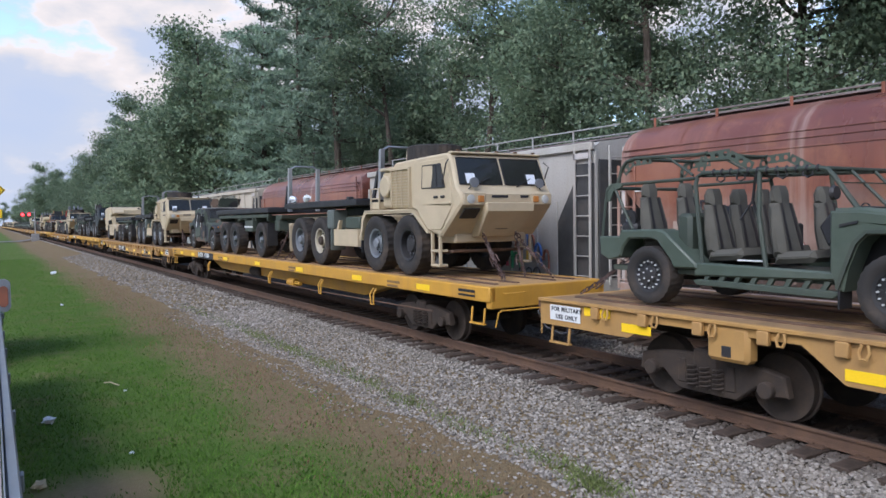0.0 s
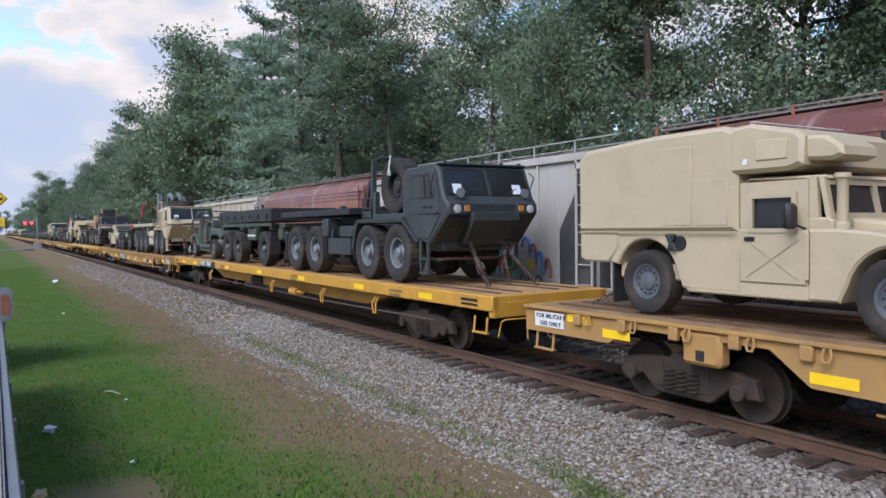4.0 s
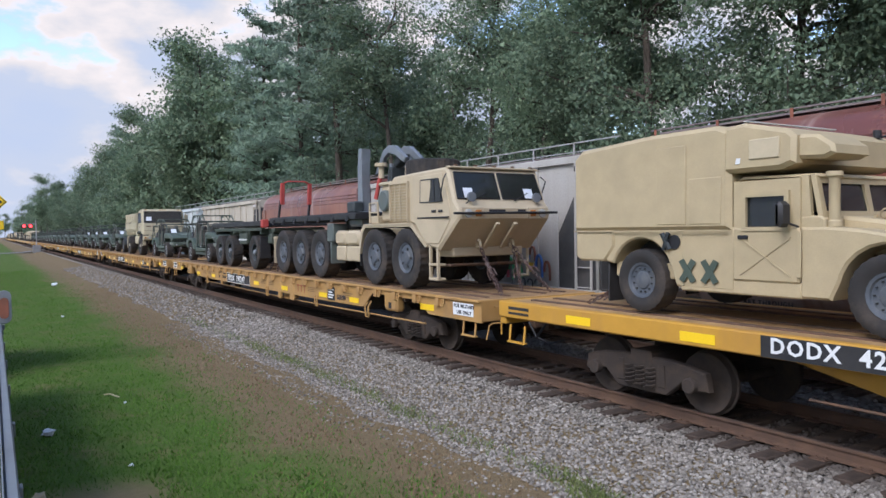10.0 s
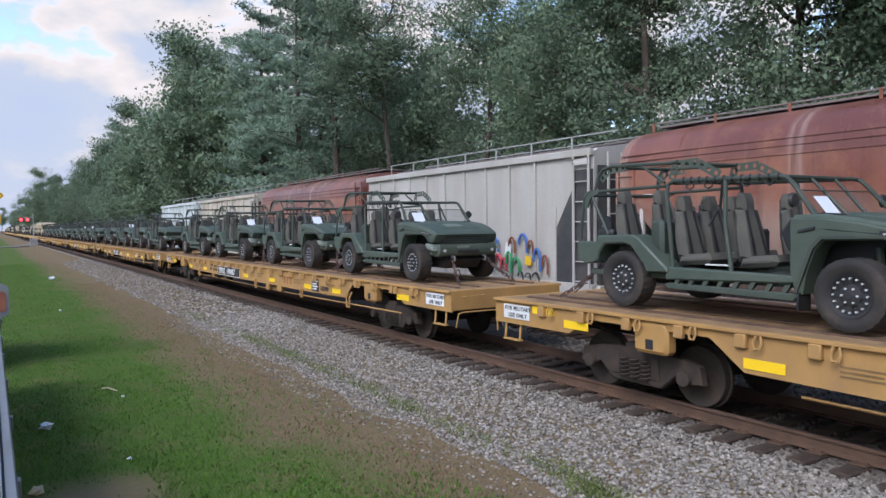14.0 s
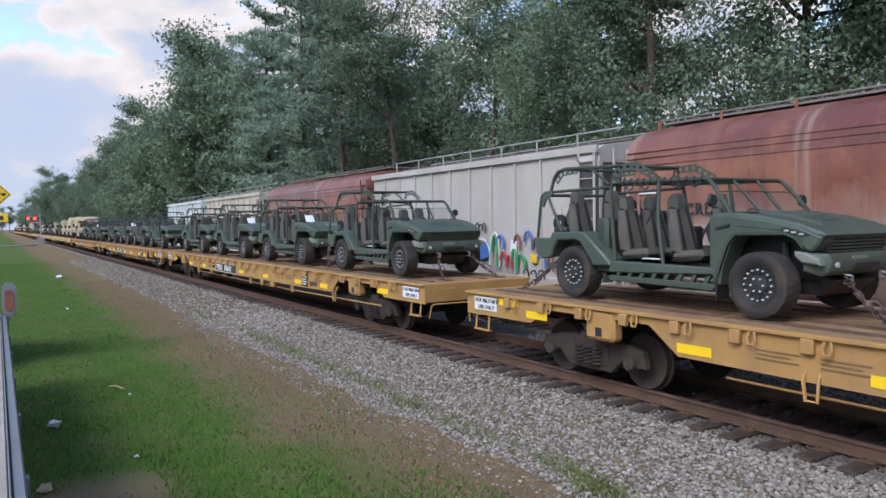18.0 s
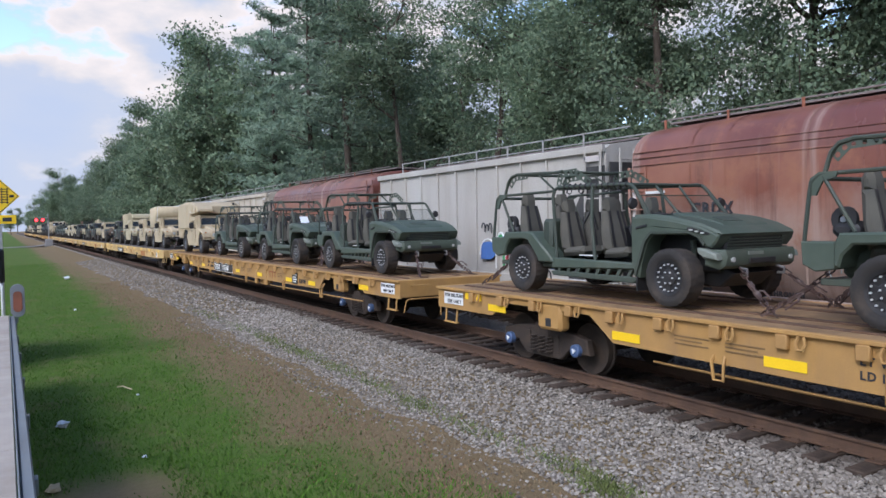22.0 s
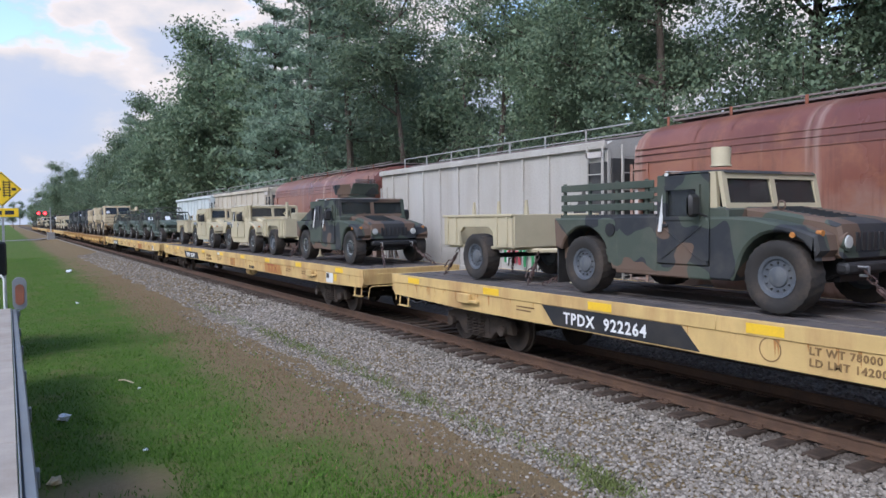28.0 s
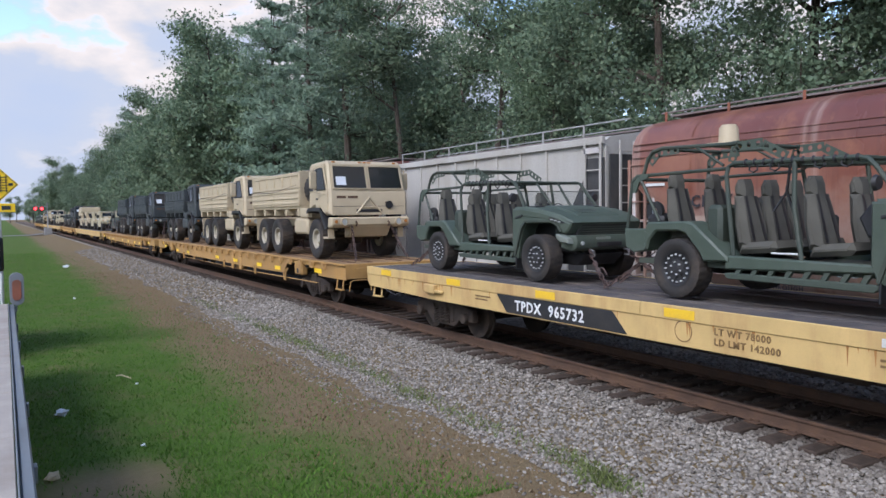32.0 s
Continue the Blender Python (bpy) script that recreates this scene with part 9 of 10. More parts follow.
WINDOW_DARK = glass("dark_window_glass", (0.25, 0.28, 0.29), 0.62)


def heavy_trailer(M, label, rack=None, tip=None, rings=False, rack_side=0.16):
    """Three-axle load trailer; x = 0 at its front axle."""
    ob = thing("load_trailer", label, "trailer", "load trailers on the flatcars")
    for sy in (-1, 1):
        part("frame_rail", Shape().box(-5.3, 0.8, *yy(sy, 0.4, 0.56), 1.12, 1.38, 0.015), M, ob)
        for x in (-3.1, -4.5, 0.0):
            wheel(ob, "trailer", x, sy * 0.98)
        part("mud_flap", Shape().box(0.68, 0.71, *yy(sy, 0.8, 1.16), 0.4, 1.15, 0.008), BLACK, ob)
        part("side_box", Shape().box(-1.9, -1.0, *yy(sy, 0.62, 1.12), 0.86, 1.26, 0.03), M, ob)
        part("box_strap", Shape().box(-1.92, -0.98, *yy(sy, 1.115, 1.13), 1.0, 1.06, 0.004), STRAP, ob)
        for x in (-2.3, -1.6, -0.75):
            part("support_tube", Shape().cyl((x, sy * 1.0, 1.3), 0.05, 0.4, "y", 10), M, ob)
        part("outrigger", Shape().box(-5.3, 0.75, *yy(sy, 1.0, 1.14), 1.34, 1.46, 0.015), M, ob)
        for x in (-2.75, -0.7, 0.6, -5.2):
            part("bracket", Shape().box(x - 0.05, x + 0.05, *yy(sy, 0.5, 1.12), 1.22, 1.4, 0.012), M, ob)
    for x in (-3.1, -4.5, 0.0):
        part("axle", Shape().tube([(x, -0.85, 0.6), (x, 0.85, 0.6)], 0.08, 8), BOGIE, ob)
        sp = Shape()
        for sy in (-1, 1):
            sp.prism([(x - 0.6, 0.85), (x, 0.66), (x + 0.6, 0.85), (x + 0.55, 0.92), (x, 0.76), (x - 0.55, 0.92)], *yy(sy, 0.42, 0.54))
        part("leaf_springs", sp, BOGIE, ob)
    part("turntable", Shape().lathe([(0.35, 0), (0.5, 0), (0.5, 0.12), (0.35, 0.12)], (0, 0, 1.0), "z", 20, True), M, ob)
    part("drawbar", Shape().tube([(0.4, -0.5, 0.85), (2.0, -0.06, 0.72)], 0.06, 6).tube([(0.4, 0.5, 0.85), (2.0, 0.06, 0.72)], 0.06, 6), M, ob)
    part("front_beam", Shape().prism([(0.8, 1.15), (1.4, 1.3), (1.45, 1.42), (0.8, 1.42)], -0.9, 0.9, 0.02), M, ob)
    ho = Shape()
    for k in range(3):
        ho.tube([(0.7, -0.3 + 0.2 * k, 1.25), (1.0, -0.35 + 0.2 * k, 0.8 + 0.1 * k), (1.5, -0.2 + 0.15 * k, 0.75), (1.9, -0.1, 0.85)], 0.025, 5)
    part("air_hoses", ho, BLACK, ob)
    part("tool_chest", Shape().box(0.85, 1.25, -0.95, -0.35, 0.9, 1.25, 0.03), M, ob)
    if rack:
        flatrack(ob, -5.5, 0.95, 1.5, rack, rings, rack_side)
        if tip:
            hook_frame(ob, 1.0, 1.5, rack, tip, 1.45)
    for sy in (-1, 1):
        chain(ob, (-5.2, sy * 0.5, 1.15), (-5.9, sy * 0.8, 0.03))
        chain(ob, (1.3, sy * 0.5, 1.2), (1.2, sy * 1.0, 0.03))
        chain(ob, (1.9, sy * 0.1, 0.7), (1.7, sy * 0.9, 0.03))
    return ob


# ---------------------------------------------------------------- cargo trucks
def cargo_truck(axles, M, label, wheel_key="cargo", armour=False, load=None, bed=True):
    """Cab-over cargo truck; x = 0 at the front axle."""
    ob = thing("cargo_truck", label, "military truck", "cargo trucks on the flatcars")
    tail = axles[-1]
    prof = [(-0.47, 1.42), (-0.47, 2.66), (-0.38, 2.76), (0.74, 2.8), (0.9, 2.71), (1.1, 2.0), (1.16, 1.88), (1.16, 1.26), (0.76, 1.26)] + arch(0.06, 0.68, 0.84, 48, 120, 5)
    cab = part("cab", Shape().prism(prof, -1.2, 1.2, 0.06, narrow=lambda x, z: 1.0 - 0.04 * max(0, z - 2.0)), M, ob)
    halves = ((-1.08, -0.04), (0.04, 1.08)) if armour else ((-1.1, 1.1),)
    for y0, y1 in halves:
        pane(cab, [(1.125, y0, 2.0), (1.125, y1, 2.0), (0.945, y1 * 0.97, 2.65), (0.945, y0 * 0.97, 2.65)], WINDOW_DARK, M if armour else BLACK, "windshield", 0.06)
    part("paper_sheet", Shape().quad((1.12, -0.98, 2.1), (1.12, -0.68, 2.1), (1.06, -0.68, 2.34), (1.06, -0.98, 2.34), thick=0.006), PAPER, cab, "white paper in the windshield", smooth=0)
    for k in (-0.7, 0.1):
        part("wiper", Shape().tube([(1.12, k, 2.0), (1.06, k + 0.6, 2.12)], 0.012, 4), BLACK, cab)
    for sy in (-1, 1):
        door = part("door", Shape().prism([(0.14, 1.45), (0.14, 2.68), (0.72, 2.68), (1.0, 1.95), (1.02, 1.34), (0.8, 1.34), (0.5, 1.5)], *yy(sy, 1.185, 1.225), 0.01), M, cab)
        p = [(0.22, sy * 1.234, 1.98), (0.92, sy * 1.234, 1.98), (0.7, sy * 1.234, 2.58), (0.22, sy * 1.234, 2.58)]
        pane(door, p if sy < 0 else [p[1], p[0], p[3], p[2]], WINDOW_DARK, BLACK, "window", 0.035)
        p = [(-0.36, sy * 1.21, 1.98), (0.0, sy * 1.21, 1.98), (0.0, sy * 1.19, 2.55), (-0.36, sy * 1.19, 2.55)]
        pane(cab, p if sy < 0 else [p[1], p[0], p[3], p[2]], WINDOW_DARK, BLACK, "window", 0.035)
        part("door_handle", Shape().box(0.2, 0.34, *yy(sy, 1.225, 1.25), 1.7, 1.75, 0.008), BLACK, door)
        part("mirror", Shape().box(0.5, 0.58, *yy(sy, 1.34, 1.56), 2.0, 2.5, 0.03), M, cab)
        part("mirror_arm", Shape().tube([(0.55, sy * 1.2, 2.62), (0.55, sy * 1.44, 2.56), (0.55, sy * 1.44, 1.94), (0.85, sy * 1.22, 1.86)], 0.018, 5), M, cab)
        fend = [(0.98, 0.9), (0.62, 1.36), (0.48, 1.48), (-0.4, 1.48), (-0.56, 1.4), (-0.56, 1.32), (-0.38, 1.38), (0.42, 1.38), (0.54, 1.28), (0.86, 0.86)]
        part("front_fender", Shape().prism(fend, *yy(sy, 0.8, 1.25)), BLACK, ob, "black wheel arch")
        part("headlight", multi("headlight", [(Shape().lathe([(0, 0.0), (0.05, 0.012), (0.082, 0.0)], (1.33, sy * 0.84, 1.07), "x", 18), LAMP), (Shape().lathe([(0.08, -0.05), (0.08, 0.02), (0.105, 0.025), (0.115, -0.05)], (1.33, sy * 0.84, 1.07), "x", 18, True), M)]), LAMP, ob, "round headlight in a raised ring")
        part("turn_lamp", Shape().cyl((1.3, sy * 1.08, 1.08), 0.045, 0.06, "x", 12), AMBER, ob)
        part("cab_step", Shape().box(0.62, 0.95, *yy(sy, 0.98, 1.2), 0.6, 0.66, 0.01).box(0.9, 0.95, *yy(sy, 1.0, 1.18), 0.6, 1.0, 0.01), M, ob)
        part("frame_rail", Shape().box(tail - 0.85, 1.1, *yy(sy, 0.36, 0.48), 0.92, 1.16, 0.012), M, ob)
    part("front_bumper", Shape().prism([(0.95, 0.9), (1.24, 0.93), (1.3, 1.0), (1.3, 1.16), (1.24, 1.2), (1.0, 1.2)], -1.2, 1.2, 0.03), M, ob)
    part("skid_plate", Shape().prism([(0.75, 0.62), (1.05, 0.66), (1.26, 0.93), (0.8, 0.95)], -0.62, 0.62, 0.03), M, ob)
    part("tow_shackle", Shape().lathe([(0.05, -0.02), (0.085, 0), (0.05, 0.02)], (1.34, -0.5, 1.02), "y", 12, True).lathe([(0.05, -0.02), (0.085, 0), (0.05, 0.02)], (1.34, 0.5, 1.02), "y", 12, True), RUST, ob)
    part("grille", Shape().box(1.155, 1.172, -0.4, 0.4, 1.34, 1.42, 0.006), BLACK, cab)
    part("panel_seam", Shape().box(1.158, 1.163, -1.1, 1.1, 1.5, 1.512), DARKGAP, cab)
    part("data_bars", Shape().box(1.16, 1.167, -1.0, -0.72, 1.73, 1.8).box(1.16, 1.167, -0.66, -0.36, 1.73, 1.8).box(1.16, 1.167, 0.5, 0.62, 1.6, 1.64), RUST, cab)
    lamps = Shape()
    for y in (-0.95, -0.14, 0.0, 0.14, 0.95):
        lamps.box(0.8, 0.87, y - 0.045, y + 0.045, 2.735, 2.775, 0.008)
    part("clearance_lamps", lamps, AMBER, cab)
    if armour:
        part("tow_frame", Shape().tube([(1.16, -0.4, 1.3), (1.16, 0.0, 1.75), (1.16, 0.4, 1.3)], 0.035, 6).tube([(1.16, -0.25, 1.48), (1.16, 0.25, 1.48)], 0.03, 6), M, cab)
        part("spotlight", Shape().cyl((1.16, 0.62, 1.55), 0.11, 0.08, "x", 14), BLACK, cab)
    for sy in (-1, 1):
        part("cab_seat", Shape().prism([(-0.3, 1.5), (0.2, 1.52), (0.2, 1.66), (-0.15, 1.64), (-0.25, 2.3), (-0.35, 2.3)], *yy(sy, 0.5, 0.95), 0.03), BLACK, cab)
    sp = part("spare_wheel", WHEELS["cargo"][1], TYRE, ob, m=pose(-0.88, -0.55, 2.05, 0, 0, 90))
    part("spare_rack", Shape().box(-0.66, -0.58, -1.1, 1.0, 1.2, 2.6, 0.03), M, ob)
    part("fuel_tank", Shape().box(-1.85, -0.7, -1.18, -0.5, 0.7, 1.18, 0.06), M, ob)
    part("tank_step", Shape().box(-1.25, -0.6, -1.2, -0.55, 1.2, 1.48, 0.03), M, ob)
    part("air_tanks", Shape().cyl((-1.7, 0.85, 0.95), 0.18, 1.0, "x", 14, cut=0.04), M, ob)
    part("drive_shaft", Shape().tube([(0, 0, 0.7), (tail, 0, 0.7)], 0.07, 7), BOGIE, ob)
    if bed:
        x0, x1, zf = tail - 1.15, -1.22, 1.57
        part("bed_floor", Shape().box(x0, x1, -1.18, 1.18, zf - 0.1, zf, 0.012), M, ob)
        for sy in (-1, 1):
            n = 2
            for k in range(n):
                a, b = x0 + k * (x1 - x0) / n + 0.015, x0 + (k + 1) * (x1 - x0) / n - 0.015
                sd = part("drop_side", Shape().box(a, b, *yy(sy, 1.17, 1.23), zf - 0.02, zf + 0.5, 0.012), M, ob)
                for z in (zf + 0.08, zf + 0.24, zf + 0.42):
                    part("side_rib", Shape().box(a + 0.03, b - 0.03, *yy(sy, 1.23, 1.255), z - 0.03, z + 0.03, 0.01), M, sd)
            for k in range(3):
                a, b = x0 + k * (x1 - x0) / 3 + 0.012, x0 + (k + 1) * (x1 - x0) / 3 - 0.012
                sb = Shape().box(a, b, *yy(sy, 1.16, 1.19), zf + 0.53, zf + 0.98, 0.008)
                for e0, e1, f0, f1 in ((a, b, zf + 0.53, zf + 0.59), (a, b, zf + 0.92, zf + 0.98), (a, a + 0.05, zf + 0.53, zf + 0.98), (b - 0.05, b, zf + 0.53, zf + 0.98), ((a + b) / 2 - 0.03, (a + b) / 2 + 0.03, zf + 0.53, zf + 0.98)):
                    sb.box(e0, e1, *yy(sy, 1.185, 1.215), f0, f1, 0.006)
                part("side_board", sb, M, ob)
            part("lashing_wire", Shape().tube([(x0 + 0.05, sy * 1.27, zf + 0.5), ((x0 + x1) / 2, sy * 1.27, zf + 0.44), (x1 - 0.1, sy * 1.27, zf + 0.62)], 0.008, 4), BLACK, ob)
            part("top_rail", Shape().box(x0, x1, *yy(sy, 1.14, 1.215), zf + 0.97, zf + 1.02, 0.008), M, ob)
            for k in range(5):
                x = x0 + 0.2 + k * (x1 - x0 - 0.4) / 4
                part("bed_bracket", Shape().box(x - 0.06, x + 0.06, *yy(sy, 0.9, 1.2), zf - 0.32, zf - 0.1, 0.02), M, ob)
            part("mud_flap", Shape().box(tail - 0.75, tail - 0.72, *yy(sy, 0.8, 1.2), 0.4, 1.2, 0.008), M, ob)
        part("head_board", Shape().box(x1 - 0.05, x1, -1.2, 1.2, zf, zf + 1.05, 0.012), M, ob)
        part("tail_board", Shape().box(x0, x0 + 0.05, -1.2, 1.2, zf, zf + 0.95, 0.012), M, ob)
        if load:
            part("canvas_top", Shape().prism([(x0, zf + 1.0), (x0 + 0.05, zf + 1.7), (x0 + 0.3, zf + 1.82), (x1 - 0.3, zf + 1.82), (x1, zf + 1.7), (x1, zf + 1.0)], -1.15, 1.15, 0.15), load, ob, "dark canvas cover", smooth=60)
    for x in axles:
        part("axle", Shape().tube([(x, -0.85, 0.6), (x, 0.85, 0.6)], 0.085, 8).box(x - 0.2, x + 0.2, -0.22, 0.22, 0.42, 0.8, 0.05), BOGIE, ob)
        for sy in (-1, 1):
            wheel(ob, wheel_key, x, sy * 1.0)
    for sy in (-1, 1):
        chain(ob, (1.25, sy * 0.6, 1.0), (1.95, sy * 0.8, 0.03))
        chain(ob, (tail - 0.8, sy * 0.5, 0.95), (tail - 1.5, sy * 0.8, 0.03))
    return ob

# ---------------------------------------------------------------- the train
SPEED = 13.82
MOVING = []
FRONTS = {0: 17.45, 1: -10.65, 2: -38.25, 3: -65.9, 4: -93.77, 5: -121.9, 6: -149.17, 7: -177.23, 8: -205.4, 9: -233.6, 10: -261.92, 11: -290.2, 12: -318.6,
          13: -346.85, 14: -375.2, 15: -403.5, 16: -431.7, 17: -459.8}
for k in range(18, 25):
    FRONTS[k] = FRONTS[k - 1] - 28.2
KINDS = {k: "pocket" for k in FRONTS}
KINDS.update({1: "smooth", 3: "smooth", 5: "smooth", 13: "old", 14: "old", 15: "old", 16: "old", 19: "old", 21: "old", 22: "old"})
MARKS = {0: "TPDX 190588", 1: "DODX 42108", 2: "TPDX 190332", 3: "DODX 42047", 4: "TPDX 192725", 5: "DODX 42390", 6: "TPDX 190247", 7: "TPDX 192579", 8: "TPDX 190487", 9: "TPDX 190775", 10: "TPDX 190601",
         11: "TPDX 192727", 12: "TPDX 192368", 13: "TOEX 255808", 14: "TPDX 922264", 15: "TOEX 255497", 16: "TPDX 965732"}
del MARKS[0]


def car_marks(car, k):
    """Lettering and panels on the near side of one flatcar."""
    kind = KINDS[k]
    D, h = DECK_Z[kind], CAR_L / 2
    y = -HALF_W - (0.004 if kind == "pocket" else 0.034)
    if kind == "pocket":
        x0, x1, z0, z1 = -3.6, -0.72, D - 0.53, D - 0.19
    elif kind == "smooth":
        x0, x1, z0, z1 = -8.2, -5.7, D - 0.27, D - 0.02
    else:
        x0, x1, z0, z1 = -7.75, -4.85, D - 0.5, D - 0.195
        if k == 13:
            x0, x1 = -5.87, -3.0
    if k in MARKS:
        if kind == "old":
            s = Shape().prism([(x0 - 0.15, z1), (x1 - 0.15, z1), (x1 + 0.15, z0), (x0 + 0.15, z0)], y - 0.006, y)
        else:
            s = Shape().box(x0, x1, y - 0.006, y, z0, z1)
        pl = part("name_panel", s, PANEL, car, "black panel with white lettering", smooth=0)
        if kind == "pocket":
            b = Shape()
            for a in ((x0, x1, z0, z0 + 0.015), (x0, x1, z1 - 0.015, z1), (x0, x0 + 0.015, z0, z1), (x1 - 0.015, x1, z0, z1)):
                b.box(a[0], a[1], y - 0.009, y - 0.002, a[2], a[3])
            part("panel_border", b, WHITELET, pl, smooth=0)
        letter_part(pl, MARKS[k].replace(" ", "  "), x0 + (0.4 if kind == "old" else 0.12), z0 + 0.06, 0.31 if kind == "pocket" else 0.25, WHITELET, y - 0.008, "lettering")
    yb = y - 0.003
    if kind == "pocket":
        for x in (h - 0.95, -h + 0.25):
            sg = part("notice_sign", Shape().box(x, x + 0.7, yb - 0.008, yb, D - 0.33, D - 0.09, 0.003), WHITE, car, "white sign with black lettering", smooth=0)
            letter_part(sg, "FOR MILITARY", x + 0.04, D - 0.185, 0.095, PALELET, yb - 0.01, "lettering")
            letter_part(sg, "USE ONLY", x + 0.14, D - 0.30, 0.095, PALELET, yb - 0.01, "lettering")
        lg = Shape()
        for x in (3.88, 4.14, 4.4):
            lg.box(x, x + 0.2, yb - 0.002, yb, D - 0.26, D - 0.225).box(x + 0.075, x + 0.125, yb - 0.002, yb, D - 0.43, D - 0.26)
        part("company_mark", lg, BROWNLET, car, "brown-red company mark", smooth=0)
        dp = part("data_panel", Shape().box(6.2, 6.65, yb - 0.006, yb, D - 0.5, D - 0.16), PANEL, car, smooth=0)
        bars = Shape()
        for i in range(4):
            bars.box(6.24, 6.61 - 0.08 * (i % 2), yb - 0.009, yb - 0.005, D - 0.24 - 0.07 * i, D - 0.205 - 0.07 * i)
        part("data_lines", bars, WHITELET, dp, smooth=0)
        letter_part(car, "GSH90", 6.78, D - 0.45, 0.17, PALELET, yb, "lettering")
        letter_part(car, "LT WT   64600", -4.75, D - 0.27, 0.13, PALELET, yb, "lettering")
        letter_part(car, "LD LMT 201400", -4.75, D - 0.42, 0.13, PALELET, yb, "lettering")
        small = Shape()
        for x in (0.5, 4.75, 7.2, -7.2, 1.3, -6.4):
            for i in range(3):
                small.box(x, x + 0.55 - 0.1 * (i % 2), yb - 0.002, yb, D - 0.27 - 0.05 * i, D - 0.25 - 0.05 * i)
        part("stencil_lines", small, FADED, car, smooth=0)
    elif kind == "smooth":
        if k == 5:
            letter_part(car, "UNITED STATES ARMY", 0.6, D - 0.2, 0.16, WHITELET, yb, "lettering")
        small = Shape()
        for x in (-4.9, -4.0, 3.0, 9.4):
            for i in range(2):
                small.box(x, x + 0.6 - 0.1 * i, yb - 0.002, yb, D - 0.16 - 0.09 * i, D - 0.11 - 0.09 * i)
        part("stencil_lines", small, FADED, car, smooth=0)
        for x in (-h + 0.3, h - 1.0):
            part("end_slots", Shape().box(x, x + 0.55, yb - 0.003, yb, D - 0.13, D - 0.08).box(x, x + 0.55, yb - 0.003, yb, D - 0.21, D - 0.17), BLACK, car, smooth=0)
    else:
        lg = Shape()
        for x in (5.62, 5.95):
            lg.box(x, x + 0.3, yb - 0.004, yb - 0.001, D - 0.255, D - 0.215).box(x + 0.12, x + 0.18, yb - 0.004, yb - 0.001, D - 0.45, D - 0.25)
        for a in (-1, 1):
            lg.prism([(6.44 - a * 0.13, D - 0.22), (6.48 - a * 0.13, D - 0.22), (6.48 + a * 0.13, D - 0.45), (6.42 + a * 0.13, D - 0.45)], yb - 0.004 - 0.001 * a, yb - 0.001 - 0.001 * a)
        part("rust_patch", Shape().prism([(5.26, D - 0.2), (6.95, D - 0.2), (7.1, D - 0.5), (5.35, D - 0.5)], yb, yb + 0.002), RUSTPATCH, car, "orange-brown rust patch", smooth=0)
        part("company_mark", lg, BROWNLET, car, "brown-red company mark", smooth=0)
        letter_part(car, "AH 22D" if k == 14 else "BH 21AD" if k == 16 else "PH 20MD", 3.4, D - 0.47, 0.14, PALELET, yb, "lettering")
        if k == 16:
            letter_part(car, "L-89-4", 3.42, D - 0.31, 0.1, PALELET, yb, "lettering")
        letter_part(car, "LT WT 78000", -3.22, D - 0.3, 0.12, FADED, yb, "lettering")
        letter_part(car, "LD LMT 142000", -3.22, D - 0.43, 0.12, FADED, yb, "lettering")
        part("stencil_ring", Shape().lathe([(0.13, 0), (0.145, 0)], (-3.7, yb, D - 0.32), "y", 24), FADED, car, smooth=0)
        pc = part("placard", Shape().box(10.91, 11.39, yb - 0.004, yb, D - 0.47, D - 0.2), STRAP, car, "white placard with a black square", smooth=0)
        part("placard_print", Shape().box(10.94, 11.13, yb - 0.006, yb - 0.003, D - 0.35, D - 0.22), BLACK, pc, smooth=0)
        part("notice_square", Shape().box(11.47, 11.64, yb - 0.004, yb, D - 0.4, D - 0.22), REFLECT_OLD, car, smooth=0)
        pt = part("rust_patch", Shape().box(0.8, 1.48, yb - 0.001, yb + 0.002, D - 0.49, D - 0.2), RUSTPATCH, car, "orange-brown rust patch", smooth=0)
        small = Shape()
        for i in range(5):
            small.box(0.9, 1.3 - 0.06 * (i % 2), yb - 0.003, yb - 0.0005, D - 0.27 - 0.05 * i, D - 0.25 - 0.05 * i)
        for x, w in ((-1.2, 0.65), (7.5, 0.5), (8.9, 0.4), (-8.6, 0.5)):
            for i in range(2):
                small.box(x, x + w - 0.1 * i, yb - 0.002, yb, D - 0.3 - 0.06 * i, D - 0.275 - 0.06 * i)
        part("stencil_lines", small, FADED, pt, smooth=0)
        part("white_strip", Shape().box(-1.18, -0.82, yb - 0.018, yb - 0.014, D - 0.15, D - 0.06), STRAP, car, smooth=0)
        for x in (-10.1, 9.85):
            part("pull_box", Shape().box(x - 0.3, x + 0.1, yb - 0.1, yb, D - 0.38, D - 0.2, 0.015).box(x - 0.05, x + 0.34, yb - 0.08, yb, D - 0.36, D - 0.31, 0.008), CREAMY, car, "cream steel pull box on the sill")


PANEL = surface("black_panel", (0.02, 0.021, 0.023), 0.6, vary=0.2, dirt=(0.1, 0.08, 0.06), dirt_amt=0.3)
FADED = surface("faded_stencil", (0.2, 0.12, 0.05), 0.8, vary=0.2, bump=0)

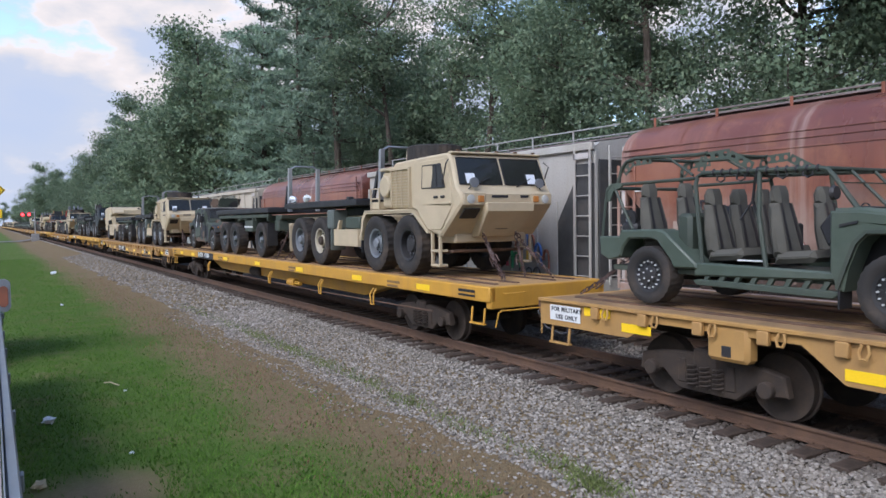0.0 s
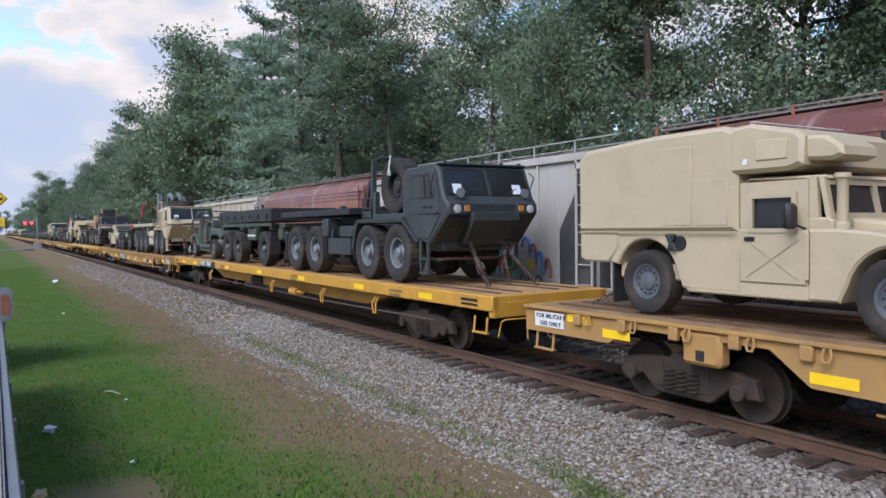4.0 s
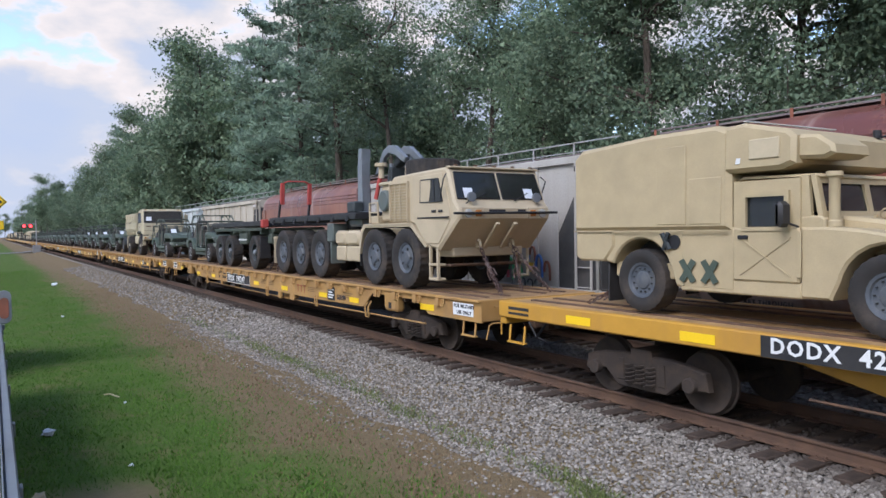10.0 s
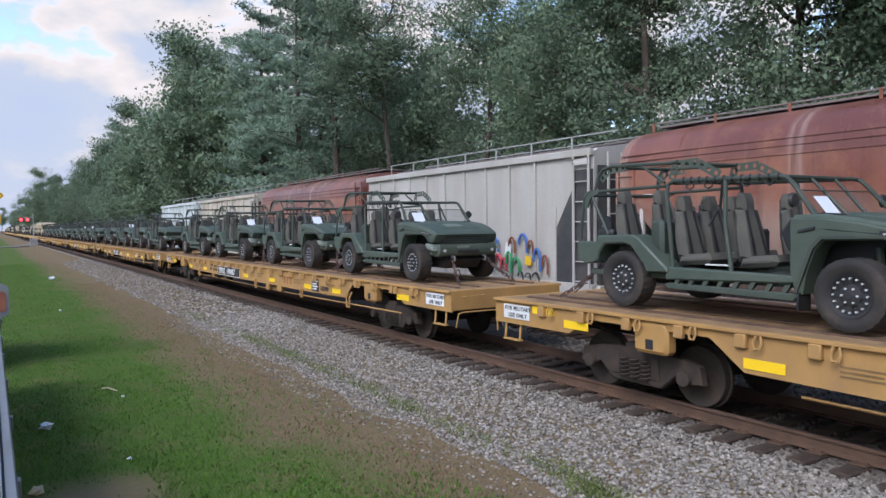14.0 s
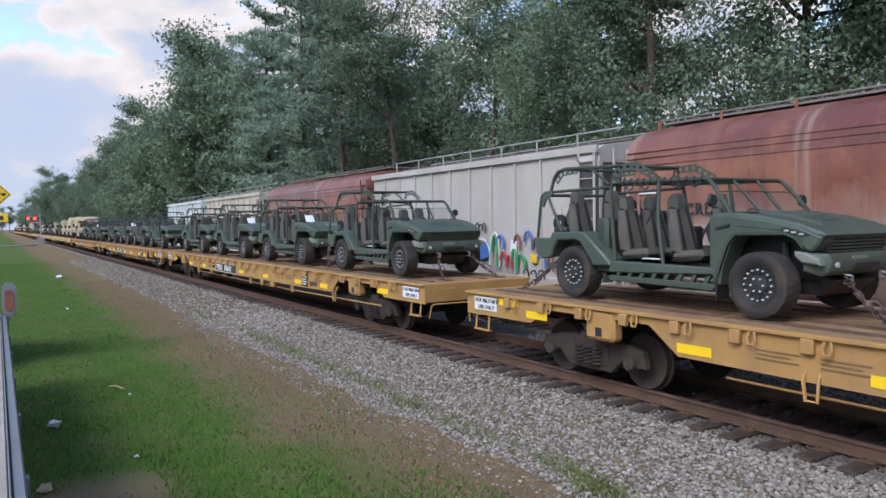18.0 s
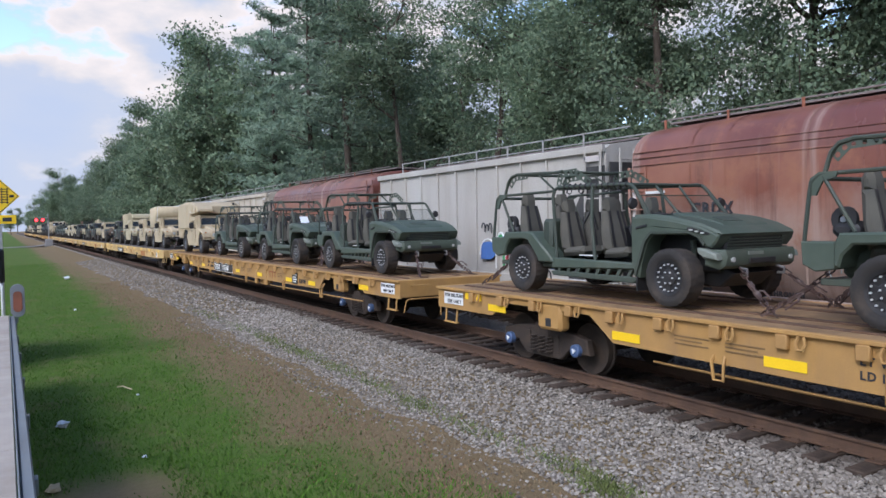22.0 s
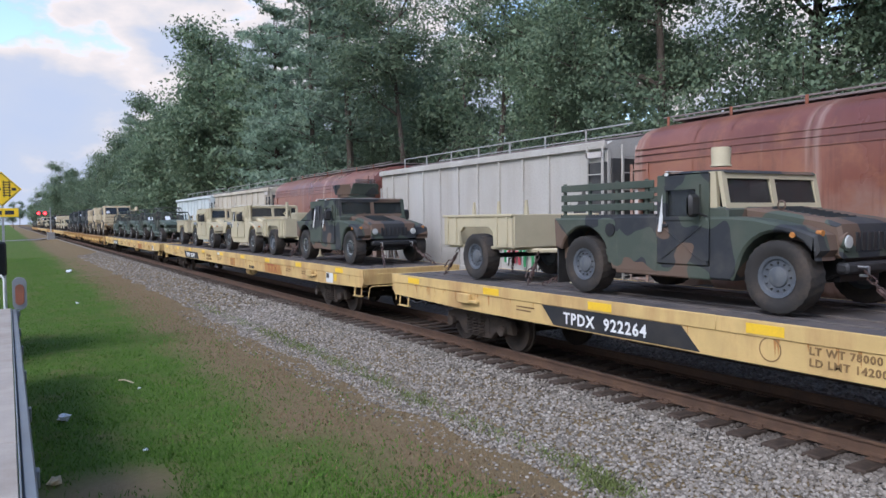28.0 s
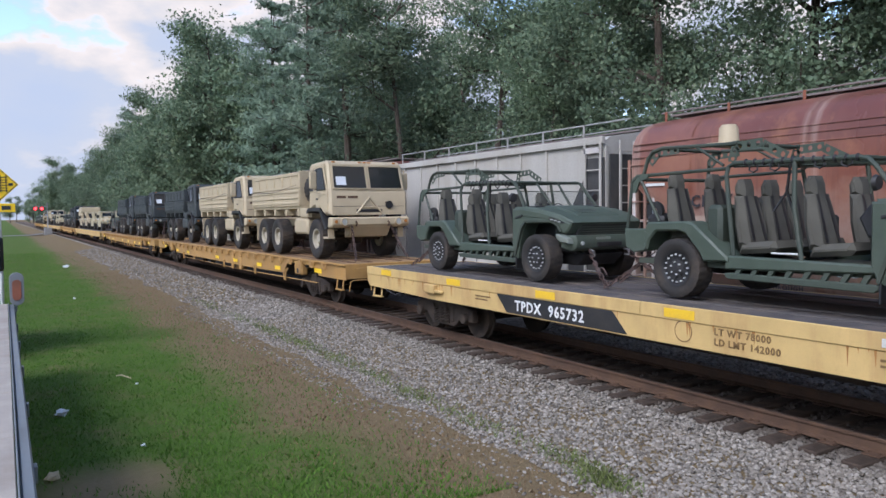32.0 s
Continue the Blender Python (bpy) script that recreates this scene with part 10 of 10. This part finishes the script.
PROTO = {
    "scout": scout("dark green open tubular scout truck chained to the flatcar"),
    "scout_paper": scout("dark green open scout truck with windshield paper", True),
    "scout_dome": scout("dark green open scout truck with tan antenna dome", False, True),
    "heavy_tan": heavy([0, -1.55, -5.0, -6.55], TAN, "tan eight-wheel heavy truck with a black flatrack and lifting frame", BLACK, STEEL, "heavy", rim_last="heavy_cream"),
    "heavy_tan_grey": heavy([0, -1.55, -5.0, -6.55], TAN, "tan eight-wheel heavy truck with grey rims and a black flatrack", BLACK, STEEL, "heavy"),
    "heavy_dark": heavy([0, -1.55, -4.95, -6.5], NAVY, "dark grey-green eight-wheel heavy truck with an upright spare wheel", BLACK, NAVY, "heavy", spare_flat=False),
    "heavy_camo": heavy([0, -1.52, -4.22, -5.98], NAVY, "brown and green camouflaged heavy truck with a rusty flatrack", RUST_RED, RUST_RED, "heavy_cream", spare_flat=False, rings=True, cabm=CAMO_RED, bed_box=ORANGE_BOX, odd_rear="heavy"),
    "heavy_crane": heavy([0, -1.55, -4.95, -6.45, -7.95], TAN, "tan ten-wheel heavy truck with a grey crane and tan flatrack", TAN_PALE, STEEL, "disc", crane=True, rings=True),
    "heavy_crane_black": heavy([0, -1.55, -4.95, -6.45, -7.95], TAN, "tan ten-wheel heavy truck with a grey crane and black flatrack", BLACK, STEEL, "disc", crane=True, rings=True),
    "trailer_hook": heavy_trailer(DARKGREEN, "dark green three-axle trailer with a black flatrack and steel hook frame", BLACK, STEEL),
    "trailer_red": heavy_trailer(DARKGREEN, "dark green three-axle trailer with a black flatrack and red-tipped hook frame", BLACK, REDARM),
    "trailer_side": heavy_trailer(DARKGREEN, "green three-axle trailer with a deep black flatrack and tie rings", BLACK, None, True, 0.42),
    "trailer_bare": heavy_trailer(GREEN, "green three-axle trailer with an empty frame"),
    "ambulance": utility("ambulance", TAN, "tan boxy ambulance truck with a raised over-cab body", box_mat=TAN, wheel_key="hum_dark", straps=1),
    "ambulance_dark": utility("ambulance", CANVAS_PAINT, "darker tan boxy ambulance truck with a raised over-cab body", box_mat=CANVAS_PAINT, wheel_key="hum_dark", straps=1),
    "canvas": utility("canvas", TAN, "tan utility truck with a bulging canvas rear cover", wheel_key="hum_dark", straps=2),
    "four_spare": utility("four_door", TAN, "tan four-door utility truck with a spare wheel in its bed", spare=True, straps=1),
    "four_strap": utility("four_door", TAN_PALE, "pale tan armoured four-door utility truck with a strapped spare wheel", spare=True, straps=2),
    "shelter": utility("shelter", TAN_PALE, "tan utility truck carrying a square ribbed shelter box", box_mat=TAN_PALE),
    "camo_turret": utility("slant", CAMO, "camouflaged slant-back utility truck with a roof gun shield", snorkel=False, straps=2),
    "camo_dome": utility("four_door", CAMO, "camouflaged four-door utility truck with a cream radome and sensor drum", snorkel=False, straps=1),
    "camo_cargo": utility("cargo", CAMO, "camouflaged utility truck with green stake sides", snorkel=False, straps=1, wheel_key="hum_dark"),
    "mixed": utility("four_door", TAN, "tan utility truck with a camouflaged hood", dark_hood=CAMO, snorkel=False, straps=1),
    "pickup": utility("pickup", TAN_PALE, "pale tan two-door utility pickup with a spare wheel behind its cab", spare=True),
    "four_sensor": utility("four_door", TAN_PALE, "pale tan armoured four-door utility truck with worn edges"),
    "small_trailer": cargo_trailer(TAN_PALE, "pale tan two-wheel cargo trailer chained to the deck"),
    "small_loaded": cargo_trailer(TAN_PALE, "pale tan two-wheel cargo trailer loaded with equipment", True),
    "water": water_trailer(),
    "cargo_small": cargo_truck([0, -4.08], TAN_PALE, "pale tan four-wheel cargo truck with a closed drop-side bed"),
    "cargo_big": cargo_truck([0, -3.5, -4.95], TAN, "tan six-wheel cargo truck with an armoured cab", "cargo_tan", True),
    "cargo_dark": cargo_truck([0, -3.5, -4.95], NAVY, "dark grey-green six-wheel cargo truck", "cargo", False),
}
for o in PROTO["camo_cargo"].children:
    if o.name.startswith("windshield_frame"):
        o.data.materials[0] = TAN_PALE
for x in (-2.55, -2.2):
    part("tape_cross", Shape().quad((x - 0.14, -1.1, 0.52), (x - 0.06, -1.1, 0.48), (x + 0.14, -1.1, 0.76), (x + 0.06, -1.1, 0.8), thick=0.006).quad((x + 0.06, -1.104, 0.48), (x + 0.14, -1.104, 0.52), (x - 0.06, -1.104, 0.8), (x - 0.14, -1.104, 0.76), thick=0.006), GREEN, PROTO["ambulance_dark"], "crossed strips of green tape", smooth=0)
eb = part("door_emblem", Shape().lathe([(0.15, -0.004), (0.19, -0.004), (0.19, 0.002), (0.15, 0.002)], (-1.5, -1.088, 0.83), "y", 24, True), DARKGREEN, PROTO["four_spare"], "dark round painted emblem")
part("emblem_disc", Shape().lathe([(0.0, -0.004), (0.07, -0.004), (0.08, 0.002)], (-1.5, -1.088, 0.84), "y", 14), PALELET, eb, smooth=0)
for k in range(5):
    part("emblem_mark", Shape().box(-1.64 + 0.06 * k, -1.6 + 0.06 * k, -1.091, -1.086, 1.05 + 0.02 * (2 - abs(k - 2)), 1.11 + 0.02 * (2 - abs(k - 2))), PALELET, eb, smooth=0)
for x, turn in ((-5.9, 0.3), (-6.95, -0.25)):
    rng = random.Random(int(-x * 10))
    rag = Shape().lathe([(0, 0.08), (0.07, 0.06), (0.1, 0.0), (0.07, -0.08), (0, -0.1)], (x, -1.2, 1.86), "z", 9)
    rag.tube([(x, -1.2, 1.9), (x + turn * 0.4, -1.22, 1.94), (x + turn, -1.21, 1.88)], 0.045, 5)
    rag.v = [(a + rng.uniform(-0.03, 0.03), b + rng.uniform(-0.03, 0.03), c + rng.uniform(-0.025, 0.025)) for a, b, c in rag.v]
    part("white_rag", rag, PAPER, PROTO["heavy_tan"], "knotted white rag tied to the rack edge")
add_turret(PROTO["camo_turret"], CAMO)
add_domes(PROTO["camo_dome"])
am = part("antenna_mount", Shape().cyl((-4.0, -0.98, 1.48), 0.055, 0.5, "z", 12, cut=0.015), TAN, PROTO["four_strap"], "tall tan antenna base")
part("mount_foot", Shape().cyl((-4.0, -0.98, 1.2), 0.09, 0.1, "z", 12, cut=0.02), GREEN, am, "green foot")
part("sensor_drum", Shape().lathe([(0, 0.28), (0.13, 0.27), (0.14, 0.24), (0.13, 0.04), (0.15, 0.0), (0, 0)], (-1.55, -0.1, 1.92), "z", 18), TAN_PALE, PROTO["camo_cargo"], "cream sensor drum")

LOADS = {
    0: [("scout", -3.95)],
    1: [("heavy_tan", -14.02), ("trailer_hook", -24.35), ("camo_turret", -31.1)],
    2: [("heavy_tan_grey", -41.45), ("trailer_hook", -51.75), ("ambulance", -59.2)],
    3: [("heavy_dark", -69.85), ("trailer_side", -79.5), ("scout", -86.78)],
    4: [("heavy_crane", -96.8), ("trailer_red", -108.0), ("pickup", -114.8)],
    5: [("heavy_camo", -124.87), ("trailer_bare", -134.7), ("ambulance_dark", -142.2)],
    6: [("heavy_crane_black", -152.34), ("trailer_red", -163.38), ("scout", -170.36)],
    7: [("scout_paper", -179.33), ("cargo_small", -186.27), ("water", -193.97), ("scout_paper", -197.9)],
    8: [("scout_paper", -207.6), ("scout_paper", -213.76), ("scout_paper", -220.34), ("scout", -226.34)],
    9: [("scout", -235.64), ("scout", -241.73), ("scout_paper", -247.67), ("scout", -254.4)],
    10: [("scout", -263.73), ("scout_paper", -270.12), ("scout_paper", -276.33), ("scout", -282.82)],
    11: [("scout", -292.13), ("scout", -298.35), ("scout_paper", -304.86), ("scout", -311.2)],
    12: [("scout", -320.31), ("scout_paper", -326.45), ("scout", -332.78), ("ambulance", -339.35)],
    13: [("canvas", -348.74), ("four_spare", -354.64), ("shelter", -361.1), ("camo_turret", -367.45)],
    14: [("mixed", -377.0), ("small_trailer", -383.6), ("camo_dome", -386.3), ("camo_cargo", -392.42), ("small_trailer", -398.97)],
    15: [("camo_turret", -405.1), ("small_loaded", -411.74), ("four_strap", -414.16), ("four_sensor", -420.46), ("small_trailer", -427.06)],
    16: [("scout_paper", -433.47), ("scout_paper", -439.7), ("scout_dome", -445.88), ("scout", -452.35)],
    17: [("cargo_big", -462.35), ("cargo_big", -470.66), ("cargo_dark", -479.0)],
    18: [("cargo_dark", -490.2), ("cargo_dark", -498.6), ("camo_cargo", -507.0)],
    19: [("four_strap", -518.0), ("pickup", -524.5), ("four_spare", -531.0), ("canvas", -537.0)],
    20: [("cargo_dark", -546.5), ("camo_turret", -556.5), ("camo_dome", -563.5)],
    21: [("small_trailer", -575.0), ("four_strap", -578.5), ("pickup", -585.0), ("camo_cargo", -592.0)],
    22: [("cargo_big", -603.0), ("camo_turret", -612.0), ("small_trailer", -620.0)],
    23: [("heavy_tan", -631.5), ("trailer_hook", -642.0)],
    24: [("scout", -659.5), ("scout", -666.0), ("scout", -672.5), ("scout", -679.0)],
}
ROLLING = []
FAR = {}
for k, s in FRONTS.items():
    if k > 17:
        for key, src, at, z in [(KINDS[k], FLATS[KINDS[k]], s - CAR_L / 2, 0.0)] + [(n_, PROTO[n_], at, DECK_Z[KINDS[k]] + 0.019) for n_, at in LOADS[k]]:
            if key not in FAR:
                FAR[key] = joined(src, src.name.split(".")[0])
                v = FAR[key]
                v.matrix_basis = pose(at, RAIL_Y, z)
            else:
                v = copy_thing(FAR[key], pose(at, RAIL_Y, z))
            MOVING.append((v, at, z))
        continue
    car = copy_thing(FLATS[KINDS[k]], pose(s - CAR_L / 2, RAIL_Y, 0))
    if k < 17:
        car_marks(car, k)
        if k in (4, 11, 12):
            for o in car.children_recursive:
                if o.name.startswith("bearing_cap"):
                    o.data = CAP_BLUE
                    o["label"] = "blue bearing cap with a white triangle"
        ROLLING += [o for o in car.children if o.name.startswith("wheelset")]
    MOVING.append((car, s - CAR_L / 2, 0.0))
    for key, at in LOADS[k]:
        z = DECK_Z[KINDS[k]] + 0.019
        v = copy_thing(PROTO[key], pose(at, RAIL_Y, z))
        MOVING.append((v, at, z))
for src in (*FLATS.values(), *PROTO.values()):
    for o in (*src.children_recursive, src):
        bpy.data.objects.remove(o)


# ---------------------------------------------------------------- motion
def motions():
    """The whole train rolls past at one speed, its wheelsets turning."""
    for ob, s, z in MOVING:
        walk(ob, [(t, pose(s + SPEED * t, RAIL_Y, z)) for t in (0.0, 8.0, 16.0, 24.0, 32.0)])
    turn = math.degrees(SPEED / WHEEL_R)
    for ob in ROLLING:
        x = ob.location.x
        walk(ob, [(k / FPS, pose(x, 0, WHEEL_R, 0, (turn * k / FPS) % 360.0, 0)) for k in range(int(32 * FPS) + 1)])


motions()
